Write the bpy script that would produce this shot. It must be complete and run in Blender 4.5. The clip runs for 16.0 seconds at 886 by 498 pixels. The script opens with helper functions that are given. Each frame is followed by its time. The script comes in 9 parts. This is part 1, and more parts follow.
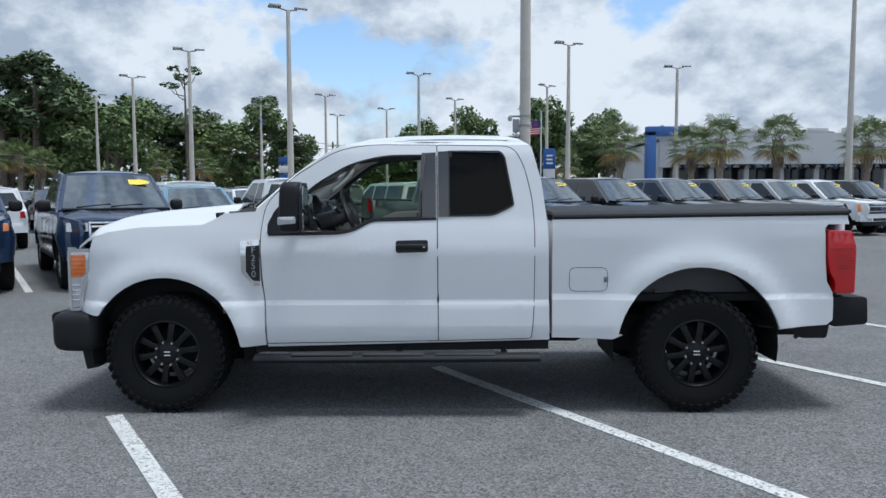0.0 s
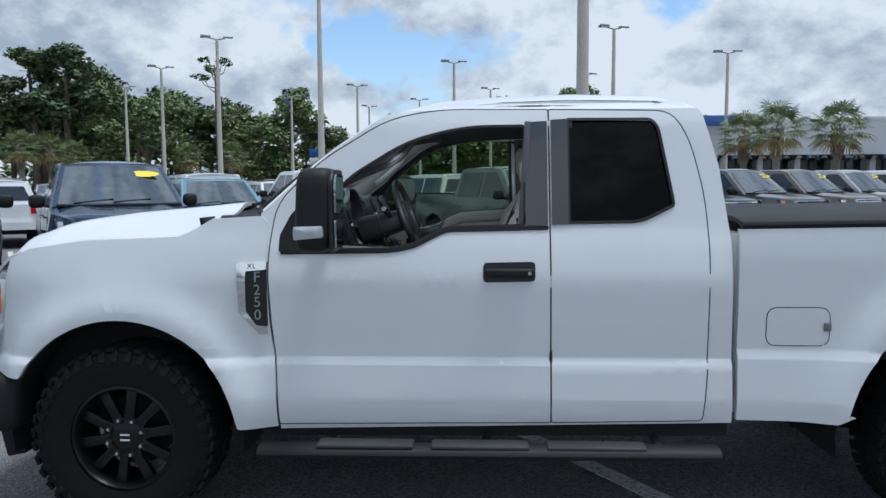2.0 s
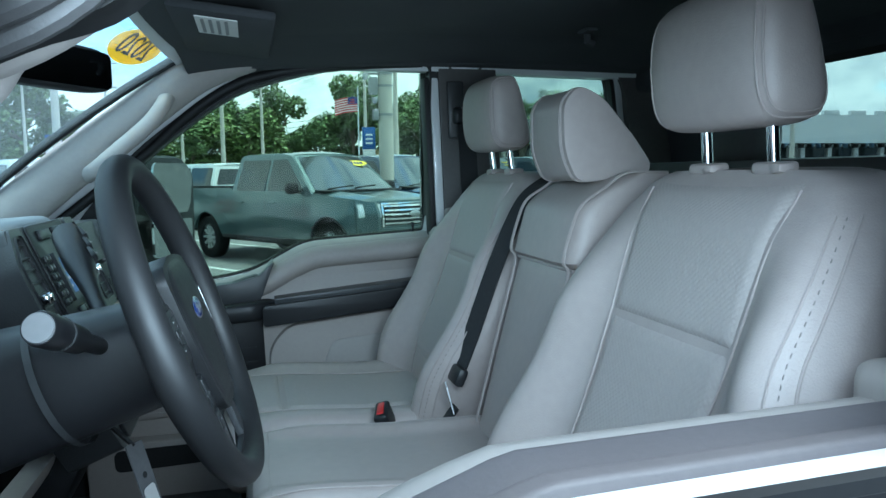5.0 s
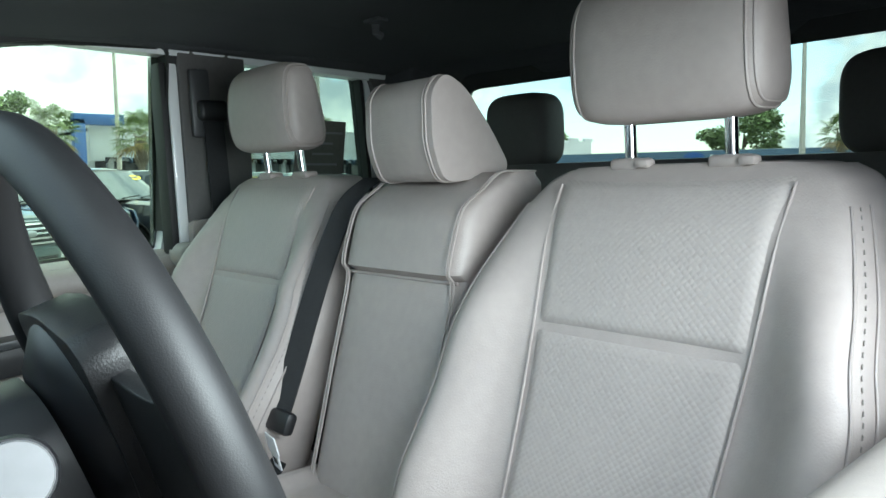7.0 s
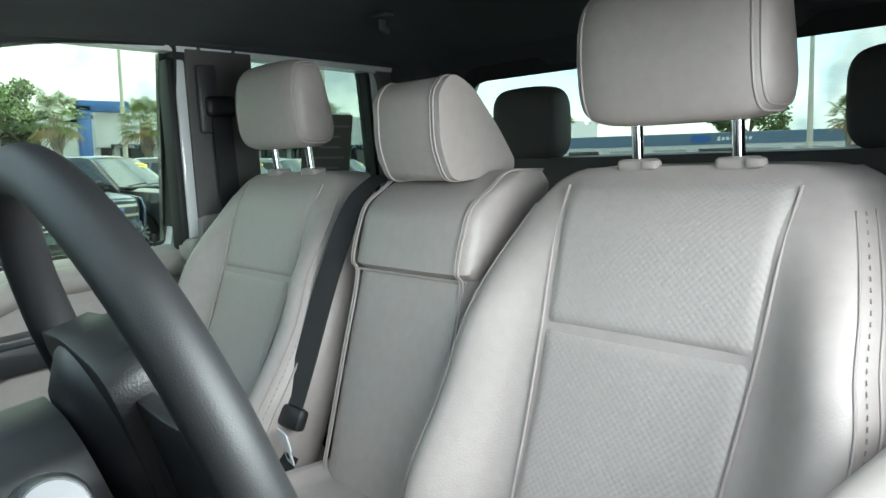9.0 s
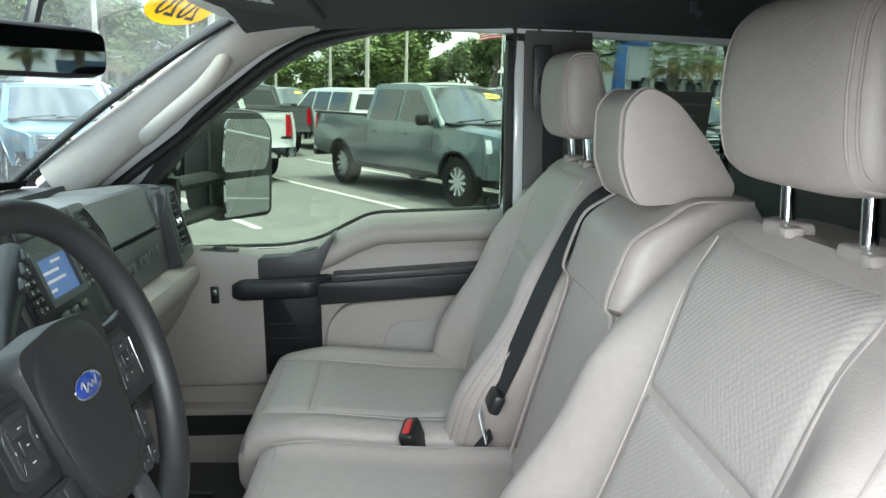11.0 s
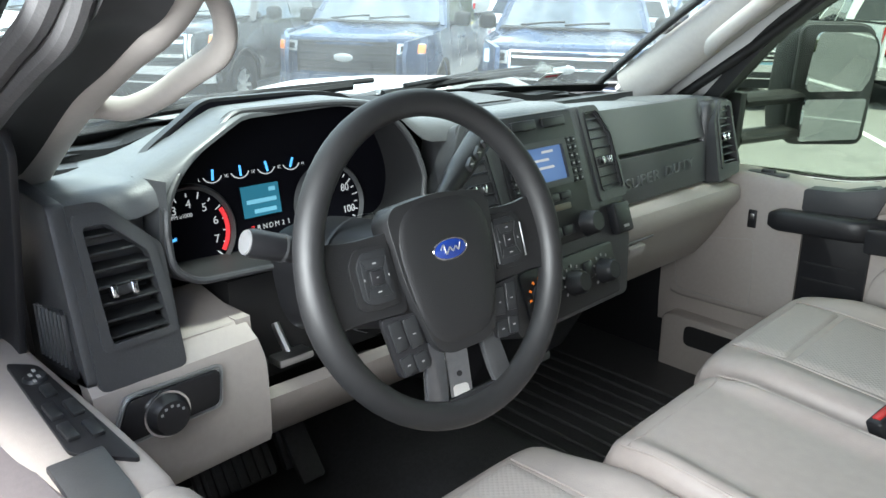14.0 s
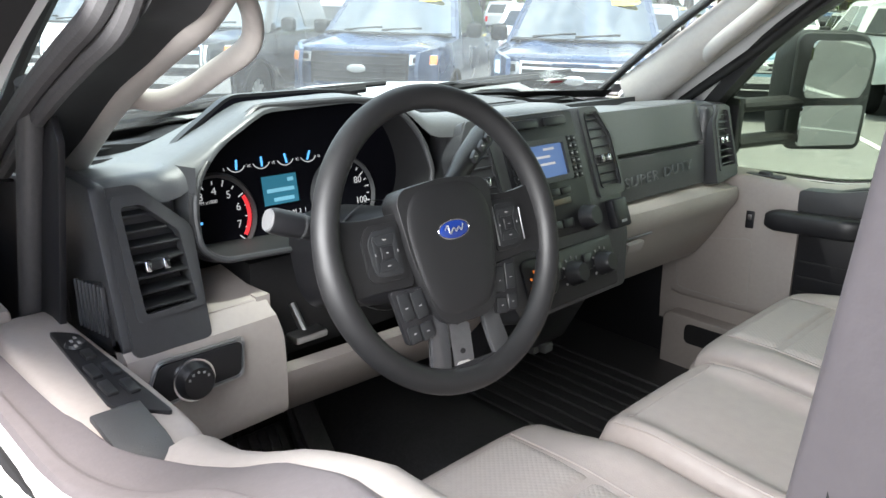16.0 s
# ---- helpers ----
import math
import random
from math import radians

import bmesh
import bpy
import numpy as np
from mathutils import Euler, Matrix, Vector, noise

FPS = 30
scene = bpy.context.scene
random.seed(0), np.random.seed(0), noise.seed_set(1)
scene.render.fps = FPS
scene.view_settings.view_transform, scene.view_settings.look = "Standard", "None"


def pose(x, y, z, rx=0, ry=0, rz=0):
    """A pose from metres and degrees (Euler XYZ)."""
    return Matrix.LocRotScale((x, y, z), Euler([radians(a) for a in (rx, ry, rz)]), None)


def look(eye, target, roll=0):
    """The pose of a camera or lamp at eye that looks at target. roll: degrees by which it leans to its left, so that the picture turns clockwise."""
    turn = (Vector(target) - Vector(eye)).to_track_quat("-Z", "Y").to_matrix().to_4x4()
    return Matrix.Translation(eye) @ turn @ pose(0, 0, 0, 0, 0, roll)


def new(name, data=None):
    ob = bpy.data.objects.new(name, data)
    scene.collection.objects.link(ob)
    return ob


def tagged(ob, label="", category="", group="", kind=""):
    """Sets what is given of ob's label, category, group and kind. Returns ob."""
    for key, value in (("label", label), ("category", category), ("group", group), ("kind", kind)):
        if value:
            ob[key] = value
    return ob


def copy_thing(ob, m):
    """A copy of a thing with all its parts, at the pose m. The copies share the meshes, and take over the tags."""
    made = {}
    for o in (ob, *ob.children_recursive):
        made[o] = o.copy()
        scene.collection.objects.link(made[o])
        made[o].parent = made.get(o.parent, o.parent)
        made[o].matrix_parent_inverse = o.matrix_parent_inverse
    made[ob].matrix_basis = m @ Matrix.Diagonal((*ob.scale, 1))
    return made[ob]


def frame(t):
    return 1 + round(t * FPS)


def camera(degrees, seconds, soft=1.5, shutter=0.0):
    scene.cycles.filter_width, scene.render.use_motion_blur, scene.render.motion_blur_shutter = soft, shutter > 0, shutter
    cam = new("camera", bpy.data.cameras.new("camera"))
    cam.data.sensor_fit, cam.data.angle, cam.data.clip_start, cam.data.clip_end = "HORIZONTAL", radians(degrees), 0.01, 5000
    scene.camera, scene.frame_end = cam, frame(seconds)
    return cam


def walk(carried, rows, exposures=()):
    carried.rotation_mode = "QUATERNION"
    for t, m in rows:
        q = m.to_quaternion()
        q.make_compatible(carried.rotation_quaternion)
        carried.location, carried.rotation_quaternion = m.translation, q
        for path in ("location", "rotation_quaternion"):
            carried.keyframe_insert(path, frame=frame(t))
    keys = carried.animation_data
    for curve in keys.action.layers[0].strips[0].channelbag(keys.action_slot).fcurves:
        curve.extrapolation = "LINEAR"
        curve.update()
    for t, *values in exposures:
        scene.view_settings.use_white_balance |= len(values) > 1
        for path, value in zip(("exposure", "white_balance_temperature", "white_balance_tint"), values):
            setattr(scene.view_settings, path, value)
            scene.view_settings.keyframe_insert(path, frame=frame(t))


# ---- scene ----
cam = camera(60.9, 16.0)

# eye, target and lean along the walk: up to the truck, in at the open window, round, and out again
PATH = [
    (0, (2.018, -5.259, 1.564), (1.999, -3.265, 1.413), -0.2),
    (0.5, (1.888, -4.861, 1.569), (1.845, -2.868, 1.416), -0.4),
    (1, (1.823, -4.344, 1.551), (1.754, -2.351, 1.395), -0.3),
    (1.5, (1.719, -3.801, 1.549), (1.629, -1.81, 1.387), -0.2),
    (2, (1.624, -3.261, 1.565), (1.524, -1.27, 1.395), -0.3),
    (2.5, (1.573, -2.707, 1.601), (1.471, -0.718, 1.427), -0.5),
    (3, (1.506, -2.168, 1.621), (1.411, -0.178, 1.439), -1.0),
    (3.2, (1.497, -1.98, 1.604), (1.407, 0.01, 1.422), -1.1),
    (5.3, (1.268, -0.139, 1.565), (1.927, 1.738, 1.354), -0.7),
    (5.5, (1.231, -0.077, 1.561), (2.008, 1.754, 1.346), -0.7),
    (6, (1.183, 0.016, 1.543), (2.242, 1.699, 1.332), -0.7),
    (6.5, (1.13, 0.053, 1.55), (2.383, 1.599, 1.356), -0.8),
    (7, (1.099, 0.069, 1.549), (2.44, 1.542, 1.373), -0.9),
    (7.5, (1.086, 0.068, 1.561), (2.457, 1.516, 1.397), -1.0),
    (8, (1.082, 0.073, 1.559), (2.463, 1.51, 1.394), -1.1),
    (8.2, (1.081, 0.073, 1.558), (2.462, 1.51, 1.386), -1.1),
    (10.3, (1.258, -0.077, 1.638), (2.078, 1.717, 1.304), 0.0),
    (10.5, (1.333, -0.109, 1.652), (1.983, 1.75, 1.303), 0.7),
    (11, (1.527, -0.111, 1.686), (1.664, 1.846, 1.296), 1.8),
    (11.5, (1.674, -0.065, 1.686), (1.242, 1.839, 1.252), 3.0),
    (12, (1.698, -0.011, 1.668), (0.836, 1.726, 1.177), 3.4),
    (12.5, (1.736, 0.008, 1.657), (0.605, 1.562, 1.104), 3.0),
    (13, (1.787, -0.012, 1.672), (0.522, 1.415, 1.07), 2.2),
    (13.5, (1.788, -0.018, 1.682), (0.476, 1.355, 1.056), 1.7),
    (14, (1.786, -0.014, 1.688), (0.463, 1.34, 1.042), 1.3),
    (14.5, (1.787, -0.013, 1.688), (0.461, 1.334, 1.035), 1.0),
    (15, (1.786, -0.016, 1.687), (0.456, 1.327, 1.035), 1.1),
    (15.5, (1.794, -0.024, 1.687), (0.452, 1.314, 1.047), 1.1),
    (16, (1.85, -0.067, 1.678), (0.499, 1.273, 1.061), 1.4),
]
EXPOSURE = [
    (0, 0.5, 5700, 6), (3.2, 0.40, 5500, 5), (5.3, 1.88, 4950, -7), (5.55, 1.92, 5000, -7), (5.95, 2.22, 6000, -1), (6.6, 2.37, 6000, 0), (8.2, 2.50, 6200, 0),
    (10.3, 2.41, 6150, 3), (11.5, 2.48, 6400, 4), (12.5, 2.63, 6300, 5), (14.5, 2.76, 6450, 8), (16, 2.72, 6650, 12),
]
walk(cam, [(t, look(eye, target, roll)) for t, eye, target, roll in PATH], EXPOSURE)

# ---- sky and sun ----
SUN_HEIGHT, SUN_TURN = radians(76), radians(102)
world = bpy.data.worlds.new("sky")
scene.world = world
world.use_nodes = True
wn, wl = world.node_tree.nodes, world.node_tree.links
wn.clear()


def wnode(kind, **values):
    n = wn.new(kind)
    for k, v in values.items():
        n.inputs[k].default_value = v
    return n


def wmath(op, a, b=None):
    n = wn.new("ShaderNodeMath")
    n.operation = op
    for i, v in enumerate((a, b)):
        if v is None:
            continue
        if isinstance(v, (int, float)):
            n.inputs[i].default_value = v
        else:
            wl.new(v, n.inputs[i])
    return n.outputs[0]


sky = wn.new("ShaderNodeTexSky")
sky.sky_type, sky.sun_disc = "NISHITA", False
sky.sun_elevation, sky.sun_rotation = SUN_HEIGHT, SUN_TURN
coord = wn.new("ShaderNodeTexCoord")
split = wn.new("ShaderNodeSeparateXYZ")
wl.new(coord.outputs["Generated"], split.inputs[0])
flat = wn.new("ShaderNodeCombineXYZ")
wl.new(split.outputs[0], flat.inputs[0])
wl.new(split.outputs[1], flat.inputs[1])
wl.new(wmath("MULTIPLY", split.outputs[2], 1.5), flat.inputs[2])
big = wnode("ShaderNodeTexNoise", Scale=3.2, Detail=14.0, Roughness=0.52, Distortion=0.1)
wl.new(flat.outputs[0], big.inputs["Vector"])
cover = wn.new("ShaderNodeValToRGB")
cover.color_ramp.elements[0].position, cover.color_ramp.elements[1].position = 0.405, 0.45
wl.new(big.outputs["Fac"], cover.inputs[0])
soft = wnode("ShaderNodeTexNoise", Scale=6.5, Detail=13.0, Roughness=0.6)
shift = wn.new("ShaderNodeVectorMath")
shift.operation = "ADD"
shift.inputs[1].default_value = (3.1, 7.7, 0.4)
wl.new(flat.outputs[0], shift.inputs[0])
wl.new(shift.outputs[0], soft.inputs["Vector"])
shade = wn.new("ShaderNodeValToRGB")
shade.color_ramp.elements[0].position, shade.color_ramp.elements[1].position = 0.40, 0.56
shade.color_ramp.elements[0].color = (0.50, 0.55, 0.63, 1)
shade.color_ramp.elements[1].color = (1.0, 1.0, 1.0, 1)
wl.new(soft.outputs["Fac"], shade.inputs[0])
clear, cloud = wnode("ShaderNodeBackground", Strength=0.12), wnode("ShaderNodeBackground", Strength=0.58)
wl.new(sky.outputs[0], clear.inputs[0])
wl.new(shade.outputs[0], cloud.inputs[0])
both = wn.new("ShaderNodeMixShader")
wl.new(cover.outputs[0], both.inputs[0])
wl.new(clear.outputs[0], both.inputs[1])
wl.new(cloud.outputs[0], both.inputs[2])
out = wn.new("ShaderNodeOutputWorld")
wl.new(both.outputs[0], out.inputs[0])

sun = new("sun", bpy.data.lights.new("sun", "SUN"))
sun.data.energy, sun.data.angle, sun.data.color = 1.9, radians(16), (1.0, 0.96, 0.9)
sun.matrix_world = look((0, 0, 0), (-math.sin(SUN_TURN) * math.cos(SUN_HEIGHT), -math.cos(SUN_TURN) * math.cos(SUN_HEIGHT), -math.sin(SUN_HEIGHT)))

# fill lamp added in the open driver window, on top of the sky's own light
wl_ = new("window_fill_lamp", bpy.data.lights.new("window_fill_lamp", "AREA"))
wl_.data.shape, wl_.data.size, wl_.data.size_y, wl_.data.energy, wl_.data.color = "RECTANGLE", 0.58, 0.28, 0.85, (0.96, 0.99, 1.0)
wl_.data.spread = radians(105)
wl_.matrix_world = look((1.51, 0.13, 1.57), (1.46, 1.0, 1.34))

# ---- materials ----
def mat(name, color, rough=0.5, metal=0.0, var=0.06, scale=6.0, fine=120.0, bump=0.0, bump_scale=300.0, coat=0.0, spec=0.5, rough_var=0.08):
    """Principled surface with two scales of colour variation, uneven gloss and fine relief."""
    m = bpy.data.materials.new(name)
    m.use_nodes = True
    n, l = m.node_tree.nodes, m.node_tree.links
    b = n["Principled BSDF"]
    tc = n.new("ShaderNodeTexCoord")
    coarse = n.new("ShaderNodeTexNoise")
    coarse.inputs["Scale"].default_value, coarse.inputs["Detail"].default_value = scale, 4
    l.new(tc.outputs["Object"], coarse.inputs["Vector"])
    grain = n.new("ShaderNodeTexNoise")
    grain.inputs["Scale"].default_value, grain.inputs["Detail"].default_value = fine, 3
    l.new(tc.outputs["Object"], grain.inputs["Vector"])
    add = n.new("ShaderNodeMath")
    add.operation = "ADD"
    l.new(coarse.outputs["Fac"], add.inputs[0])
    l.new(grain.outputs["Fac"], add.inputs[1])
    ramp = n.new("ShaderNodeMapRange")
    ramp.inputs["From Min"].default_value, ramp.inputs["From Max"].default_value = 0.7, 1.3
    ramp.inputs["To Min"].default_value, ramp.inputs["To Max"].default_value = 1 - var, 1 + var
    l.new(add.outputs[0], ramp.inputs["Value"])
    mul = n.new("ShaderNodeVectorMath")
    mul.operation = "SCALE"
    mul.inputs[0].default_value = color[:3]
    l.new(ramp.outputs[0], mul.inputs["Scale"])
    l.new(mul.outputs[0], b.inputs["Base Color"])
    gloss = n.new("ShaderNodeMapRange")
    gloss.inputs["To Min"].default_value, gloss.inputs["To Max"].default_value = max(rough - rough_var, 0.02), min(rough + rough_var, 1)
    l.new(coarse.outputs["Fac"], gloss.inputs["Value"])
    l.new(gloss.outputs[0], b.inputs["Roughness"])
    b.inputs["Metallic"].default_value = metal
    b.inputs["Coat Weight"].default_value = coat
    b.inputs["Coat Roughness"].default_value = 0.04
    b.inputs["Specular IOR Level"].default_value = spec
    if bump:
        relief = n.new("ShaderNodeTexNoise")
        relief.inputs["Scale"].default_value, relief.inputs["Detail"].default_value = bump_scale, 3
        l.new(tc.outputs["Object"], relief.inputs["Vector"])
        bp = n.new("ShaderNodeBump")
        bp.inputs["Strength"].default_value, bp.inputs["Distance"].default_value = bump, 0.002
        l.new(relief.outputs["Fac"], bp.inputs["Height"])
        l.new(bp.outputs[0], b.inputs["Normal"])
    return m


def glass(name, tint, gloss=0.9, haze=0.0):
    """A thin pane: tinted see-through with a Fresnel reflection, and a pale haze mixed in to imitate glare."""
    m = bpy.data.materials.new(name)
    m.use_nodes = True
    n, l = m.node_tree.nodes, m.node_tree.links
    n.clear()
    clear_, shine, edge, power, scale_, mix, o = (n.new("ShaderNode" + k) for k in ("BsdfTransparent", "BsdfGlossy", "LayerWeight", "Math", "Math", "MixShader", "OutputMaterial"))
    clear_.inputs["Color"].default_value = (*tint, 1)
    shine.inputs["Roughness"].default_value = 0.01
    shine.inputs["Color"].default_value = (gloss, gloss, gloss, 1)
    edge.inputs["Blend"].default_value = 0.5
    power.operation, scale_.operation = "POWER", "MULTIPLY_ADD"
    power.inputs[1].default_value, scale_.inputs[1].default_value, scale_.inputs[2].default_value = 5.0, 0.92, 0.045
    l.new(edge.outputs["Facing"], power.inputs[0])
    l.new(power.outputs[0], scale_.inputs[0])
    l.new(scale_.outputs[0], mix.inputs[0])
    l.new(clear_.outputs[0], mix.inputs[1])
    l.new(shine.outputs[0], mix.inputs[2])
    if haze:
        film, veil, tc, blot, amount = (n.new("ShaderNode" + k) for k in ("BsdfTranslucent", "MixShader", "TexCoord", "TexNoise", "MapRange"))
        film.inputs["Color"].default_value = (0.86, 0.90, 0.92, 1)
        blot.inputs["Scale"].default_value, blot.inputs["Detail"].default_value = 5.0, 6
        amount.inputs["To Min"].default_value, amount.inputs["To Max"].default_value = haze * 0.4, haze * 1.6
        l.new(tc.outputs["Object"], blot.inputs["Vector"])
        l.new(blot.outputs["Fac"], amount.inputs["Value"])
        l.new(amount.outputs[0], veil.inputs[0])
        l.new(mix.outputs[0], veil.inputs[1])
        l.new(film.outputs[0], veil.inputs[2])
        l.new(veil.outputs[0], o.inputs[0])
    else:
        l.new(mix.outputs[0], o.inputs[0])
    return m


def glow(name, color, strength):
    m = bpy.data.materials.new(name)
    m.use_nodes = True
    b = m.node_tree.nodes["Principled BSDF"]
    b.inputs["Base Color"].default_value = (*[c * 0.3 for c in color], 1)
    b.inputs["Emission Color"].default_value, b.inputs["Emission Strength"].default_value = (*color, 1), strength
    return m


def leather_insert(name, color):
    """Seat cloth of small embossed dots over vinyl."""
    m = mat(name, color, 0.5, var=0.05)
    n, l = m.node_tree.nodes, m.node_tree.links
    tc = n.new("ShaderNodeTexCoord")
    turn = n.new("ShaderNodeMapping")
    turn.inputs["Rotation"].default_value = (radians(45), 0, 0)
    cut, along, flat_ = n.new("ShaderNodeSeparateXYZ"), n.new("ShaderNodeVectorMath"), n.new("ShaderNodeCombineXYZ")
    along.operation = "DOT_PRODUCT"
    along.inputs[1].default_value = (1.0, 0.0, 0.70)
    vor = n.new("ShaderNodeTexVoronoi")
    vor.inputs["Scale"].default_value, vor.inputs["Randomness"].default_value = 152, 0.0
    l.new(tc.outputs["Object"], cut.inputs[0])
    l.new(tc.outputs["Object"], along.inputs[0])
    l.new(cut.outputs[1], flat_.inputs[1])
    l.new(along.outputs["Value"], flat_.inputs[2])
    l.new(flat_.outputs[0], turn.inputs[0])
    l.new(turn.outputs[0], vor.inputs["Vector"])
    ramp = n.new("ShaderNodeMapRange")
    ramp.inputs["From Min"].default_value, ramp.inputs["From Max"].default_value = 0.15, 0.62
    l.new(vor.outputs["Distance"], ramp.inputs["Value"])
    bp = n.new("ShaderNodeBump")
    bp.inputs["Strength"].default_value, bp.inputs["Distance"].default_value = 0.40, 0.0010
    bp.invert = True
    l.new(ramp.outputs[0], bp.inputs["Height"])
    l.new(bp.outputs[0], n["Principled BSDF"].inputs["Normal"])
    return m


def asphalt_mat():
    m = mat("asphalt", (0.165, 0.165, 0.166), 0.85, var=0.0)
    n, l = m.node_tree.nodes, m.node_tree.links
    b = n["Principled BSDF"]
    tc = n.new("ShaderNodeTexCoord")

    def tex(scale, detail, rough):
        t = n.new("ShaderNodeTexNoise")
        t.inputs["Scale"].default_value, t.inputs["Detail"].default_value, t.inputs["Roughness"].default_value = scale, detail, rough
        l.new(tc.outputs["Object"], t.inputs["Vector"])
        return t.outputs["Fac"]

    def rng(v, a, b_, c, d):
        r = n.new("ShaderNodeMapRange")
        for k, x in zip(("From Min", "From Max", "To Min", "To Max"), (a, b_, c, d)):
            r.inputs[k].default_value = x
        l.new(v, r.inputs["Value"])
        return r.outputs[0]

    def mul(a, b_):
        k = n.new("ShaderNodeMath")
        k.operation = "MULTIPLY"
        l.new(a, k.inputs[0])
        l.new(b_, k.inputs[1])
        return k.outputs[0]

    stones = n.new("ShaderNodeTexVoronoi")
    stones.inputs["Scale"].default_value = 95
    l.new(tc.outputs["Object"], stones.inputs["Vector"])
    chip = n.new("ShaderNodeSeparateColor")
    l.new(stones.outputs["Color"], chip.inputs[0])
    tone = mul(mul(rng(tex(0.35, 4, 0.6), 0.3, 0.7, 0.86, 1.12), rng(tex(3.5, 5, 0.65), 0.3, 0.7, 0.88, 1.1)), rng(chip.outputs[0], 0, 1, 0.45, 1.8))
    col = n.new("ShaderNodeVectorMath")
    col.operation = "SCALE"
    col.inputs[0].default_value = (0.132, 0.131, 0.130)
    l.new(tone, col.inputs["Scale"])
    l.new(col.outputs[0], b.inputs["Base Color"])
    bp = n.new("ShaderNodeBump")
    bp.inputs["Strength"].default_value, bp.inputs["Distance"].default_value = 0.7, 0.006
    l.new(stones.outputs["Distance"], bp.inputs["Height"])
    l.new(bp.outputs[0], b.inputs["Normal"])
    return m


def line_mat():
    """White stall paint, worn through in specks."""
    m = mat("line_paint", (0.62, 0.62, 0.60), 0.75, var=0.14, scale=3, fine=60, bump=0.6, bump_scale=150)
    n, l = m.node_tree.nodes, m.node_tree.links
    b = n["Principled BSDF"]
    src = b.inputs["Base Color"].links[0].from_socket
    tc, wear = n.new("ShaderNodeTexCoord"), n.new("ShaderNodeTexNoise")
    wear.inputs["Scale"].default_value, wear.inputs["Detail"].default_value, wear.inputs["Roughness"].default_value = 45, 6, 0.7
    l.new(tc.outputs["Object"], wear.inputs["Vector"])
    ramp = n.new("ShaderNodeValToRGB")
    ramp.color_ramp.elements[0].position, ramp.color_ramp.elements[1].position = 0.40, 0.47
    l.new(wear.outputs["Fac"], ramp.inputs[0])
    mix = n.new("ShaderNodeMix")
    mix.data_type = "RGBA"
    mix.inputs[6].default_value = (0.16, 0.16, 0.16, 1)
    l.new(ramp.outputs[0], mix.inputs[0])
    l.new(src, mix.inputs[7])
    l.new(mix.outputs[2], b.inputs["Base Color"])
    return m


def leaf_mat(name, color):
    m = mat(name, color, 0.6, var=0.25, scale=0.6, fine=4)
    n, l = m.node_tree.nodes, m.node_tree.links
    b = n["Principled BSDF"]
    src = b.inputs["Base Color"].links[0].from_socket
    geo, r, k = n.new("ShaderNodeNewGeometry"), n.new("ShaderNodeMapRange"), n.new("ShaderNodeVectorMath")
    r.inputs["To Min"].default_value, r.inputs["To Max"].default_value = 0.55, 1.5
    k.operation = "SCALE"
    l.new(geo.outputs["Random Per Island"], r.inputs["Value"])
    l.new(src, k.inputs[0])
    l.new(r.outputs[0], k.inputs["Scale"])
    l.new(k.outputs[0], b.inputs["Base Color"])
    b.inputs["Transmission Weight"].default_value = 0.0
    return m


WHITE = mat("white_paint", (0.745, 0.752, 0.76), 0.30, var=0.012, scale=2, fine=9, coat=0.6, rough_var=0.04)
BLACKP = mat("black_trim", (0.012, 0.012, 0.013), 0.58, spec=0.3, var=0.15, bump=0.25, bump_scale=700)
SATIN = mat("satin_dark_applique", (0.042, 0.043, 0.047), 0.16, var=0.08, bump=0.01, bump_scale=500, coat=0.8, rough_var=0.04)
RUBBER = mat("tyre_rubber", (0.009, 0.009, 0.0095), 0.85, spec=0.2, var=0.25, scale=12, fine=200, bump=0.3, bump_scale=400)
GREYRUB = mat("grey_rubber", (0.07, 0.068, 0.07), 0.45, var=0.1, bump=0.2, bump_scale=300)
# black rubber, with the bright sky it reflects put into a mauve-grey colour
LEDGE = mat("skylit_rubber", (0.135, 0.120, 0.125), 0.55, var=0.06, bump=0.1, bump_scale=300)
SEAL = mat("rubber_seal", (0.012, 0.012, 0.013), 0.6, var=0.15)
RIMB = mat("black_alloy", (0.006, 0.006, 0.0065), 0.36, var=0.1, spec=0.3)
STEEL = mat("bolt_steel", (0.55, 0.55, 0.56), 0.3, metal=1.0)
CHROME = mat("chrome", (0.80, 0.81, 0.83), 0.07, metal=1.0, var=0.02, rough_var=0.03)
UNDER = mat("underbody", (0.008, 0.008, 0.008), 0.8, var=0.3, scale=20)
LINER = mat("grey_liner", (0.16, 0.16, 0.165), 0.8, var=0.1)
VINYLC = mat("tonneau_vinyl", (0.013, 0.013, 0.014), 0.55, spec=0.3, var=0.12, bump=0.5, bump_scale=500)
LAMPR = mat("red_lens", (0.56, 0.004, 0.008), 0.12, var=0.1, coat=1.0)
LAMPA = mat("amber_lens", (0.75, 0.20, 0.03), 0.15, var=0.1, coat=1.0)
LAMPW = mat("clear_lens", (0.62, 0.64, 0.66), 0.12, metal=0.5, var=0.15, scale=25, coat=1.0)
# colour darkened in place of dark surroundings in the reflection
DIMMIRROR = mat("mirror_glass", (0.40, 0.42, 0.44), 0.02, metal=1.0, var=0.0, rough_var=0.0)
PANE = glass("clear_pane", (0.72, 0.80, 0.70))
# pale veil in the glass stands in for glare on the windscreen
SHIELD = glass("windscreen_pane", (0.90, 0.97, 0.96), haze=0.028)
DARKPANE = glass("privacy_pane", (0.04, 0.043, 0.046), 0.3)
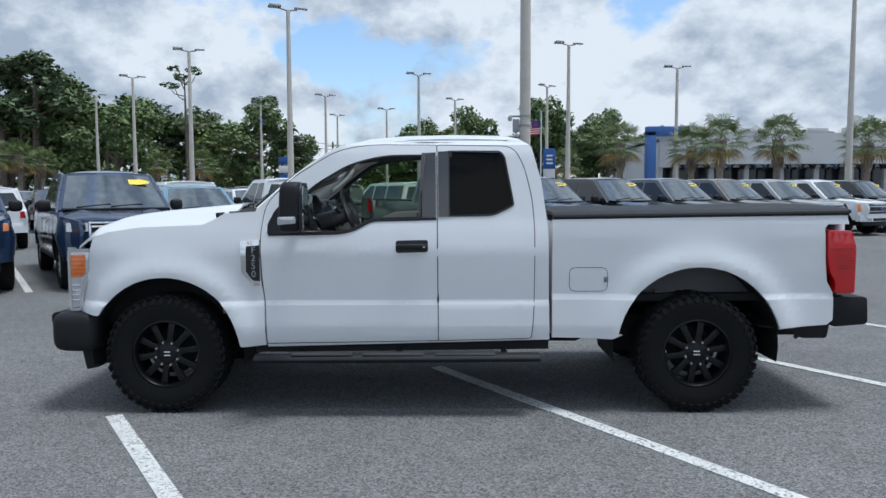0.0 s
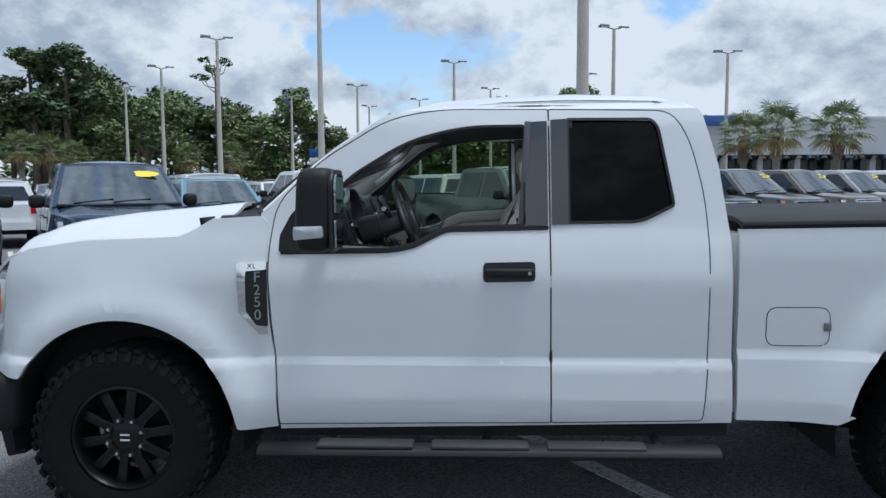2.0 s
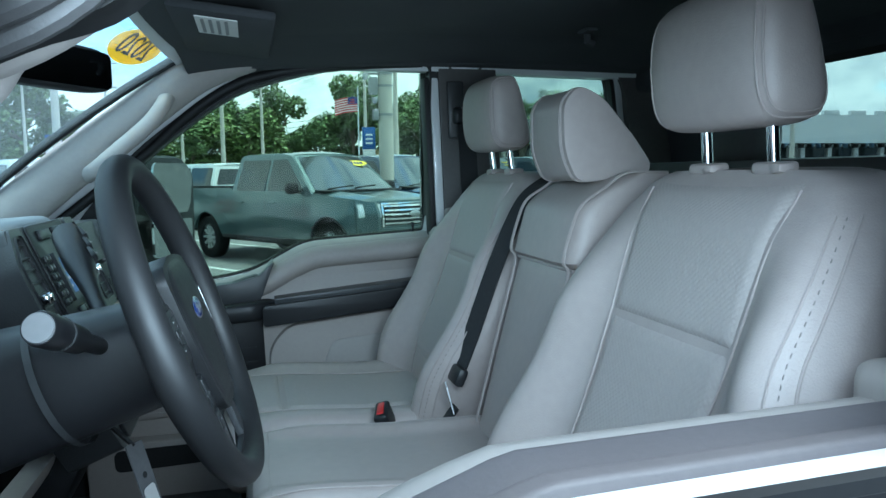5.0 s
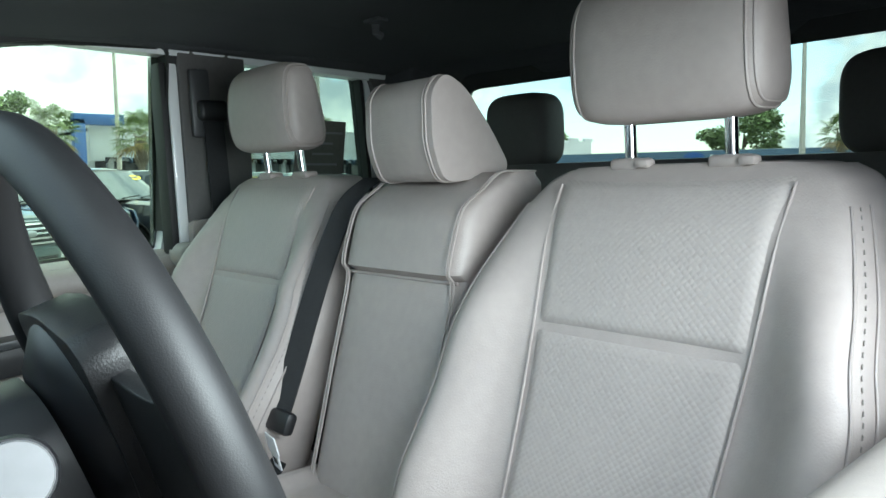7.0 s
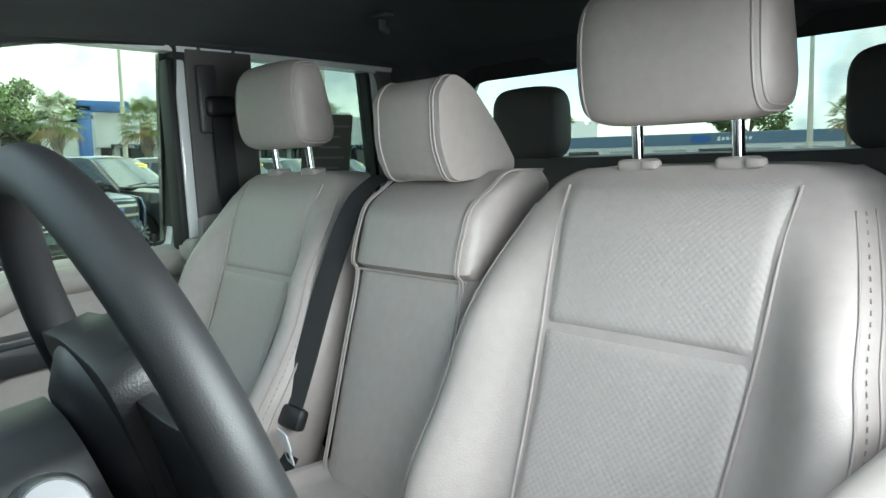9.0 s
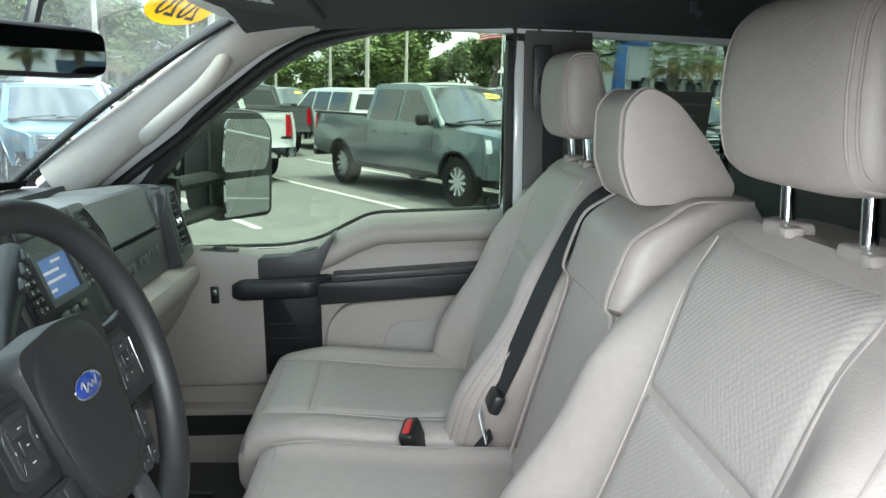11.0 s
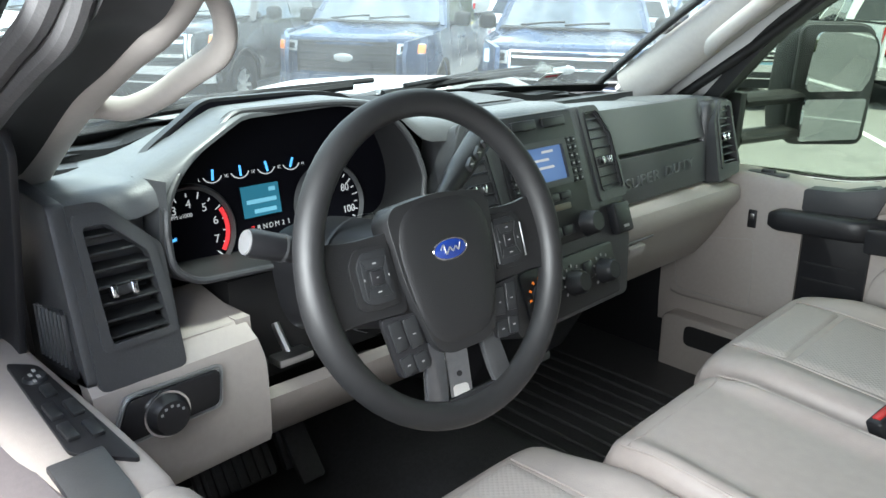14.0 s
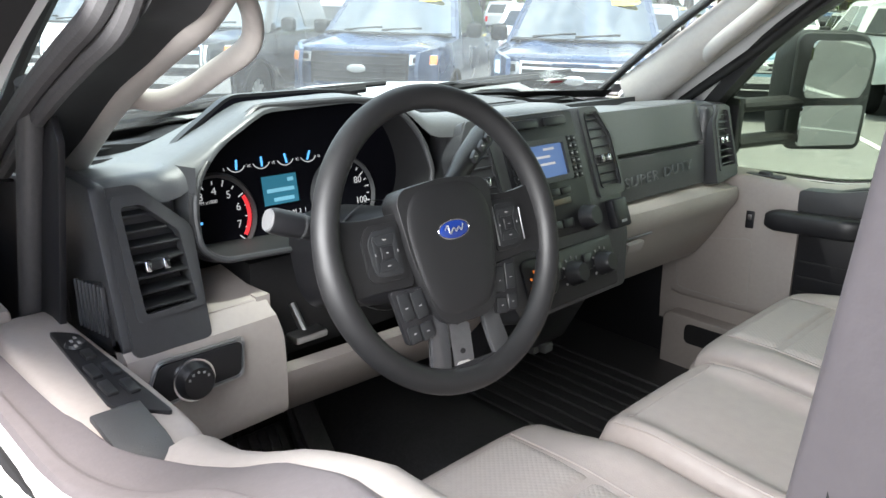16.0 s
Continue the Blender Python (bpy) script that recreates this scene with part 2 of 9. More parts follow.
HALFPANE = glass("tinted_pane", (0.50, 0.58, 0.52))
BACKPANE = glass("rear_pane", (0.62, 0.68, 0.63))
CARPANE = mat("parked_car_glass", (0.03, 0.035, 0.04), 0.05, var=0.2, spec=0.8)
CARPANE.node_tree.nodes["Principled BSDF"].inputs["IOR"].default_value = 1.42
CARSHIELD = mat("parked_car_windscreen", (0.25, 0.28, 0.31), 0.05, metal=1.0, var=0.2)
CARSHIELD.node_tree.nodes["Principled BSDF"].inputs["IOR"].default_value = 2.25
ALLOY = mat("bright_alloy", (0.62, 0.63, 0.64), 0.3, metal=0.6, var=0.05)
SEATM = mat("grey_vinyl", (0.376, 0.328, 0.309), 0.46, var=0.05, scale=5, fine=60, bump=0.22, bump_scale=420, rough_var=0.1)
INSERT = leather_insert("grey_dotted_vinyl", (0.395, 0.352, 0.332))
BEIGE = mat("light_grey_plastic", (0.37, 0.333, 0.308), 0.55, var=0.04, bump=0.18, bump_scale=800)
PILLAR = mat("pillar_trim", (0.38, 0.352, 0.332), 0.62, var=0.04, bump=0.15, bump_scale=900)
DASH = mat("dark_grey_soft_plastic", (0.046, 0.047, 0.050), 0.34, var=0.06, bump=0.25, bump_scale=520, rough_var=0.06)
# dash plastic with the windscreen's skylight on the top put into its colour
DASHTOP = mat("lightened_dash_plastic", (0.095, 0.100, 0.104), 0.36, var=0.05, bump=0.25, bump_scale=520, rough_var=0.06)
TRIMG = mat("grey_satin_trim", (0.050, 0.051, 0.054), 0.40, var=0.05, bump=0.15, bump_scale=600)
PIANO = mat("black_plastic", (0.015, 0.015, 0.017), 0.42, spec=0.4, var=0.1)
WHEELM = mat("steering_wheel_urethane", (0.014, 0.014, 0.015), 0.50, var=0.10, scale=14, bump=0.10, bump_scale=1100)
HUBM = mat("pebbled_black", (0.013, 0.013, 0.014), 0.42, var=0.06, bump=0.22, bump_scale=750)
BUTTON = mat("button_black", (0.02, 0.021, 0.023), 0.35, var=0.1)
SILVERT = mat("silver_trim", (0.42, 0.43, 0.44), 0.32, metal=0.8)
HEADLINER = mat("dark_headliner", (0.055, 0.057, 0.062), 0.95, var=0.12, fine=300, bump=0.5, bump_scale=900)
FLOORM = mat("black_rubber_floor", (0.045, 0.045, 0.047), 0.42, var=0.25, bump=0.4, bump_scale=260)
BELT = mat("seat_belt_webbing", (0.016, 0.0165, 0.018), 0.75, var=0.15, bump=0.6, bump_scale=900)
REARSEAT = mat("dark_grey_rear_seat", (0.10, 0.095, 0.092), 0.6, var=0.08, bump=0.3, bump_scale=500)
THREAD = mat("seam_thread", (0.26, 0.235, 0.225), 0.8, var=0.05)
REDBTN = mat("red_button", (0.45, 0.02, 0.02), 0.4)
INK = mat("white_ink", (0.75, 0.75, 0.75), 0.6, var=0.02)
GREYINK = mat("grey_ink", (0.30, 0.30, 0.30), 0.6, var=0.02)
BLUEB = mat("badge_blue", (0.012, 0.035, 0.20), 0.2, var=0.05, coat=1.0)
YELLOW = mat("yellow_sticker", (0.80, 0.62, 0.03), 0.5, var=0.04)
YELLOWT = mat("see_through_sticker", (0.85, 0.62, 0.03), 0.5, var=0.03)
_n, _l = YELLOWT.node_tree.nodes, YELLOWT.node_tree.links
_tr, _mx = _n.new("ShaderNodeBsdfTranslucent"), _n.new("ShaderNodeMixShader")
_tr.inputs["Color"].default_value, _mx.inputs[0].default_value = (0.95, 0.68, 0.03, 1), 0.7
_out = [k for k in _n if k.type == "OUTPUT_MATERIAL"][0]
_l.new(_n["Principled BSDF"].outputs[0], _mx.inputs[1])
_l.new(_tr.outputs[0], _mx.inputs[2])
_l.new(_mx.outputs[0], _out.inputs[0])
DKBLUE = mat("sticker_digits", (0.02, 0.04, 0.16), 0.5, var=0.03)
PAPER = mat("paper_label", (0.75, 0.74, 0.72), 0.7, var=0.04)
NEEDLE = glow("gauge_blue", (0.10, 0.45, 0.95), 0.22)
LCDBLUE = glow("lcd_blue", (0.03, 0.20, 0.30), 0.10)
LCDTEXT = glow("lcd_text", (0.25, 0.65, 0.85), 0.10)
RADIOLCD = glow("radio_lcd", (0.20, 0.36, 0.75), 0.06)
REDGLOW = glow("gauge_red", (0.75, 0.04, 0.05), 0.16)
ORANGEG = glow("dial_orange", (1.0, 0.25, 0.03), 0.10)
WHITEG = glow("gauge_white", (0.8, 0.82, 0.85), 0.08)
ASPHALT, LINE = asphalt_mat(), line_mat()
CONCRETE = mat("concrete_pole", (0.56, 0.52, 0.46), 0.85, var=0.12, scale=1.5, fine=30, bump=0.4, bump_scale=60)
POLEM = mat("painted_pole", (0.33, 0.33, 0.33), 0.6, var=0.08)
BARK = mat("bark", (0.16, 0.125, 0.10), 0.9, var=0.35, scale=2, fine=15, bump=1.0, bump_scale=20)
PALMBARK = mat("palm_bark", (0.25, 0.21, 0.17), 0.9, var=0.35, scale=3, fine=14, bump=1.0, bump_scale=14)
OAK = leaf_mat("oak_leaves", (0.110, 0.160, 0.050))
PINE = leaf_mat("pine_leaves", (0.080, 0.118, 0.048))
LIGHTLEAF = leaf_mat("light_leaves", (0.125, 0.17, 0.045))
PALMLEAF = leaf_mat("palm_fronds", (0.13, 0.17, 0.055))
DEADLEAF = leaf_mat("dry_fronds", (0.30, 0.21, 0.075))
STUCCO = mat("grey_stucco", (0.46, 0.46, 0.46), 0.9, var=0.06, scale=0.5, bump=0.4, bump_scale=60)
LSTUCCO = mat("pale_stucco", (0.62, 0.62, 0.62), 0.9, var=0.05, scale=0.4, bump=0.3, bump_scale=60)
STOREBLUE = mat("blue_cladding", (0.05, 0.13, 0.36), 0.5, var=0.05)
BANDBLUE = mat("slate_blue_band", (0.10, 0.16, 0.24), 0.6, var=0.05)
SHOPGLASS = mat("shop_glass", (0.025, 0.03, 0.035), 0.06, var=0.3, scale=0.5, spec=0.8)
SIGNBLUE = mat("sign_blue", (0.02, 0.09, 0.32), 0.4, var=0.05)
FLAGRED = mat("flag_red", (0.45, 0.03, 0.04), 0.8, var=0.1)
FLAGBLUE = mat("flag_blue", (0.03, 0.05, 0.20), 0.8, var=0.1)


def paint(name, color, rough=0.25, metal=0.0):
    return mat(name, color, rough, metal=metal, var=0.04, scale=1.5, fine=400, coat=0.8, rough_var=0.05)


PAINTS = {
    "black": paint("black_car_paint", (0.012, 0.013, 0.016)),
    "blue": paint("blue_car_paint", (0.035, 0.075, 0.16), 0.3, 0.3),
    "midnight": paint("dark_blue_car_paint", (0.020, 0.040, 0.090), 0.28, 0.2),
    "teal": paint("slate_car_paint", (0.075, 0.108, 0.115), 0.3, 0.4),
    "silver": paint("silver_car_paint", (0.42, 0.43, 0.44), 0.3, 0.5),
    "white": paint("white_car_paint", (0.76, 0.77, 0.77)),
    "grey": paint("grey_car_paint", (0.12, 0.125, 0.13), 0.3, 0.3),
    "brown": paint("brown_car_paint", (0.16, 0.14, 0.125), 0.3, 0.4),
    "sky": paint("light_blue_car_paint", (0.16, 0.30, 0.40), 0.3, 0.2),
    "red": paint("red_car_paint", (0.28, 0.02, 0.02), 0.3),
}

# ---- building helpers ----
from mathutils.geometry import delaunay_2d_cdt


def finish(bm, angle=35):
    """Smooth shading with creases where faces meet at more than the angle."""
    bm.normal_update()
    lim = radians(angle)
    for f in bm.faces:
        f.smooth = True
    for e in bm.edges:
        if len(e.link_faces) == 2 and e.calc_face_angle(0) > lim:
            e.smooth = False


def part(name, bm, material, parent=None, label="", angle=35):
    finish(bm, angle)
    me = bpy.data.meshes.new(name)
    bm.to_mesh(me)
    bm.free()
    for m in material if isinstance(material, (list, tuple)) else (material,):
        me.materials.append(m)
    ob = new(name, me)
    ob.parent = parent
    if label:
        ob["label"] = label
    return ob


def thing(name, label, category, at=None, group="", kind=""):
    ob = new(name)
    ob.empty_display_size = 0.1
    if at is not None:
        ob.matrix_basis = at
    return tagged(ob, label, category, group, kind)


def solo(name, bm, material, label, category, group="", kind="", angle=35):
    return tagged(part(name, bm, material, angle=angle), label, category, group, kind)


def box(size, at=(0, 0, 0), bevel=0.0, seg=2, turn=None):
    bm = bmesh.new()
    bmesh.ops.create_cube(bm, size=1)
    bmesh.ops.scale(bm, vec=size, verts=bm.verts)
    if bevel:
        bmesh.ops.bevel(bm, geom=bm.edges[:], offset=min(bevel, min(size) * 0.49), segments=seg, profile=0.5, affect="EDGES")
    if turn is not None:
        bmesh.ops.transform(bm, matrix=turn, verts=bm.verts)
    bmesh.ops.translate(bm, vec=at, verts=bm.verts)
    return bm


def join(*bms):
    """One bmesh out of several."""
    res = bmesh.new()
    for b in bms:
        me = bpy.data.meshes.new("join")
        b.to_mesh(me)
        b.free()
        res.from_mesh(me)
        bpy.data.meshes.remove(me)
    return res


def moved(bm, m):
    bmesh.ops.transform(bm, matrix=m, verts=bm.verts)
    return bm


def prism(points, lo, hi, axis="y", bevel=0.0, seg=2):
    """A polygon extruded along an axis. points: the other two coordinates, in order."""
    bm = bmesh.new()
    put = {"y": lambda a, b, c: (a, c, b), "x": lambda a, b, c: (c, a, b), "z": lambda a, b, c: (a, b, c)}[axis]
    low = [bm.verts.new(put(a, b, lo)) for a, b in points]
    f = bm.faces.new(low)
    r = bmesh.ops.extrude_face_region(bm, geom=[f])
    d = Vector(put(0, 0, hi - lo))
    bmesh.ops.translate(bm, vec=d, verts=[v for v in r["geom"] if isinstance(v, bmesh.types.BMVert)])
    bmesh.ops.recalc_face_normals(bm, faces=bm.faces)
    if bevel:
        bmesh.ops.bevel(bm, geom=bm.edges[:], offset=bevel, segments=seg, profile=0.5, affect="EDGES", clamp_overlap=True)
    return bm


def grid(fn, nu, nv, close_u=False, close_v=False, caps=False):
    """A surface from a function of u and v in 0..1."""
    bm = bmesh.new()
    mu, mv = nu + (0 if close_u else 1), nv + (0 if close_v else 1)
    vs = [[bm.verts.new(fn(i / nu, j / nv)) for j in range(mv)] for i in range(mu)]
    for i in range(nu):
        for j in range(nv):
            bm.faces.new((vs[i][j], vs[(i + 1) % mu][j], vs[(i + 1) % mu][(j + 1) % mv], vs[i][(j + 1) % mv]))
    if caps and close_u:
        bm.faces.new([vs[i][0] for i in range(mu)][::-1])
        bm.faces.new([vs[i][-1] for i in range(mu)])
    return bm


def plate(fn, nu, nv, thick):
    """A surface with a thickness vector."""
    bm = grid(fn, nu, nv)
    thicken(bm, Vector(thick))
    return bm


def thicken(bm, d):
    rim = [e for e in bm.edges if len(e.link_faces) == 1]
    dup = bmesh.ops.duplicate(bm, geom=bm.verts[:] + bm.edges[:] + bm.faces[:])
    vmap = dup["vert_map"]
    bmesh.ops.translate(bm, vec=d, verts=[v for v in dup["geom"] if isinstance(v, bmesh.types.BMVert)])
    bmesh.ops.reverse_faces(bm, faces=[f for f in dup["geom"] if isinstance(f, bmesh.types.BMFace)])
    for e in rim:
        a, b = e.verts
        bm.faces.new((b, a, vmap[a], vmap[b]))
    bmesh.ops.recalc_face_normals(bm, faces=bm.faces)


def smooth_line(points, n=8, closed=False):
    """Catmull-Rom through the points."""
    p = [Vector(q) for q in points]
    res, m = [], len(p)
    for i in range(m if closed else m - 1):
        a, b, c, d = (p[(i + k) % m] if closed else p[min(max(i + k, 0), m - 1)] for k in (-1, 0, 1, 2))
        for j in range(n):
            t = j / n
            res.append(0.5 * (2 * b + (c - a) * t + (2 * a - 5 * b + 4 * c - d) * t * t + (3 * b - a - 3 * c + d) * t ** 3))
    if not closed:
        res.append(p[-1])
    return res


def tube(points, radius, seg=10, closed=False, squash=None):
    """A round bar along points; radius a number or one for each point; squash: (a, b) factors on the two cross axes."""
    pts = [Vector(p) for p in points]
    n = len(pts)
    rad = [radius] * n if isinstance(radius, (int, float)) else radius
    bm = bmesh.new()
    rings, side = [], None
    for i, p in enumerate(pts):
        a, b = (pts[i - 1], pts[(i + 1) % n]) if closed else (pts[max(i - 1, 0)], pts[min(i + 1, n - 1)])
        t = (b - a).normalized()
        if side is None:
            side = t.orthogonal().normalized() if abs(t.z) > 0.95 else t.cross(Vector((0, 0, 1))).normalized()
        side = (side - t * side.dot(t)).normalized()
        up = side.cross(t)
        sa, sb = squash or (1, 1)
        rings.append([bm.verts.new(p + rad[i] * (sa * math.cos(2 * math.pi * k / seg) * side + sb * math.sin(2 * math.pi * k / seg) * up)) for k in range(seg)])
    for i in range(n if closed else n - 1):
        r, s = rings[i], rings[(i + 1) % n]
        for k in range(seg):
            bm.faces.new((r[k], r[(k + 1) % seg], s[(k + 1) % seg], s[k]))
    if not closed:
        bm.faces.new(rings[0][::-1])
        bm.faces.new(rings[-1])
    bmesh.ops.recalc_face_normals(bm, faces=bm.faces)
    return bm


def lathe(profile, seg=32, m=None, cap=False):
    """A profile of (radius, height) turned round z, then posed by m."""
    bm = grid(lambda u, v: (profile[round(v * (len(profile) - 1))][0] * math.cos(2 * math.pi * u),
                            profile[round(v * (len(profile) - 1))][0] * math.sin(2 * math.pi * u),
                            profile[round(v * (len(profile) - 1))][1]), seg, len(profile) - 1, close_u=True, caps=cap)
    bmesh.ops.remove_doubles(bm, verts=bm.verts, dist=1e-5)
    bmesh.ops.recalc_face_normals(bm, faces=bm.faces)
    if m is not None:
        moved(bm, m)
    return bm


def arc(cx, cz, r, a0, a1, n=14):
    return [(cx + r * math.cos(radians(a0 + (a1 - a0) * i / n)), cz + r * math.sin(radians(a0 + (a1 - a0) * i / n))) for i in range(n + 1)]


def rounded(points, r, n=4):
    """The polygon with its corners rounded; r: one radius, or one for each point."""
    res, m = [], len(points)
    for i in range(m):
        a, b, c = (Vector((*points[(i + k) % m], 0)) for k in (-1, 0, 1))
        ri = r if isinstance(r, (int, float)) else r[i]
        ri = min(ri, (a - b).length * 0.45, (c - b).length * 0.45)
        if ri <= 0:
            res.append((b.x, b.y))
            continue
        p, q = b + (a - b).normalized() * ri, b + (c - b).normalized() * ri
        for k in range(n + 1):
            t = k / n
            s = p * (1 - t) ** 2 + b * 2 * t * (1 - t) + q * t * t
            res.append((s.x, s.y))
    return res


def inset(points, d):
    """The polygon drawn inwards by d (outwards when negative)."""
    m = len(points)
    area = sum(points[i][0] * points[(i + 1) % m][1] - points[(i + 1) % m][0] * points[i][1] for i in range(m))
    s = 1 if area > 0 else -1
    res = []
    for i in range(m):
        a, b, c = (Vector(points[(i + k) % m]) for k in (-1, 0, 1))
        n1 = Vector((-(b - a).y, (b - a).x)).normalized() * s
        n2 = Vector((-(c - b).y, (c - b).x)).normalized() * s
        v = (n1 + n2)
        v = v / max(v.length_squared / 2, 0.5) if v.length > 1e-6 else n1
        res.append(tuple(b + v * d))
    return res


def within(c, loop):
    """Whether a point lies inside a polygon."""
    res = False
    for (ax, ay), (bx, by) in zip(loop, list(loop[1:]) + [loop[0]]):
        if (ay > c.y) != (by > c.y) and c.x < (bx - ax) * (c.y - ay) / (by - ay) + ax:
            res = not res
    return res


def sheet(outer, holes, fy, thick=0.02, step=0.09, cuts=()):
    """A panel drawn in x and z, bent to y = fy(x, z), of that thickness inwards along y."""
    bm = bmesh.new()
    loops = [outer] + list(holes)
    pts, links = [], []
    for loop in loops:
        k = len(pts)
        pts += [Vector(p) for p in loop]
        links += [(k + i, k + (i + 1) % len(loop)) for i in range(len(loop))]
    co, _, tri, *_ = delaunay_2d_cdt(pts, links, [], 0, 1e-5)
    vs = [bm.verts.new((p.x, 0, p.y)) for p in co]
    for t in tri:
        c = sum((co[i] for i in t), Vector((0, 0))) / len(t)
        if within(c, outer) and not any(within(c, h) for h in holes):
            bm.faces.new([vs[i] for i in t])
    bmesh.ops.delete(bm, geom=[v for v in bm.verts if not v.link_faces], context="VERTS")
    for k, ax in ((0, (1, 0, 0)), (2, (0, 0, 1))):
        lo, hi = min(v.co[k] for v in bm.verts), max(v.co[k] for v in bm.verts)
        n = int((hi - lo) / step)
        for i in range(1, n + 1):
            co = [0, 0, 0]
            co[k] = lo + (hi - lo) * i / (n + 1)
            bmesh.ops.bisect_plane(bm, geom=bm.verts[:] + bm.edges[:] + bm.faces[:], dist=1e-5, plane_co=co, plane_no=ax)
    for z in cuts:
        bmesh.ops.bisect_plane(bm, geom=bm.verts[:] + bm.edges[:] + bm.faces[:], dist=1e-5, plane_co=(0, 0, z), plane_no=(0, 0, 1))
    for v in bm.verts:
        v.co.y = fy(v.co.x, v.co.z)
    thicken(bm, Vector((0, thick, 0)))
    return bm


def ring_sheet(outer, d, fy, thick, step=0.2):
    return sheet(outer, [inset(outer, d)], fy, thick, step)


def text(body, size, m, material, parent=None, name="lettering", depth=0.0006, label="", shear=0.0, space=1.0):
    cu = bpy.data.curves.new(name, "FONT")
    cu.body, cu.size, cu.extrude, cu.align_x, cu.align_y, cu.shear, cu.space_character = body, size, depth, "CENTER", "CENTER", shear, space
    tmp = bpy.data.objects.new(name, cu)
    me = bpy.data.meshes.new_from_object(tmp)
    bpy.data.objects.remove(tmp)
    me.transform(m)
    me.materials.clear()
    me.materials.append(material)
    ob = new(name, me)
    ob.parent = parent
    if label:
        ob["label"] = label
    return ob


def facing(at, normal, up=(0, 0, 1)):
    """A frame at a point: local z along the normal, local y towards up, local x to the right as one reads."""
    z = Vector(normal).normalized()
    x = Vector(up).cross(z).normalized()
    y = z.cross(x)
    return Matrix((( x.x, y.x, z.x, at[0]), (x.y, y.y, z.y, at[1]), (x.z, y.z, z.z, at[2]), (0, 0, 0, 1)))


def blob(size, at, power=3.0, nu=28, nv=18, turn=None, shape=None):
    """A rounded block (superellipsoid)."""
    def se(c, p):
        return math.copysign(abs(c) ** (2 / p), c)

    def fn(u, v):
        a, b = 2 * math.pi * u, math.pi * (v - 0.5)
        q = Vector((se(math.cos(b), power) * se(math.cos(a), power) * size[0] / 2, se(math.cos(b), power) * se(math.sin(a), power) * size[1] / 2, se(math.sin(b), power) * size[2] / 2))
        return shape(q) if shape else q

    bm = grid(fn, nu, nv, close_u=True)
    bmesh.ops.remove_doubles(bm, verts=bm.verts, dist=1e-5)
    if turn is not None:
        moved(bm, turn)
    bmesh.ops.translate(bm, vec=at, verts=bm.verts)
    bmesh.ops.recalc_face_normals(bm, faces=bm.faces)
    return bm


def lerp(a, b, t):
    return a + (b - a) * t


def smooth01(a, b, x):
    t = min(max((x - a) / (b - a), 0), 1)
    return t * t * (3 - 2 * t)


def curve1(pts, x):
    """Piecewise smooth interpolation through (x, y) pairs."""
    if x <= pts[0][0]:
        return pts[0][1]
    for (a, p), (b, q) in zip(pts, pts[1:]):
        if x <= b:
            return lerp(p, q, (x - a) / (b - a))
    return pts[-1][1]

# ---- the lot ----
STALL = Vector((0.545, -0.838))     # the way that parked cars face
ACROSS = Vector((0.838, 0.545))     # from stall to stall


def lot(n, a):
    """A place on the lot from metres across and along the stalls."""
    p = ACROSS * n + STALL * a
    return p.x, p.y


tagged(part("ground", grid(lambda u, v: (lerp(-400, 400, u), lerp(-400, 400, v), 0), 8, 8), ASPHALT), "grey weathered asphalt of a car dealer's lot", "asphalt", kind="structure")
for i, (n, a0, a1) in enumerate([(-0.34 + 2.68 * k, -0.12, 5.4) for k in range(-2, 6)] + [(-0.34 + 2.68 * k, -17.4, -8.0) for k in range(-5, 14)]):
    mid, turn_ = lot(n, (a0 + a1) / 2), math.atan2(STALL.y, STALL.x)
    solo("stall_line", moved(box((a1 - a0, 0.11, 0.006)), pose(mid[0], mid[1], 0.004, 0, 0, math.degrees(turn_))), LINE, "worn white painted stall line on the asphalt", "road marking", "stall lines", "structure")

# ---- the white pickup: outside ----
YC = 1.0        # its middle plane; the near side is at y = 0
WB = 3.76
truck = thing("pickup_truck", "white extended-cab pickup truck with black wheels and an open driver window", "truck")


def flare(x, z, cx, cz, r):
    d = math.hypot(x - cx, z - cz) - r
    return -0.045 * math.exp(-(d / 0.11) ** 2) if z > 0.45 else 0


def skin(x, z):
    """How far the body's side stands in from its widest plane."""
    off = curve1(((0.4, 0.045), (0.55, 0.006), (0.62, 0.0), (0.77, 0.010), (0.80, 0.026), (0.95, 0.018), (1.15, 0.012), (1.28, 0.034), (1.38, 0.060), (1.83, 0.138), (1.90, 0.165), (1.95, 0.27)), z)
    if z < 1.3:
        off += flare(x, z, 0.0, 0.435, 0.56) + flare(x, z, WB, 0.46, 0.60)
    if x < -0.30:
        off += 0.55 * (-0.30 - x) ** 2 + 0.25 * max(0, -0.5 - x)
    return off


def bed_skin(x, z):
    off = curve1(((0.4, 0.045), (0.55, 0.006), (0.62, 0.0), (0.81, 0.010), (0.84, 0.026), (1.0, 0.018), (1.25, 0.014), (1.36, 0.022), (1.41, 0.045)), z)
    return off + flare(x, z, WB, 0.46, 0.60)


def both_sides(name, outer, holes, fn, thick, material, label="", step=0.055, parent=truck):
    obs = []
    for s in (0, 1):
        bm = sheet(outer, holes(s) if callable(holes) else holes, fn, thick, step, (0.62, 0.77, 0.80, 0.81, 0.84))
        if s:
            moved(bm, Matrix.Translation((0, 2 * YC, 0)) @ Matrix.Diagonal((1, -1, 1, 1)))
            bmesh.ops.reverse_faces(bm, faces=bm.faces)
        obs.append(part(name, bm, material, parent, label))
    return obs


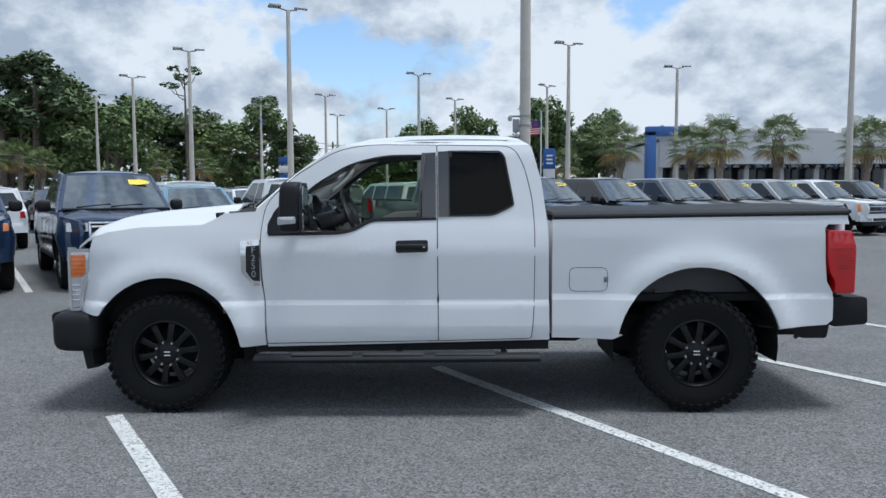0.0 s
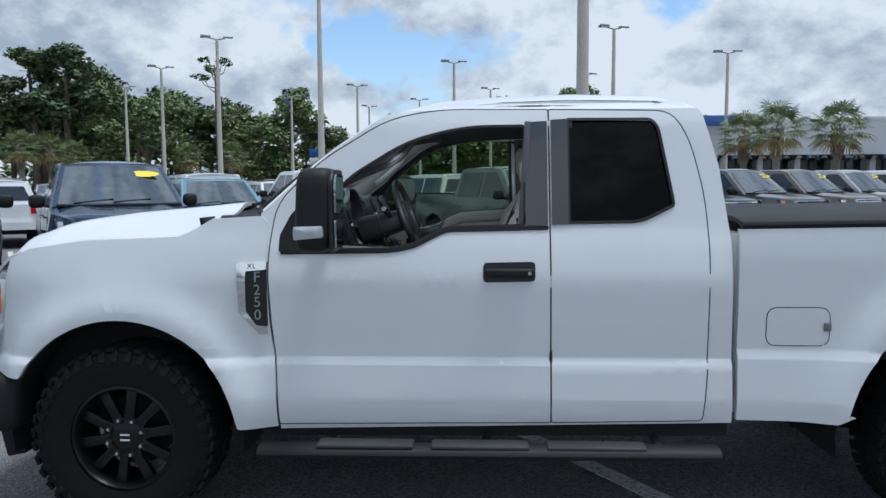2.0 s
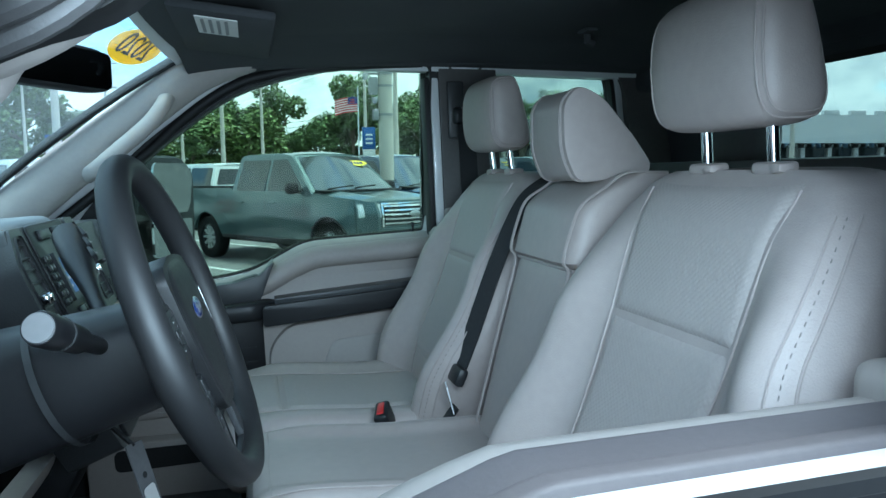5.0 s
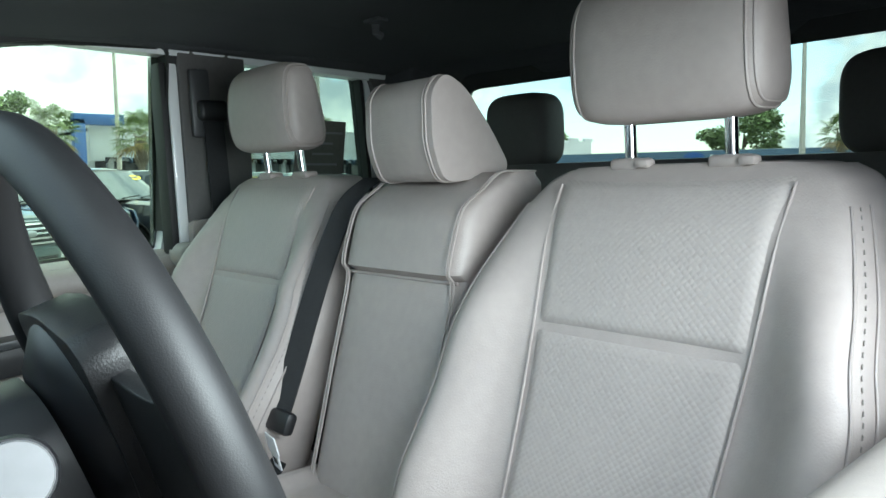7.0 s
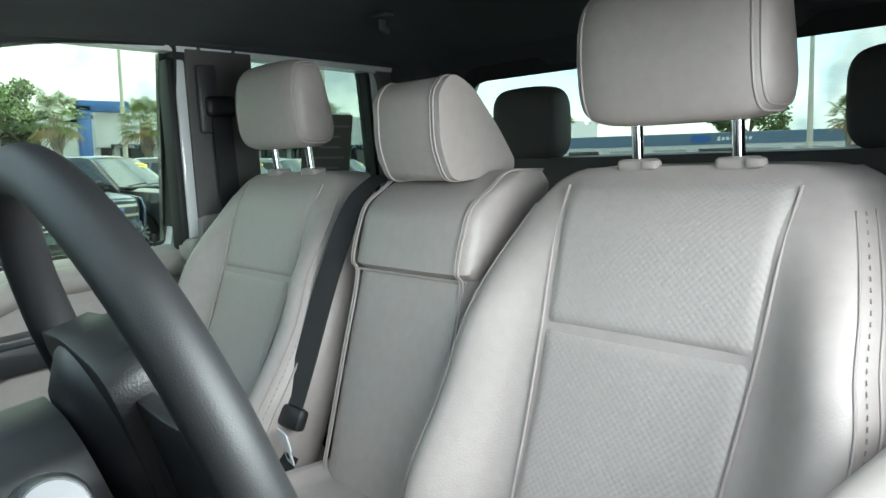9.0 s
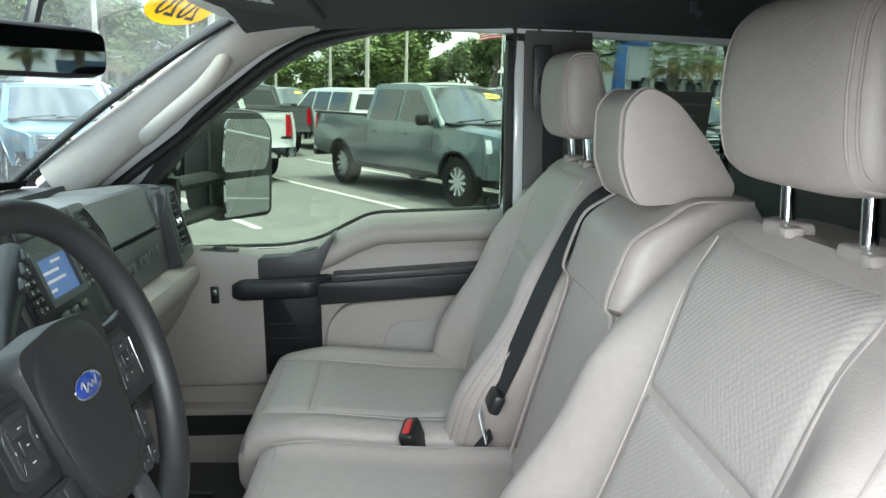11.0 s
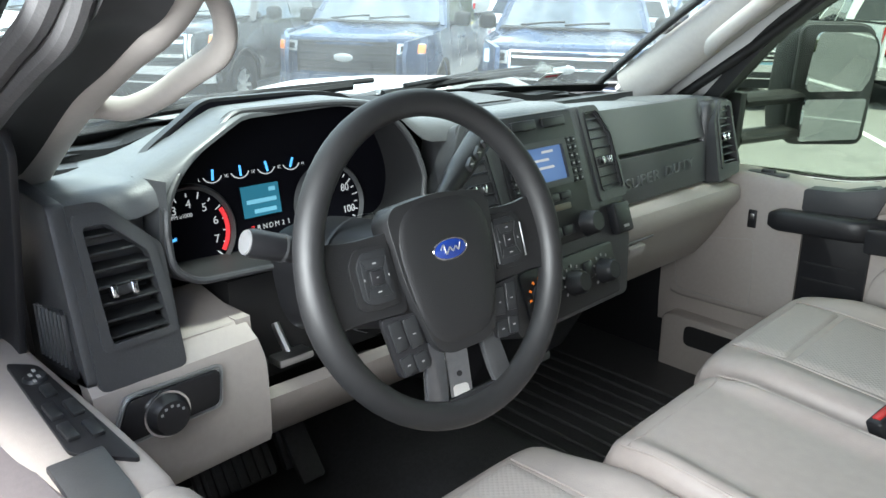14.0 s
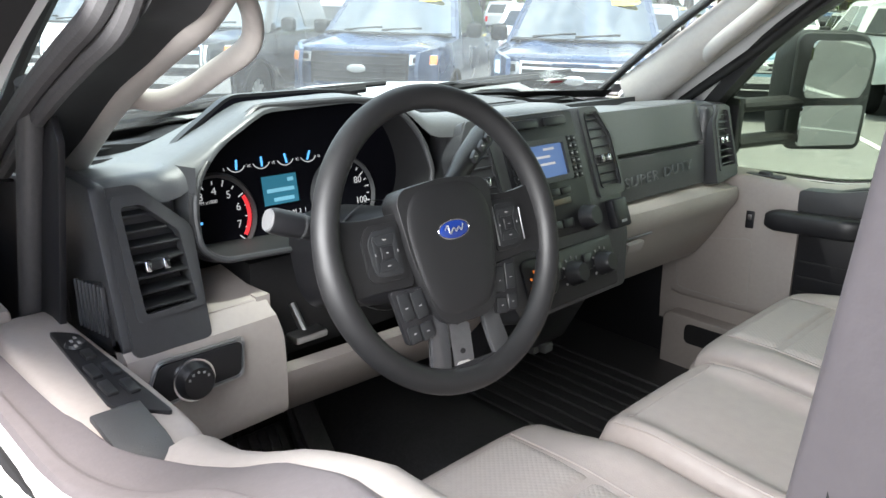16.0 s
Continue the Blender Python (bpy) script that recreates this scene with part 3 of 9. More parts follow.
FENDER = [(-0.545, 1.16), (-0.555, 1.02), (-0.615, 0.88), (-0.63, 0.72), (-0.48, 0.70)] + arc(0, 0.435, 0.535, 150, 5, 20) + [(0.545, 0.475), (0.712, 0.485), (0.705, 0.77), (0.684, 0.93), (0.667, 1.25), (0.675, 1.40), (0.645, 1.43), (0.421, 1.418), (0.33, 1.365), (0.257, 1.335), (-0.2, 1.318), (-0.42, 1.285), (-0.52, 1.235)]
WINDOW = rounded([(0.755, 1.277), (1.232, 1.282), (1.33, 1.302), (1.40, 1.340), (1.47, 1.374), (1.822, 1.383), (1.822, 1.43), (1.822, 1.83), (1.55, 1.829), (1.298, 1.766), (1.028, 1.603), (0.8857, 1.433)], [0.03, 0.1, 0.1, 0.1, 0.1, 0.01, 0, 0.02, 0.12, 0.10, 0.08, 0])
WINDOW_FAR = rounded([(0.755, 1.277), (1.232, 1.282), (1.33, 1.302), (1.40, 1.340), (1.47, 1.374), (1.822, 1.383), (1.830, 1.43), (1.842, 1.860), (1.55, 1.860), (1.30, 1.800), (1.05, 1.625), (0.8857, 1.433)], [0.03, 0.1, 0.1, 0.1, 0.1, 0.01, 0, 0.03, 0.12, 0.10, 0.08, 0])
DOOR = rounded([(0.722, 0.498), (1.930, 0.516), (1.921, 1.895), (1.45, 1.900), (1.22, 1.862), (0.906, 1.672), (0.715, 1.485), (0.680, 1.25), (0.694, 0.93), (0.714, 0.77)], [0.01, 0.01, 0.01, 0.12, 0.15, 0.1, 0.08, 0.1, 0.1, 0.1])
REARDOOR = rounded([(1.937, 0.516), (2.588, 0.533), (2.607, 0.75), (2.610, 1.325), (2.595, 1.52), (2.54, 1.75), (2.465, 1.885), (1.928, 1.895)], [0.01, 0.02, 0.1, 0.15, 0.15, 0.15, 0.08, 0.01])
REARWIN = rounded([(2.006, 1.390), (2.326, 1.394), (2.472, 1.468), (2.468, 1.50), (2.410, 1.815), (2.378, 1.856), (2.003, 1.858)], [0.01, 0.05, 0.02, 0.05, 0.04, 0.04, 0.01])
CABSIDE = [(0.640, 1.44), (0.95, 1.712), (1.20, 1.880), (1.45, 1.934), (1.9, 1.953), (2.40, 1.950), (2.54, 1.93), (2.60, 1.88), (2.665, 1.64), (2.708, 1.32), (2.718, 0.52), (0.722, 0.47), (0.667, 1.25)]
both_sides("fender", FENDER, [], skin, 0.02, WHITE)
both_sides("cab_side", CABSIDE, [inset(DOOR, 0.045), inset(REARDOOR, 0.045)], lambda x, z: skin(x, z) + 0.006, 0.05, WHITE)
front_doors = both_sides("front_door", DOOR, lambda s: [WINDOW_FAR if s else WINDOW], skin, 0.05, WHITE)
rear_doors = both_sides("rear_door", REARDOOR, [REARWIN], skin, 0.05, WHITE)
for s, (fd, rd) in enumerate(zip(front_doors, rear_doors)):
    def sided(bm):
        if s:
            moved(bm, Matrix.Translation((0, 2 * YC, 0)) @ Matrix.Diagonal((1, -1, 1, 1)))
            bmesh.ops.reverse_faces(bm, faces=bm.faces)
        return bm

    hole = WINDOW_FAR if s else WINDOW
    upper = [p for p in hole if p[1] > 1.42], [p for p in inset(hole, 0.006 if s else 0.011) if p[1] > 1.42]
    lower = [p for p in hole if p[1] < 1.40], [p for p in inset(hole, 0.009) if p[1] < 1.40]
    part("window_seal", sided(sheet(upper[0] + upper[1][::-1], [], lambda x, z: skin(x, z) - 0.006, 0.075 if s else 0.040, 0.2)), SEAL, fd, "black rubber window seal")
    low_a, low_b = sorted(lower[0]), sorted(lower[1])
    part("belt_seal", sided(sheet(low_a + low_b[::-1], [], lambda x, z: skin(x, z) - 0.004, 0.012, 0.2)), SEAL, fd, "black rubber belt seal")
    part("window_seal", sided(ring_sheet(REARWIN, 0.012, lambda x, z: skin(x, z) - 0.006, 0.05)), SEAL, rd, "black rubber window seal")
    part("belt_moulding", sided(sheet(rounded([(0.735, 1.260), (1.232, 1.266), (1.336, 1.287), (1.407, 1.325), (1.474, 1.357), (1.922, 1.366), (1.922, 1.384), (1.47, 1.376), (1.40, 1.342), (1.33, 1.304), (1.232, 1.284), (0.74, 1.28)], 0.05), [], lambda x, z: skin(x, z) - 0.005, 0.012, 0.15)), BLACKP, fd)
    part("pillar_applique", sided(sheet([(1.8205, 1.386), (1.919, 1.386), (1.917, 1.845), (1.8205, 1.84)], [], lambda x, z: skin(x, z) - 0.008, 0.02, 0.15)), SATIN, fd, "satin dark grey pillar cover")
    part("pillar_applique", sided(sheet([(1.936, 1.388), (2.010, 1.390), (2.007, 1.854), (1.934, 1.850)], [], lambda x, z: skin(x, z) - 0.008, 0.02, 0.15)), SATIN, rd, "satin dark grey pillar cover")
    part("sail_cover", sided(sheet(rounded([(0.728, 1.270), (0.905, 1.274), (0.905, 1.472), (0.828, 1.492), (0.775, 1.432), (0.730, 1.345)], 0.012), [], lambda x, z: skin(x, z) - 0.004, 0.045, 0.15)), BLACKP, fd)
    part("privacy_window", sided(sheet(inset(REARWIN, 0.012), [], lambda x, z: skin(x, z) + 0.012, 0.004, 0.15)), DARKPANE if s == 0 else HALFPANE, rd)
    if s:
        part("window_pane", sided(sheet(inset(WINDOW_FAR, 0.006), [], lambda x, z: skin(x, z) + 0.012, 0.004, 0.15)), PANE, fd)
    part("shut_line", sided(ring_sheet(inset(DOOR, -0.006), 0.009, lambda x, z: skin(x, z) + 0.0035, 0.01, 0.12)), SEAL, fd)
    part("shut_line", sided(ring_sheet(inset(REARDOOR, -0.006), 0.009, lambda x, z: skin(x, z) + 0.0035, 0.01, 0.12)), SEAL, rd)
    # handle set in a recess
    part("handle_cup", sided(sheet(rounded([(1.635, 1.138), (1.862, 1.143), (1.862, 1.228), (1.635, 1.224)], 0.02), [], lambda x, z: skin(x, z) - 0.003, 0.012, 0.3)), PIANO, fd)
    part("door_handle", sided(box((0.215, 0.028, 0.040), (1.748, -0.012, 1.182), 0.012, 3)), BLACKP, fd, "black pull handle")
    part("key_cylinder", sided(lathe([(0.0, 0.0), (0.008, 0.0), (0.008, 0.012), (0, 0.012)], 14, pose(1.835, -0.016, 1.182, 90))), STEEL, fd)

# roof, with its raised edges, and the rear of the cab
def roof_z(x):
    return curve1(((1.16, 1.862), (1.25, 1.897), (1.45, 1.944), (1.7, 1.965), (2.05, 1.973), (2.4, 1.965), (2.52, 1.948), (2.60, 1.905)), x)


def roof_pt(u, v):
    x = lerp(1.165, 2.60, u)
    w = lerp(0.80, 0.765, smooth01(1.2, 1.8, x)) - 0.05 * smooth01(2.4, 2.6, x)
    t = 2 * v - 1
    rail = 0.004 * math.exp(-((abs(t) - 0.86) / 0.05) ** 2)
    return (x - 0.05 * (1 - t * t) * (1 - u) ** 4, YC + w * t, roof_z(x) + 0.022 * (1 - t * t) - 0.03 * smooth01(0.9, 1.0, abs(t)) + rail)


part("roof", plate(roof_pt, 36, 40, (0, 0, -0.025)), WHITE, truck)
part("roof_gutter", tube([(x, 0.240, roof_z(x) - 0.031) for x in np.linspace(1.25, 2.5, 14)], 0.005, 8), BLACKP, truck)
part("roof_gutter", tube([(x, 2 * YC - 0.240, roof_z(x) - 0.031) for x in np.linspace(1.25, 2.5, 14)], 0.005, 8), BLACKP, truck)
part("brake_lamp", box((0.16, 0.34, 0.045), (2.49, YC, 1.985), 0.018, 3), BLACKP, truck)
BACK = rounded([(0.14, 0.52), (1.86, 0.52), (1.95, 1.32), (1.87, 1.64), (1.74, 1.90), (0.26, 1.90), (0.13, 1.64), (0.05, 1.32)], [0.02, 0.02, 0.1, 0.1, 0.1, 0.1, 0.1, 0.1])
BACKWIN = rounded([(0.33, 1.47), (1.67, 1.47), (1.60, 1.815), (0.40, 1.815)], 0.07)


def across(outer, holes, fx, thick, step=0.15):
    bm = sheet(outer, holes, lambda a, z: 0, thick, step)
    for v in bm.verts:
        v.co = Vector((fx(v.co.x, v.co.z) + v.co.y, v.co.x, v.co.z))
    bmesh.ops.recalc_face_normals(bm, faces=bm.faces)
    return bm


def back_x(y, z):
    return curve1(((0.5, 2.70), (1.32, 2.70), (1.64, 2.655), (1.90, 2.585)), z) - 0.05 * ((y - YC) / 0.9) ** 4


part("cab_back", across(BACK, [BACKWIN], lambda y, z: back_x(y, z) - 0.03, 0.03), WHITE, truck)
part("back_window", across(inset(BACKWIN, -0.01), [], lambda y, z: back_x(y, z) - 0.018, 0.004), BACKPANE, truck)
part("back_window_seal", across(inset(BACKWIN, -0.03), [inset(BACKWIN, 0.015)], lambda y, z: back_x(y, z) - 0.036, 0.006), SEAL, truck)
part("back_trim", across(inset(BACK, 0.02), [inset(BACKWIN, -0.024)], lambda y, z: back_x(y, z) - 0.041, 0.004), HEADLINER, truck, "dark trim round the rear window")

# hood: a broad bulge between two shoulder lines
def hood_pt(u, v):
    x, t = lerp(-0.735, 0.46, u), 2 * v - 1
    w = curve1(((-0.74, 0.70), (-0.62, 0.80), (-0.45, 0.875), (-0.2, 0.90), (0.25, 0.905), (0.33, 0.90), (0.46, 0.875)), x)
    z = curve1(((-0.735, 1.185), (-0.70, 1.262), (-0.62, 1.31), (-0.45, 1.350), (-0.1, 1.395), (0.25, 1.425), (0.46, 1.445)), x)
    edge = curve1(((-0.735, 1.17), (-0.62, 1.235), (-0.5, 1.265), (-0.2, 1.318), (0.257, 1.336), (0.33, 1.356), (0.46, 1.412)), x)
    a = abs(t)
    k = 1 - smooth01(0.70, 1.0, a)
    dome = 0.03 * smooth01(0.35, 0.5, a) * (1 - smooth01(0.62, 0.8, a)) * smooth01(-0.7, -0.3, x)
    return (x, YC + w * t, lerp(edge, z, k) + dome + 0.012 * (1 - a * a))


part("hood", plate(hood_pt, 30, 48, (0, 0, -0.02)), WHITE, truck)
part("cowl", plate(lambda u, v: (lerp(0.43, 0.66, u) - 0.12 * (1 - (2 * v - 1) ** 2), lerp(0.15, 1.85, v), 1.419 + 0.033 * (1 - (2 * v - 1) ** 2) + 0.010 * u + 0.005 * math.sin(60 * v)), 6, 60, (0, 0, -0.02)), BLACKP, truck, "black cowl grille under the windscreen")

# windscreen between the cowl and the roof
def shield_pt(u, v, lift=0.0):
    t = 2 * v - 1
    base = Vector((0.62 - 0.20 * (1 - t * t), YC + 0.80 * t, 1.452))
    top = Vector((1.215 - 0.07 * (1 - t * t), YC + 0.735 * t, 1.882 + 0.020 * (1 - t * t)))
    p = base.lerp(top, u)
    return p + Vector((-0.028, 0, 0.05)).normalized() * (0.02 * math.sin(math.pi * u) + lift)


part("windscreen", plate(lambda u, v: shield_pt(u, v), 12, 24, (-0.002, 0, 0.004)), SHIELD, truck)
part("windscreen_frit", plate(lambda u, v: shield_pt(lerp(-0.02, 0.025, u), v, -0.006), 1, 24, (-0.001, 0, 0.002)), SEAL, truck, "black band at the foot of the windscreen")
for s in (1, -1):
    a_out = [(0.63 + 0.02, YC + s * 0.865, 1.44), (0.93, YC + s * 0.835, 1.680), (1.20, YC + s * 0.77, 1.868)]
    part("pillar_skin", tube(smooth_line(a_out, 6), 0.045, 12, squash=(1.0, 0.55)), WHITE, truck)
    part("windscreen_seal", tube(smooth_line([shield_pt(u, 0.5 + s * 0.49, 0.008) for u in (0, 0.35, 0.7, 1)], 4), 0.012, 8), SEAL, truck)
# wipers
for y0, y1 in ((0.42, 0.98), (1.10, 1.66)):
    part("wiper", join(tube([(0.50, y0, 1.47), (0.50, (y0 + y1) / 2, 1.485), (0.54, y1, 1.50)], 0.009, 6), tube([(0.55, y0 + 0.02, 1.492), (0.475, (y0 + y1) / 2, 1.492), (0.55, y1 + 0.05, 1.51)], 0.006, 6)), BLACKP, truck)

# bed
BED = [(2.735, 0.537), (3.15, 0.530), (3.225, 0.560)] + arc(WB, 0.46, 0.575, 170, 14, 22) + [(4.335, 0.605), (4.66, 0.625), (4.70, 0.66), (4.705, 0.85), (4.66, 0.93), (4.645, 1.07), (4.635, 1.30), (4.655, 1.33), (4.80, 1.33), (4.795, 1.395), (2.735, 1.368)]
both_sides("bed_side", BED, [], bed_skin, 0.03, WHITE)
part("tailgate", box((0.07, 1.72, 0.56), (4.81, YC, 1.08), 0.03, 3), WHITE, truck)
part("bed_floor", box((2.02, 1.7, 0.05), (3.75, YC, 0.80)), UNDER, truck)
part("bed_headboard", box((0.05, 1.86, 0.80), (2.76, YC, 0.95), 0.01), WHITE, truck)
part("tonneau_cover", plate(lambda u, v: (lerp(2.745, 4.82, u), lerp(0.035, 1.965, v), 1.400 + 0.028 * u + 0.030 * math.sin(math.pi * v) ** 0.3 + 0.004 * math.sin(9 * u) * math.sin(3 * v)), 30, 24, (0, 0, -0.022)), VINYLC, truck, "black vinyl roll-up cover over the bed")
for y in (0.035, 1.965):
    part("cover_rail", tube([(2.745, y, 1.386), (4.80, y, 1.410)], 0.017, 8), BLACKP, truck)
for s in (0, 1):
    y = 0.01 if s == 0 else 2 * YC - 0.01
    lamp = part("tail_lamp", prism(rounded([(4.650, 1.29), (4.815, 1.285), (4.850, 1.17), (4.848, 0.848), (4.715, 0.845), (4.712, 0.93), (4.675, 0.99), (4.655, 1.10)], 0.02), y - 0.008, y + 0.14 * (1 if s == 0 else -1), "y", 0.01), LAMPR, truck, "red tail lamp")
    yf = y - 0.012 * (1 if s == 0 else -1)
    for z in (1.155, 1.165):
        part("reflector_strip", box((0.15, 0.008, 0.004), (4.765, yf, z)), REDBTN, lamp)
    for k in range(5):
        part("lens_rib", box((0.12, 0.008, 0.003), (4.775, yf, 1.02 + 0.022 * k)), REDBTN, lamp)
fuel = rounded([(2.858, 0.865), (3.121, 0.865), (3.121, 1.029), (2.858, 1.029)], 0.045)
part("fuel_door", sheet(fuel, [], lambda x, z: bed_skin(x, z) - 0.0015, 0.006, 0.1), WHITE, truck)
part("fuel_door_gap", ring_sheet(inset(fuel, -0.004), 0.004, lambda x, z: bed_skin(x, z) - 0.0010, 0.004), SEAL, truck)
part("fuel_door_notch", box((0.03, 0.006, 0.035), (3.112, 0.012, 0.947), 0.002), LINER, truck)
part("rear_bumper", prism(rounded([(4.70, 0.815), (4.965, 0.815), (4.975, 0.62), (4.72, 0.60)], 0.03), 0.05, 1.95, "y", 0.015), BLACKP, truck)
part("hitch_bar", prism(rounded([(4.20, 0.60), (4.72, 0.63), (4.70, 0.515), (4.52, 0.515), (4.45, 0.57)], 0.02), 0.08, 1.92, "y", 0.01), BLACKP, truck)
part("sensor_plug", tube([(4.53, 0.10, 0.545), (4.48, 0.09, 0.52)], 0.015, 8), SEAL, truck)

# front end
for s in (1, -1):
    def at(y):
        return YC - s * (YC - y)

    lamp = part("headlamp", prism(rounded([(-0.715, 1.145), (-0.560, 1.150), (-0.566, 1.01), (-0.625, 0.88), (-0.64, 0.75), (-0.715, 0.74)], 0.025), at(0.085), at(0.42), "y", 0.012), LAMPW, truck, "clear headlamp")
    part("turn_signal", prism(rounded([(-0.695, 1.125), (-0.590, 1.128), (-0.590, 1.00), (-0.620, 0.965), (-0.695, 0.965)], 0.01), at(0.078), at(0.16), "y", 0.004), LAMPA, lamp, "amber corner lamp")
    for k in range(5):
        part("lens_rib", box((0.10, 0.006, 0.004), (-0.642, at(0.078), 0.99 + 0.03 * k)), REDBTN, lamp)
    for k in range(4):
        part("lens_rib", box((0.055, 0.008, 0.012), (-0.665, at(0.084), 0.80 + 0.035 * k), 0.003), CHROME, lamp)
    part("lamp_surround", ring_sheet(rounded([(-0.715, 1.165), (-0.535, 1.17), (-0.543, 1.01), (-0.605, 0.87), (-0.625, 0.725), (-0.715, 0.72)], 0.03), 0.02, lambda x, z: at(0.075), 0.03 * s), CHROME, truck)
part("grille", box((0.06, 1.24, 0.42), (-0.735, YC, 0.96), 0.03, 3), BLACKP, truck)
part("front_bumper", prism(rounded([(-0.90, 0.70), (-0.52, 0.705), (-0.52, 0.55), (-0.60, 0.43), (-0.87, 0.44)], 0.05, 4), 0.16, 1.84, "y", 0.03, 3), BLACKP, truck)
for s in (1, -1):
    part("bumper_corner", blob((0.34, 0.30, 0.29), (-0.66, YC - s * 0.86, 0.575), 4.0), BLACKP, truck)
    part("air_dam", box((0.10, 0.30, 0.14), (-0.60, YC - s * 0.72, 0.36), 0.01, 2, pose(0, 0, 0, 0, -12)), BLACKP, truck)
    part("tow_bolt", tube([(-0.79, YC - s * 0.88, 0.62), (-0.83, YC - s * 0.88, 0.62)], 0.012, 8), SEAL, truck)
part("front_chassis", box((1.0, 1.5, 0.4), (-0.05, YC, 0.80)), UNDER, truck)
part("frame_rail", join(box((5.2, 0.10, 0.16), (2.1, 0.50, 0.55)), box((5.2, 0.10, 0.16), (2.1, 1.50, 0.55)), box((0.5, 0.5, 0.2), (1.2, YC, 0.5)), box((0.9, 0.4, 0.25), (2.6, 0.75, 0.52), 0.05)), UNDER, truck)
for x in (0.0, WB):
    part("axle", join(tube([(x, 0.2, 0.42), (x, 1.8, 0.42)], 0.055, 12), blob((0.35, 0.32, 0.32), (x, YC + 0.15, 0.42), 2.4)), UNDER, truck)
part("muffler", join(tube([(2.75, 0.72, 0.52), (3.15, 0.70, 0.50)], 0.10, 14), tube([(3.15, 0.70, 0.5), (3.5, 0.62, 0.55)], 0.035, 8)), UNDER, truck)
part("fuel_tank", box((0.75, 0.45, 0.26), (2.3, 0.45, 0.56), 0.04), UNDER, truck)


def bay(cx, cz, r, y0, y1):
    """The dark liner of a wheel arch."""
    return grid(lambda u, v: (cx + r * math.cos(math.pi * (1.06 - 1.12 * u)), lerp(y0, y1, v), cz + r * math.sin(math.pi * (1.06 - 1.12 * u))), 20, 2)


for s in (1, -1):
    part("arch_liner", bay(0, 0.435, 0.545, YC - s * 0.955, YC - s * 0.35), UNDER, truck)
    part("arch_liner", bay(WB, 0.46, 0.585, YC - s * 0.955, YC - s * 0.35), UNDER, truck)
    part("arch_wall", box((0.9, 0.02, 0.28), (WB, YC - s * 0.72, 0.93), 0.0), LINER, truck, "pale grey inner bed wall")
    part("arch_wall", box((1.05, 0.02, 0.9), (0, YC - s * 0.36, 0.75)), UNDER, truck)
    part("arch_wall", box((1.1, 0.02, 0.6), (WB, YC - s * 0.40, 0.62)), UNDER, truck)
    for k in (-0.22, 0.06):
        part("bracket", box((0.06, 0.05, 0.05), (WB + k, YC - s * 0.745, 0.82), 0.005), LINER, truck)

# running board
for s in (1, -1):
    y = YC - s * 1.06
    step_ = part("running_board", tube([(0.65, y, 0.402), (1.2, y, 0.404), (2.64, y, 0.412)], 0.042, 14, squash=(1.5, 0.75)), BLACKP, truck, "black oval step bar")
    for x in (1.12, 1.62, 2.12):
        part("tread_pad", box((0.42, 0.095, 0.016), (x, y, 0.436), 0.005), FLOORM, step_)
    for x in (0.95, 1.65, 2.4):
        part("bracket", tube([(x, y, 0.40), (x, YC - s * 0.78, 0.46)], 0.02, 8), UNDER, truck)
    part("rocker", prism([(0.62, 0.50), (2.72, 0.53), (2.72, 0.44), (0.62, 0.42)], YC - s * 0.92, YC - s * 0.80, "y"), UNDER, truck)


# wheels: all-terrain tyre on a ten-spoke black alloy
def wheel_bm(turn_deg):
    tyre = lathe([(0.245, -0.125), (0.30, -0.138), (0.36, -0.142), (0.395, -0.130), (0.412, -0.105), (0.416, -0.05), (0.416, 0.05), (0.412, 0.105), (0.395, 0.130), (0.36, 0.142), (0.30, 0.138), (0.245, 0.125)], 64)
    lugs = []
    for k in range(40):
        a = 2 * math.pi * k / 40
        for off, w, tilt in ((-0.105, 0.062, 16), (-0.035, 0.052, -22), (0.035, 0.052, 22), (0.105, 0.062, -16)):
            b = a + (0.08 if off > 0 else 0)
            lugs.append(moved(box((0.016, 0.042, w)), Matrix.Rotation(b, 4, "Z") @ Matrix.Translation((0.413, 0, off)) @ Matrix.Rotation(radians(tilt), 4, "X")))
        lugs.append(box((0.05, 0.028, 0.012)))
        moved(lugs[-1], Matrix.Rotation(a + 0.04, 4, "Z") @ Matrix.Translation((0.385, 0, 0.136)) @ Matrix.Rotation(radians(25), 4, "Y"))
    return tyre, join(*lugs)


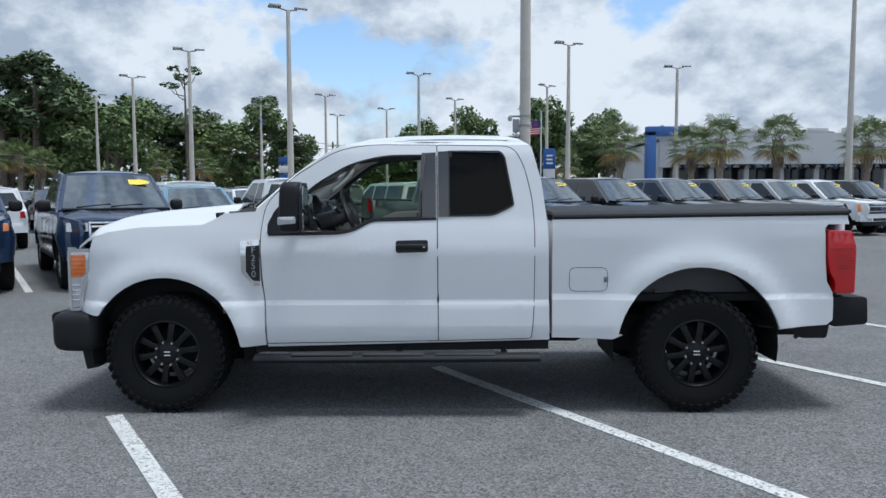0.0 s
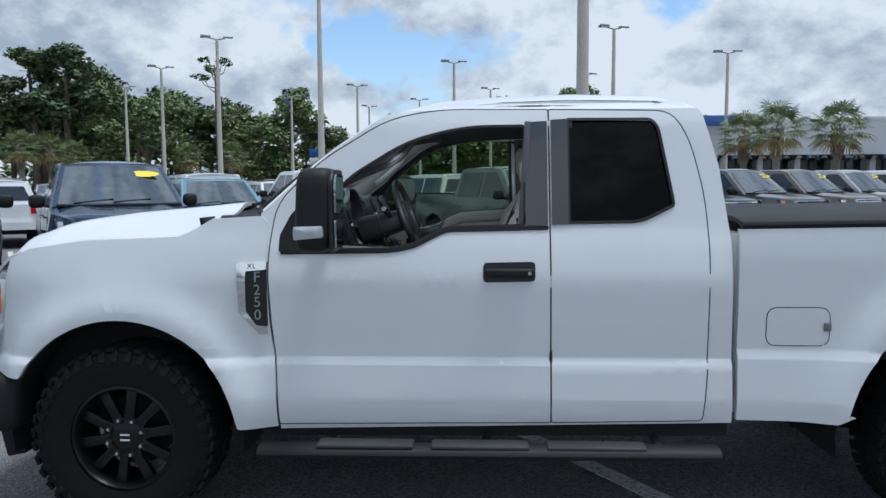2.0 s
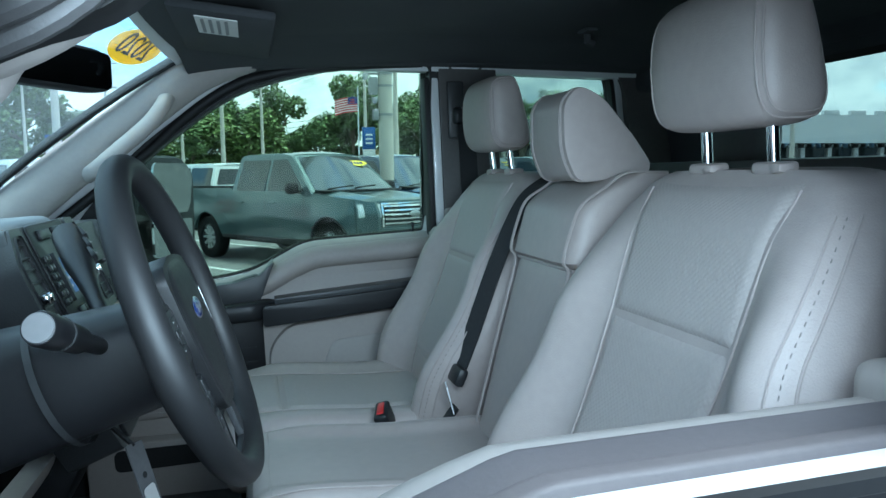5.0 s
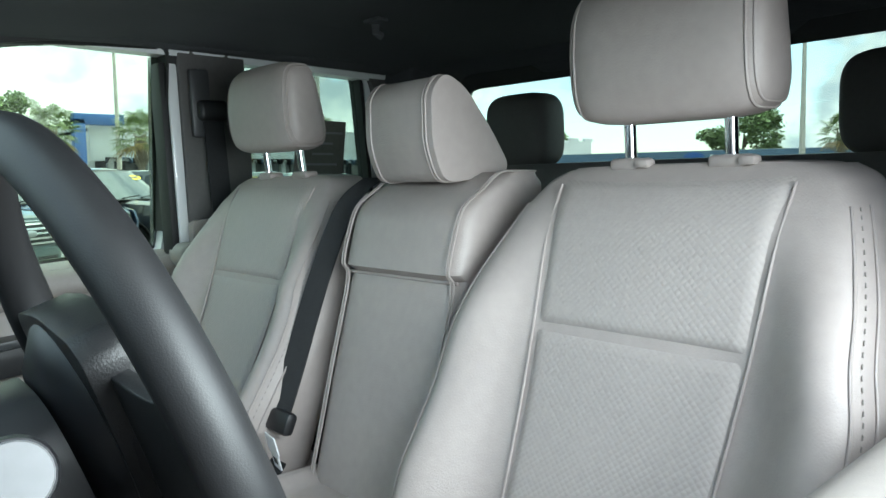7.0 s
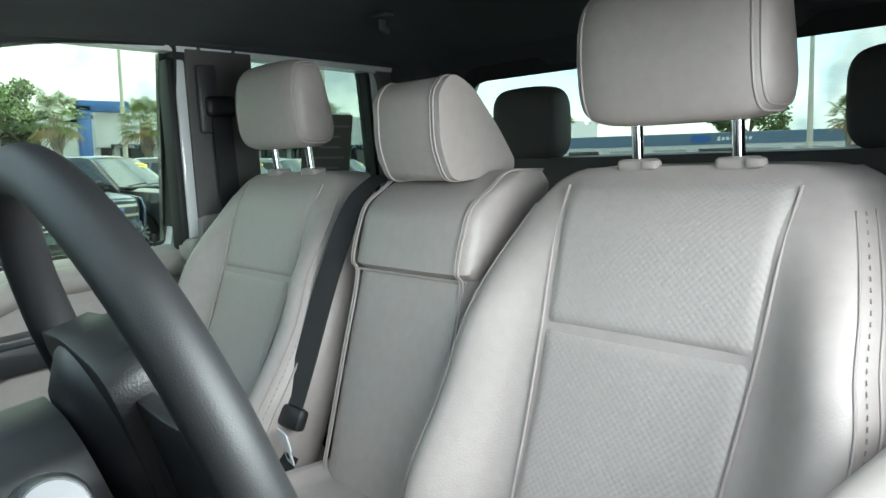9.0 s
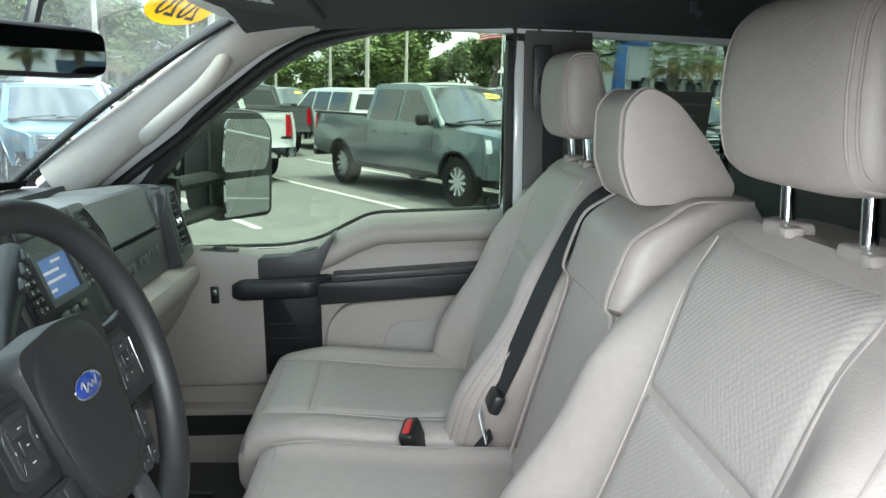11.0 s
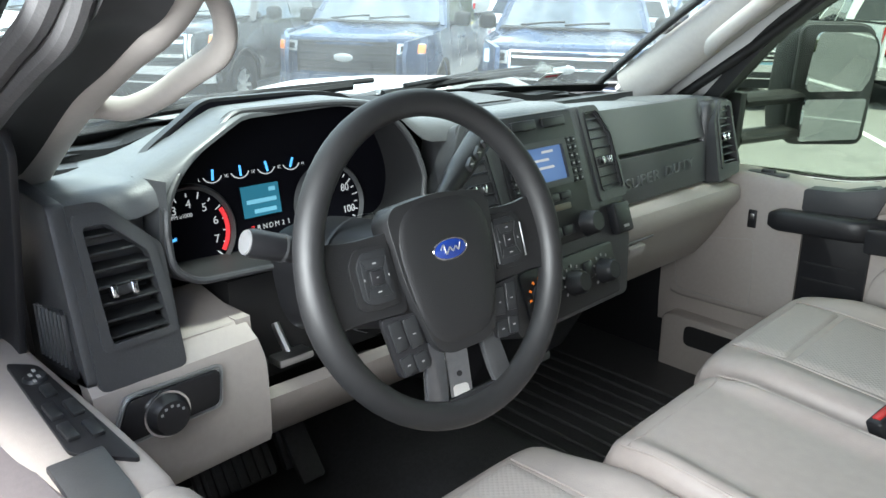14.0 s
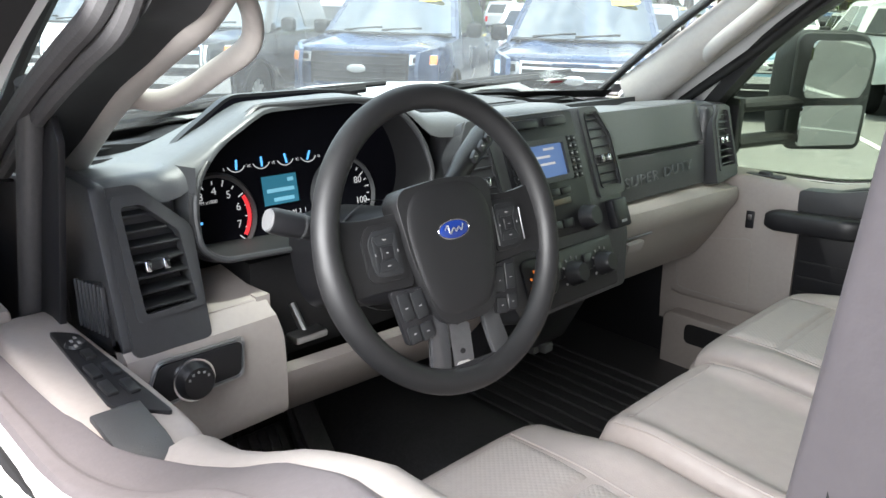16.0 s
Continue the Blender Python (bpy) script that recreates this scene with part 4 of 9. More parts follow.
def make_wheel(at, flip):
    m = Matrix.Translation(at) @ Matrix.Rotation(radians(90 if flip > 0 else -90), 4, "X")
    tyre, lugs = wheel_bm(0)
    w = part("wheel", moved(lathe([(0.248, -0.10), (0.250, 0.118), (0.232, 0.125), (0.222, 0.112), (0.214, 0.02), (0.205, -0.06)], 48), m), RIMB, truck, "black ten-spoke alloy wheel")
    part("tyre", moved(tyre, m), RUBBER, w, "chunky all-terrain tyre")
    part("tread", moved(lugs, m), RUBBER, w)
    part("brake_disc", moved(lathe([(0.0, -0.03), (0.17, -0.03), (0.17, -0.045), (0, -0.045)], 32), m), UNDER, w)
    for k in range(10):
        sp = prism([(0.052, -0.032), (0.12, -0.021), (0.222, -0.026), (0.222, 0.026), (0.12, 0.021), (0.052, 0.032)], 0.055, 0.09, "z", 0.006, 2)
        part("spoke", moved(sp, m @ Matrix.Rotation(2 * math.pi * (k + 0.25) / 10, 4, "Z")), RIMB, w)
    part("hub_cap", moved(lathe([(0.0, 0.105), (0.05, 0.105), (0.062, 0.098), (0.085, 0.085), (0.09, 0.05)], 28), m), RIMB, w)
    for k in range(8):
        part("lug_nut", moved(lathe([(0, 0.118), (0.008, 0.116), (0.0105, 0.10), (0.0105, 0.085)], 6), m @ Matrix.Rotation(2 * math.pi * (k + 0.4) / 8, 4, "Z") @ Matrix.Translation((0.083, 0, 0))), STEEL, w)
    part("cap_mark", moved(box((0.044, 0.008, 0.002), (0, 0.012, 0.107)), m), INK, w)
    part("cap_mark", moved(box((0.044, 0.008, 0.002), (0, -0.012, 0.107)), m), INK, w)


for x in (0.0, WB):
    make_wheel((x, 0.125, 0.422), 1)
    make_wheel((x, 2 * YC - 0.125, 0.422), -1)

# fender badge: chrome frame, black panel, raised grey letters read from top to bottom
badge = part("fender_badge", sheet(rounded([(0.541, 1.222), (0.678, 1.232), (0.674, 1.195), (0.583, 1.188), (0.581, 1.01), (0.628, 0.945), (0.676, 0.942), (0.678, 0.908), (0.636, 0.908), (0.549, 1.008)], 0.008), [], lambda x, z: skin(x, z) - 0.014, 0.02, 0.1), CHROME, truck, "chrome fender badge with raised letters")
part("badge_panel", sheet([(0.583, 1.188), (0.674, 1.195), (0.676, 0.942), (0.628, 0.945), (0.581, 1.01)], [], lambda x, z: skin(x, z) - 0.006, 0.012, 0.1), PIANO, badge)
for ch, z in zip("F250", (1.160, 1.103, 1.048, 0.990)):
    text(ch, 0.066, facing((0.632, -0.004 + skin(0.63, z), z), (0, -1, 0)), SILVERT, badge, "letter", 0.003)
text("XL", 0.030, facing((0.610, skin(0.61, 1.21) - 0.015, 1.209), (0, -1, 0)), PIANO, badge, "letter", 0.001, space=1.2)


# towing mirrors: tall housing on two arms, flat glass above and a wide-angle glass below
def side_mirror(s):
    def m(x, y, z):
        return (x, YC - s * (YC - y), z)

    hs = part("side_mirror", grid(lambda u, v: m(*_housing(u, v)), 32, 22, close_u=True), BLACKP, truck, "tall black towing mirror")
    part("mirror_shell", grid(lambda u, v: m(*_housing(u, lerp(0.44, 0.97, v), 1.012)), 32, 10, close_u=True), BLACKP, hs)
    aim = lambda z, dip=-0.5: Matrix.Translation(m(1.052 if s > 0 else 1.066, -0.232, z)) @ Matrix.Rotation(radians(2 if s > 0 else 11), 4, "Z") @ Matrix.Rotation(radians(dip), 4, "Y") @ Matrix.Translation([-c for c in m(1.049, -0.232, z)])
    part("mirror_glass", moved(prism(rounded([(m(0, -0.13, 0)[1], 1.452), (m(0, -0.335, 0)[1], 1.452), (m(0, -0.335, 0)[1], 1.57), (m(0, -0.30, 0)[1], 1.61), (m(0, -0.13, 0)[1], 1.61)], 0.02), 1.044, 1.052, "x"), aim(1.514, -0.5 if s > 0 else 6)), DIMMIRROR, hs)
    part("spot_glass", moved(prism(rounded([(m(0, -0.13, 0)[1], 1.318), (m(0, -0.33, 0)[1], 1.318), (m(0, -0.335, 0)[1], 1.432), (m(0, -0.13, 0)[1], 1.432)], 0.012), 1.044, 1.052, "x"), aim(1.36)), DIMMIRROR, hs)
    part("glass_frame", prism(rounded([(m(0, -0.115, 0)[1], 1.302), (m(0, -0.345, 0)[1], 1.302), (m(0, -0.35, 0)[1], 1.58), (m(0, -0.30, 0)[1], 1.628), (m(0, -0.115, 0)[1], 1.628)], 0.03), 1.030, 1.046, "x", 0.004), PIANO, hs)
    part("signal_lens", prism(rounded([(0.895, 1.352), (1.012, 1.362), (1.010, 1.408), (0.895, 1.405)], 0.01), m(0, -0.372, 0)[1], m(0, -0.30, 0)[1], "y", 0.004), LAMPW, hs, "clear mirror lamp")
    for z in (1.335, 1.435):
        part("mirror_arm", tube([m(0.93, 0.05, z), m(0.95, -0.13, z) if s > 0 else m(0.985, -0.20, z)], 0.022, 12, squash=(1.6, 0.9)), BLACKP, truck)
    part("mirror_foot", prism([(0.80, 1.30), (0.96, 1.31), (0.96, 1.46), (0.86, 1.46)], m(0, 0.05, 0)[1], m(0, 0.09, 0)[1], "y", 0.006), BLACKP, truck)
    if s < 0:
        hs.matrix_basis = Matrix.Translation((1.008, 2.304, 0)) @ Matrix.Rotation(radians(-40), 4, "Z") @ Matrix.Translation((-0.966, -2 * YC - 0.235, 0))


def _housing(u, v, k=1.0):
    """Rounded upright block: x 0.86..1.04, y -0.36..-0.11, z 1.295..1.635."""
    a, b = 2 * math.pi * u, math.pi * (v - 0.5)
    se = lambda c, p: math.copysign(abs(c) ** (2 / p), c)
    cx = 0.076 * se(math.cos(b), 5) * se(math.cos(a), 4) * k
    cy = 0.125 * se(math.cos(b), 5) * se(math.sin(a), 4) * k
    cz = 0.168 * se(math.sin(b), 5) * k
    return (0.966 + cx + 0.04 * cz, -0.235 + cy, 1.465 + cz)


side_mirror(1)
side_mirror(-1)

# ---- the pickup: cabin ----
def side_map(s):
    """Mirror a mesh to the far side when s is set."""
    def f(bm):
        if s:
            moved(bm, Matrix.Translation((0, 2 * YC, 0)) @ Matrix.Diagonal((1, -1, 1, 1)))
            bmesh.ops.reverse_faces(bm, faces=bm.faces)
        return bm
    return f


CARD = rounded([(0.82, 0.66), (1.90, 0.66), (1.90, 1.372), (1.47, 1.366), (1.40, 1.332), (1.33, 1.294), (1.232, 1.275), (0.82, 1.270)], [0.02, 0.02, 0.01, 0.1, 0.1, 0.1, 0.1, 0.02])


def belt_z(x):
    return curve1(((0.75, 1.279), (1.232, 1.284), (1.30, 1.295), (1.36, 1.318), (1.42, 1.350), (1.49, 1.376), (1.92, 1.386)), x)


def door_inside(s):
    sm, door = side_map(s), front_doors[s]
    card = part("door_trim", sm(sheet(CARD, [], lambda x, z: 0.105 + 0.03 * smooth01(1.37, 1.20, z) - 0.02 * smooth01(0.9, 0.7, z), 0.03, 0.08)), BEIGE, door, "light grey plastic door trim")
    if s:
        part("door_sill", sm(tube([(x, 0.104, belt_z(x) - 0.017) for x in np.linspace(0.80, 1.90, 34)], 0.05, 16, squash=(1.0, 0.40))), PILLAR, card, "grey sill under the window")
    else:
        def ledge(u, v):
            x = lerp(0.80, 1.90, u)
            y0 = 0.078 + 0.030 * smooth01(1.25, 1.45, x)
            y1 = curve1(((0.80, 0.128), (0.92, 0.132), (1.20, 0.150), (1.30, 0.188), (1.40, 0.205), (1.90, 0.205)), x)
            return (x, lerp(y0, y1, v), belt_z(x) + 0.004 - 0.007 * smooth01(0.30, 0.40, v) - 0.006 * smooth01(0.9, 1.0, v) - 0.012 * smooth01(0.12, 0.0, v))
        part("window_ledge", plate(ledge, 60, 24, (0, 0, -0.015)), LEDGE, card, "rubber ledge along the open window, coloured mauve-grey for reflected sky")
    part("sill_cap", sm(tube([(x, 0.152 if s else 0.206 + 0.012 * smooth01(1.25, 1.4, x), belt_z(x) - (0.040 if s else 0.052)) for x in np.linspace(1.30 if s else 1.235, 1.90, 24)], 0.034 if s else 0.048, 16, squash=(0.9, 0.9))), BEIGE, card)
    part("window_slot", sm(tube([(x, 0.066, belt_z(x) - 0.014) for x in np.linspace(0.80, 1.80, 30)], 0.014, 8)), SEAL, card)
    # switch pod at the front
    pod = part("switch_pod", sm(grid(lambda u, v: _pod(u, v, s), 40, 12, close_u=True, caps=True)), BEIGE, card, "light grey switch pod")
    if s == 0:
        pl = part("switch_plate", sm(prism(rounded([(0.940, 0.177), (0.964, 0.203), (1.186, 0.217), (1.138, 0.170)], 0.010), -0.003, 0.0025, "z", 0.001)), PIANO, pod, "black window switch plate")
        moved_plate(pl, s)
        for x, y, sx_, sy_ in ((1.065, 0.182, 0.030, 0.012), (1.070, 0.200, 0.030, 0.012), (1.107, 0.181, 0.030, 0.012), (1.115, 0.201, 0.030, 0.012), (1.025, 0.192, 0.022, 0.012)):
            b = part("window_switch", box((sx_, sy_, 0.006), (x, y, 0.004), 0.002, 2), BUTTON, pl)
            moved_plate(b, s)
        b = part("mirror_dial", lathe([(0, 0.008), (0.013, 0.0075), (0.016, 0.004), (0.016, 0.0)], 20, Matrix.Translation((0.992, 0.191, 0.0)) @ Matrix.Scale(0.8, 4)), BUTTON, pl)
        moved_plate(b, s)
        for k in range(4):
            b = part("switch_mark", box((0.006, 0.003, 0.001), (0.982 + 0.007 * k, 0.193 - 0.006 * (k % 2), 0.0068)), GREYINK, pl)
            moved_plate(b, s)
    else:
        pl = part("switch_plate", sm(prism(rounded([(1.025, 0.125), (1.025, 0.160), (1.125, 0.165), (1.125, 0.130)], 0.012), 1.2930, 1.2985, "z", 0.002)), TRIMG, pod)
        part("window_switch", sm(box((0.034, 0.016, 0.012), (1.075, 0.146, 1.300), 0.004)), BUTTON, pl)
        part("lock_switch", sm(box((0.022, 0.006, 0.046), (1.065, 0.186, 1.185), 0.004)), PIANO, pod, "black lock switch")
        part("lock_mark", sm(box((0.010, 0.003, 0.014), (1.065, 0.1895, 1.192), 0.001)), STEEL, pod)
        part("panel_seam", sm(ring_sheet(rounded([(0.88, 0.955), (1.083, 0.948), (1.078, 1.136), (0.86, 1.10)], 0.02), 0.003, lambda x, z: 0.1848, 0.002)), PILLAR, pod)
    # dark upright block, pull handle and arm rest
    part("pull_block", sm(prism(rounded([(1.180, 0.96), (1.335, 0.96), (1.335, 1.305 if s else 1.24), (1.18, 1.262 if s else 1.24)], 0.015), 0.09, 0.174, "y", 0.008)), PIANO, card, "dark grey upright panel")
    part("pull_cap", sm(prism(rounded([(1.178, 1.225), (1.335, 1.235), (1.378, 1.338), (1.335, 1.300), (1.26, 1.284), (1.178, 1.280)] if s else [(1.145, 1.225), (1.238, 1.225), (1.242, 1.266), (1.212, 1.279), (1.145, 1.289)], 0.01), 0.08 if s else 0.147, 0.186 if s else 0.196, "y", 0.006)), TRIMG, card)
    for k in range(3):
        part("panel_slot", sm(box((0.12, 0.004, 0.004), (1.255, 0.174, 1.02 + 0.04 * k))), SEAL, card)
    part("pull_handle", sm(grid(lambda u, v: _bar(u, v), 16, 20, close_u=True, caps=True)), PIANO, card, "black pull handle")
    arm = part("arm_rest", sm(prism(rounded([(1.335, 1.165), (1.84, 1.195), (1.84, 1.248), (1.335, 1.222)], 0.012), 0.10, 0.235, "y", 0.012, 3)), PIANO, card, "black arm rest")
    part("arm_pad", sm(prism(rounded([(1.37, 1.222), (1.83, 1.247), (1.83, 1.262), (1.37, 1.238)], 0.004), 0.105, 0.222, "y", 0.005)), DASH, arm)
    part("recess", sm(prism(rounded([(1.40, 1.262), (1.80, 1.275), (1.80, 1.345), (1.56, 1.345), (1.46, 1.318)], [0.02, 0.03, 0.03, 0.05, 0.04]), 0.120, 0.1500, "y", 0.010, 2)), BEIGE, card)
    part("lower_trim", sm(prism(rounded([(1.335, 0.90), (1.86, 0.88), (1.86, 1.185), (1.40, 1.155), (1.35, 1.10)], 0.03), 0.105, 0.196, "y", 0.022, 3)), BEIGE, card)
    part("lower_recess", sm(prism(rounded([(1.46, 0.95), (1.84, 0.94), (1.84, 1.120), (1.52, 1.105)], 0.03), 0.190, 0.1990, "y", 0.004, 2)), PILLAR, card)
    part("map_pocket", sm(prism(rounded([(0.86, 0.70), (1.20, 0.70), (1.34, 0.80), (1.34, 0.87), (0.86, 0.89)], 0.03), 0.105, 0.214, "y", 0.02, 3)), BEIGE, card)
    part("pocket_mouth", sm(prism(rounded([(0.93, 0.81), (1.22, 0.81), (1.24, 0.862), (0.93, 0.868)], 0.02), 0.210, 0.2165, "y")), SEAL, card)
    part("lock_knob", sm(lathe([(0, 0.034), (0.005, 0.032), (0.006, 0.022), (0.0035, 0.018), (0.0035, -0.01)], 12, Matrix.Translation((1.786, 0.106, 1.382)))), SEAL, card, "black lock knob")


def moved_plate(ob, s):
    """Lay a thing drawn flat on the gently sloping top of the switch pod."""
    m = Matrix.Translation((1.06, 0, 1.2875)) @ Matrix.Rotation(radians(4), 4, "Y") @ Matrix.Translation((-1.06, 0, 0))
    ob.data.transform(m)


def _pod(u, v, s):
    x = lerp(0.86, 1.186 if s else 1.236, v)
    zt = curve1(((0.86, 1.308), (0.95, 1.302), (1.10, 1.294), (1.19, 1.286), (1.24, 1.270)), x)
    k = 0.97 if v > 0.99 or v < 0.01 else 1.0
    a = 2 * math.pi * u
    se = lambda c, p: math.copysign(abs(c) ** (2 / p), c)
    if not s:
        zt -= 0.010
    y0, y1 = (0.075, 0.186) if s else (0.126, lerp(0.212, 0.238, v))
    return (x, (y0 + y1) / 2 + (y1 - y0) / 2 * se(math.cos(a), 9) * k, (zt + 0.93) / 2 + (zt - 0.93) / 2 * se(math.sin(a), 14) * k)


def _bar(u, v):
    x = lerp(1.118, 1.375, v)
    a = 2 * math.pi * u
    se = lambda c, p: math.copysign(abs(c) ** (2 / p), c)
    k = 1 - 0.35 * (1 - min(1, min(v, 1 - v) * 14))
    y = 0.212 - 0.03 * smooth01(1.30, 1.38, x)
    return (x, y + 0.024 * se(math.cos(a), 4) * k, 1.205 + 0.03 * (x - 1.2) + 0.026 * se(math.sin(a), 4) * k)


door_inside(0)
door_inside(1)

# pillars, headliner and rear corner trim
for s in (0, 1):
    sm = side_map(s)
    a_in = smooth_line([(0.71, 0.205, 1.45), (0.86, 0.205, 1.575), (1.03, 0.225, 1.705), (1.20, 0.250, 1.825), (1.34, 0.245, 1.880)] if s else [(0.70, 0.262, 1.405), (0.80, 0.268, 1.475), (0.87, 0.268, 1.520), (0.95, 0.268, 1.568), (1.03, 0.268, 1.608), (1.11, 0.268, 1.643), (1.19, 0.268, 1.677), (1.26, 0.264, 1.735), (1.31, 0.25, 1.83)], 8)
    part("pillar_trim", sm(tube(a_in, [lerp(0.075, 0.052, i / (len(a_in) - 1)) if s else 0.030 for i in range(len(a_in))], 16, squash=(0.62, 0.85) if s else (1.0, 1.0))), PILLAR, truck, "light grey windscreen pillar trim")
    loop_ = [(0.935, 0.245, 1.575), (0.962, 0.292, 1.588), (1.005, 0.312, 1.622), (1.085, 0.318, 1.690), (1.120, 0.305, 1.735), (1.130, 0.262, 1.765)] if s else [(0.930, 0.270, 1.556), (0.965, 0.295, 1.566), (1.000, 0.315, 1.566), (1.035, 0.333, 1.580), (1.078, 0.346, 1.604), (1.128, 0.355, 1.630), (1.150, 0.350, 1.656), (1.180, 0.322, 1.684), (1.203, 0.280, 1.700)]
    part("grab_handle", sm(tube(smooth_line(loop_, 6), 0.016 if s else 0.0095, 14, squash=(1.0, 1.35))), PILLAR, truck, "light grey grab handle")
    if s:
        part("pillar_seal", sm(tube(smooth_line([(0.735, 0.150, 1.37), (0.90, 0.158, 1.50), (1.06, 0.170, 1.625), (1.165, 0.185, 1.720), (1.27, 0.195, 1.793), (1.37, 0.20, 1.831), (1.55, 0.20, 1.859), (1.80, 0.20, 1.872)], 6), 0.013, 12)), SEAL, truck)
    else:
        flange = smooth_line([(0.84, 1.475), (0.92, 1.516), (1.035, 1.581), (1.122, 1.617), (1.19, 1.648), (1.256, 1.676), (1.32, 1.750), (1.40, 1.83)], 5)
        part("pillar_seal", plate(lambda u, v: (flange[int(round(u * (len(flange) - 1)))][0], lerp(0.200, 0.250, v), flange[int(round(u * (len(flange) - 1)))][1] + 0.004 * math.sin(math.pi * v)), len(flange) - 1, 4, (0, 0, 0.01)), SEAL, truck, "black flange beside the pillar")
        for dy, dz, r in ((0.192, 0.0, 0.010), (0.176, 0.012, 0.011)):
            part("door_weatherstrip", tube(smooth_line([(0.80, dy, 1.465 + dz), (0.92, dy, 1.530 + dz), (1.03, dy, 1.582 + dz), (1.126, dy, 1.622 + dz), (1.22, dy, 1.662 + dz), (1.30, dy, 1.74), (1.40, dy, 1.84)], 6), r, 10), GREYRUB, truck, "grey rubber weatherstrip")
        part("door_weatherstrip", tube(smooth_line([(0.975, 0.186, 1.592), (0.965, 0.188, 1.570), (0.90, 0.190, 1.44), (0.83, 0.190, 1.27)], 5), 0.015, 12), GREYRUB, truck, "grey rubber weatherstrip")
        part("corner_panel", prism(rounded([(0.78, 1.25), (0.905, 1.25), (1.0, 1.53), (0.975, 1.575), (0.88, 1.42)], 0.008), 0.198, 0.206, "y", 0.002), PIANO, truck, "black corner panel beside the mirror")
    if s:
        part("frame_lining", sm(sheet([p for p in inset(WINDOW_FAR, -0.028) if p[1] > 1.42] + [p for p in inset(WINDOW_FAR, -0.002) if p[1] > 1.42][::-1], [], lambda x, z: skin(x, z) + 0.0505, 0.010, 0.12)), SEAL, front_doors[s], "black inner lining of the window frame")
    part("sail_inside", sm(prism([(0.735, 1.275), (0.905, 1.278), (0.905, 1.475), (0.80, 1.392)], 0.10, 0.13, "y", 0.008)), PIANO, truck)
    part("door_jamb", sm(box((0.024, 0.05 if s else 0.02, 0.46), (1.850, 0.172 if s else 0.162, 1.60), 0.004)), WHITE, rear_doors[s])
    if not s:
        lean = Matrix(((1, 0, 0.06, -0.096), (0, 1, 0, 0), (0, 0, 1, 0), (0, 0, 0, 1)))
        # strip added where the dark pillar reflects the sky, paled to match
        part("window_post", moved(prism(rounded([(1.802, 0.092), (1.828, 0.084), (1.832, 0.150), (1.808, 0.150)], 0.006), 1.385, 1.84, "z", 0.003), lean), LEDGE, front_doors[0], "added rubber window post, coloured mauve-grey for reflected sky")
    part("jamb_seal", sm(box((0.022, 0.06, 0.45), (1.832, 0.160, 1.600), 0.006)), SEAL, front_doors[s])
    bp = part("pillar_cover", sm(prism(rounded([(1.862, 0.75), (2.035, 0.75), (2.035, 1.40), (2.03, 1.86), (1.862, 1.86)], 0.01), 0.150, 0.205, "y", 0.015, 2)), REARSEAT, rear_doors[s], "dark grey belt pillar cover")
    part("pillar_foot", sm(prism(rounded([(1.855, 1.30), (1.98, 1.30), (1.97, 1.46), (1.86, 1.455)], 0.012), 0.15, 0.222, "y", 0.01)), BEIGE, bp)
    part("pillar_foot", sm(box((0.10, 0.10, 0.06), (1.87, 0.20, 1.375), 0.02, 3)), BEIGE, bp)
    part("rail_trim", sm(tube(smooth_line([(1.10, 0.232, 1.775), (1.24, 0.248, 1.848), (1.5, 0.232, 1.882), (1.9, 0.225, 1.892), (2.5, 0.235, 1.882)], 6), 0.040, 12, squash=(0.9, 0.8))), HEADLINER, truck)
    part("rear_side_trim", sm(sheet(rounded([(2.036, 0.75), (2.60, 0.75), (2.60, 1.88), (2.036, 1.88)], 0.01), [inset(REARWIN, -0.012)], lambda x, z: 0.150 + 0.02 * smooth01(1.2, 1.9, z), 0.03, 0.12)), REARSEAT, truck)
    # belt hung from the pillar
    belt = thing("seat_belt", "dark grey seat belt hanging at the door pillar", "seat belt", group="front seat belts")
    part("webbing", sm(plate(lambda u, v: (lerp(1.905, 1.955, v), 0.222 + 0.05 * u, lerp(1.70, 0.95, u)), 12, 1, (0.0, 0.003, 0))), BELT, belt)
    part("belt_guide", sm(box((0.075, 0.03, 0.05), (1.930, 0.222, 1.712), 0.012, 3)), PIANO, belt, "black belt guide")
    part("height_adjuster", sm(box((0.05, 0.02, 0.16), (1.905, 0.212, 1.73), 0.008)), TRIMG, belt)


def liner_pt(u, v):
    x, t = lerp(1.19, 2.58, u), 2 * v - 1
    return (x - 0.05 * (1 - t * t) * (1 - u) ** 4, YC + 0.755 * t, curve1(((1.19, 1.858), (1.35, 1.888), (1.7, 1.912), (2.3, 1.915), (2.5, 1.895), (2.58, 1.865)), x) - 0.045 * smooth01(0.75, 1.0, abs(t)))


def header_pt(u, v):
    x = lerp(1.30, 2.60, u)
    z = curve1(((1.30, 1.815), (1.37, 1.838), (1.55, 1.866), (1.80, 1.878), (2.15, 1.876), (2.60, 1.862)), x)
    return (x, lerp(1.806, 1.735, v), lerp(z, 1.905, v))


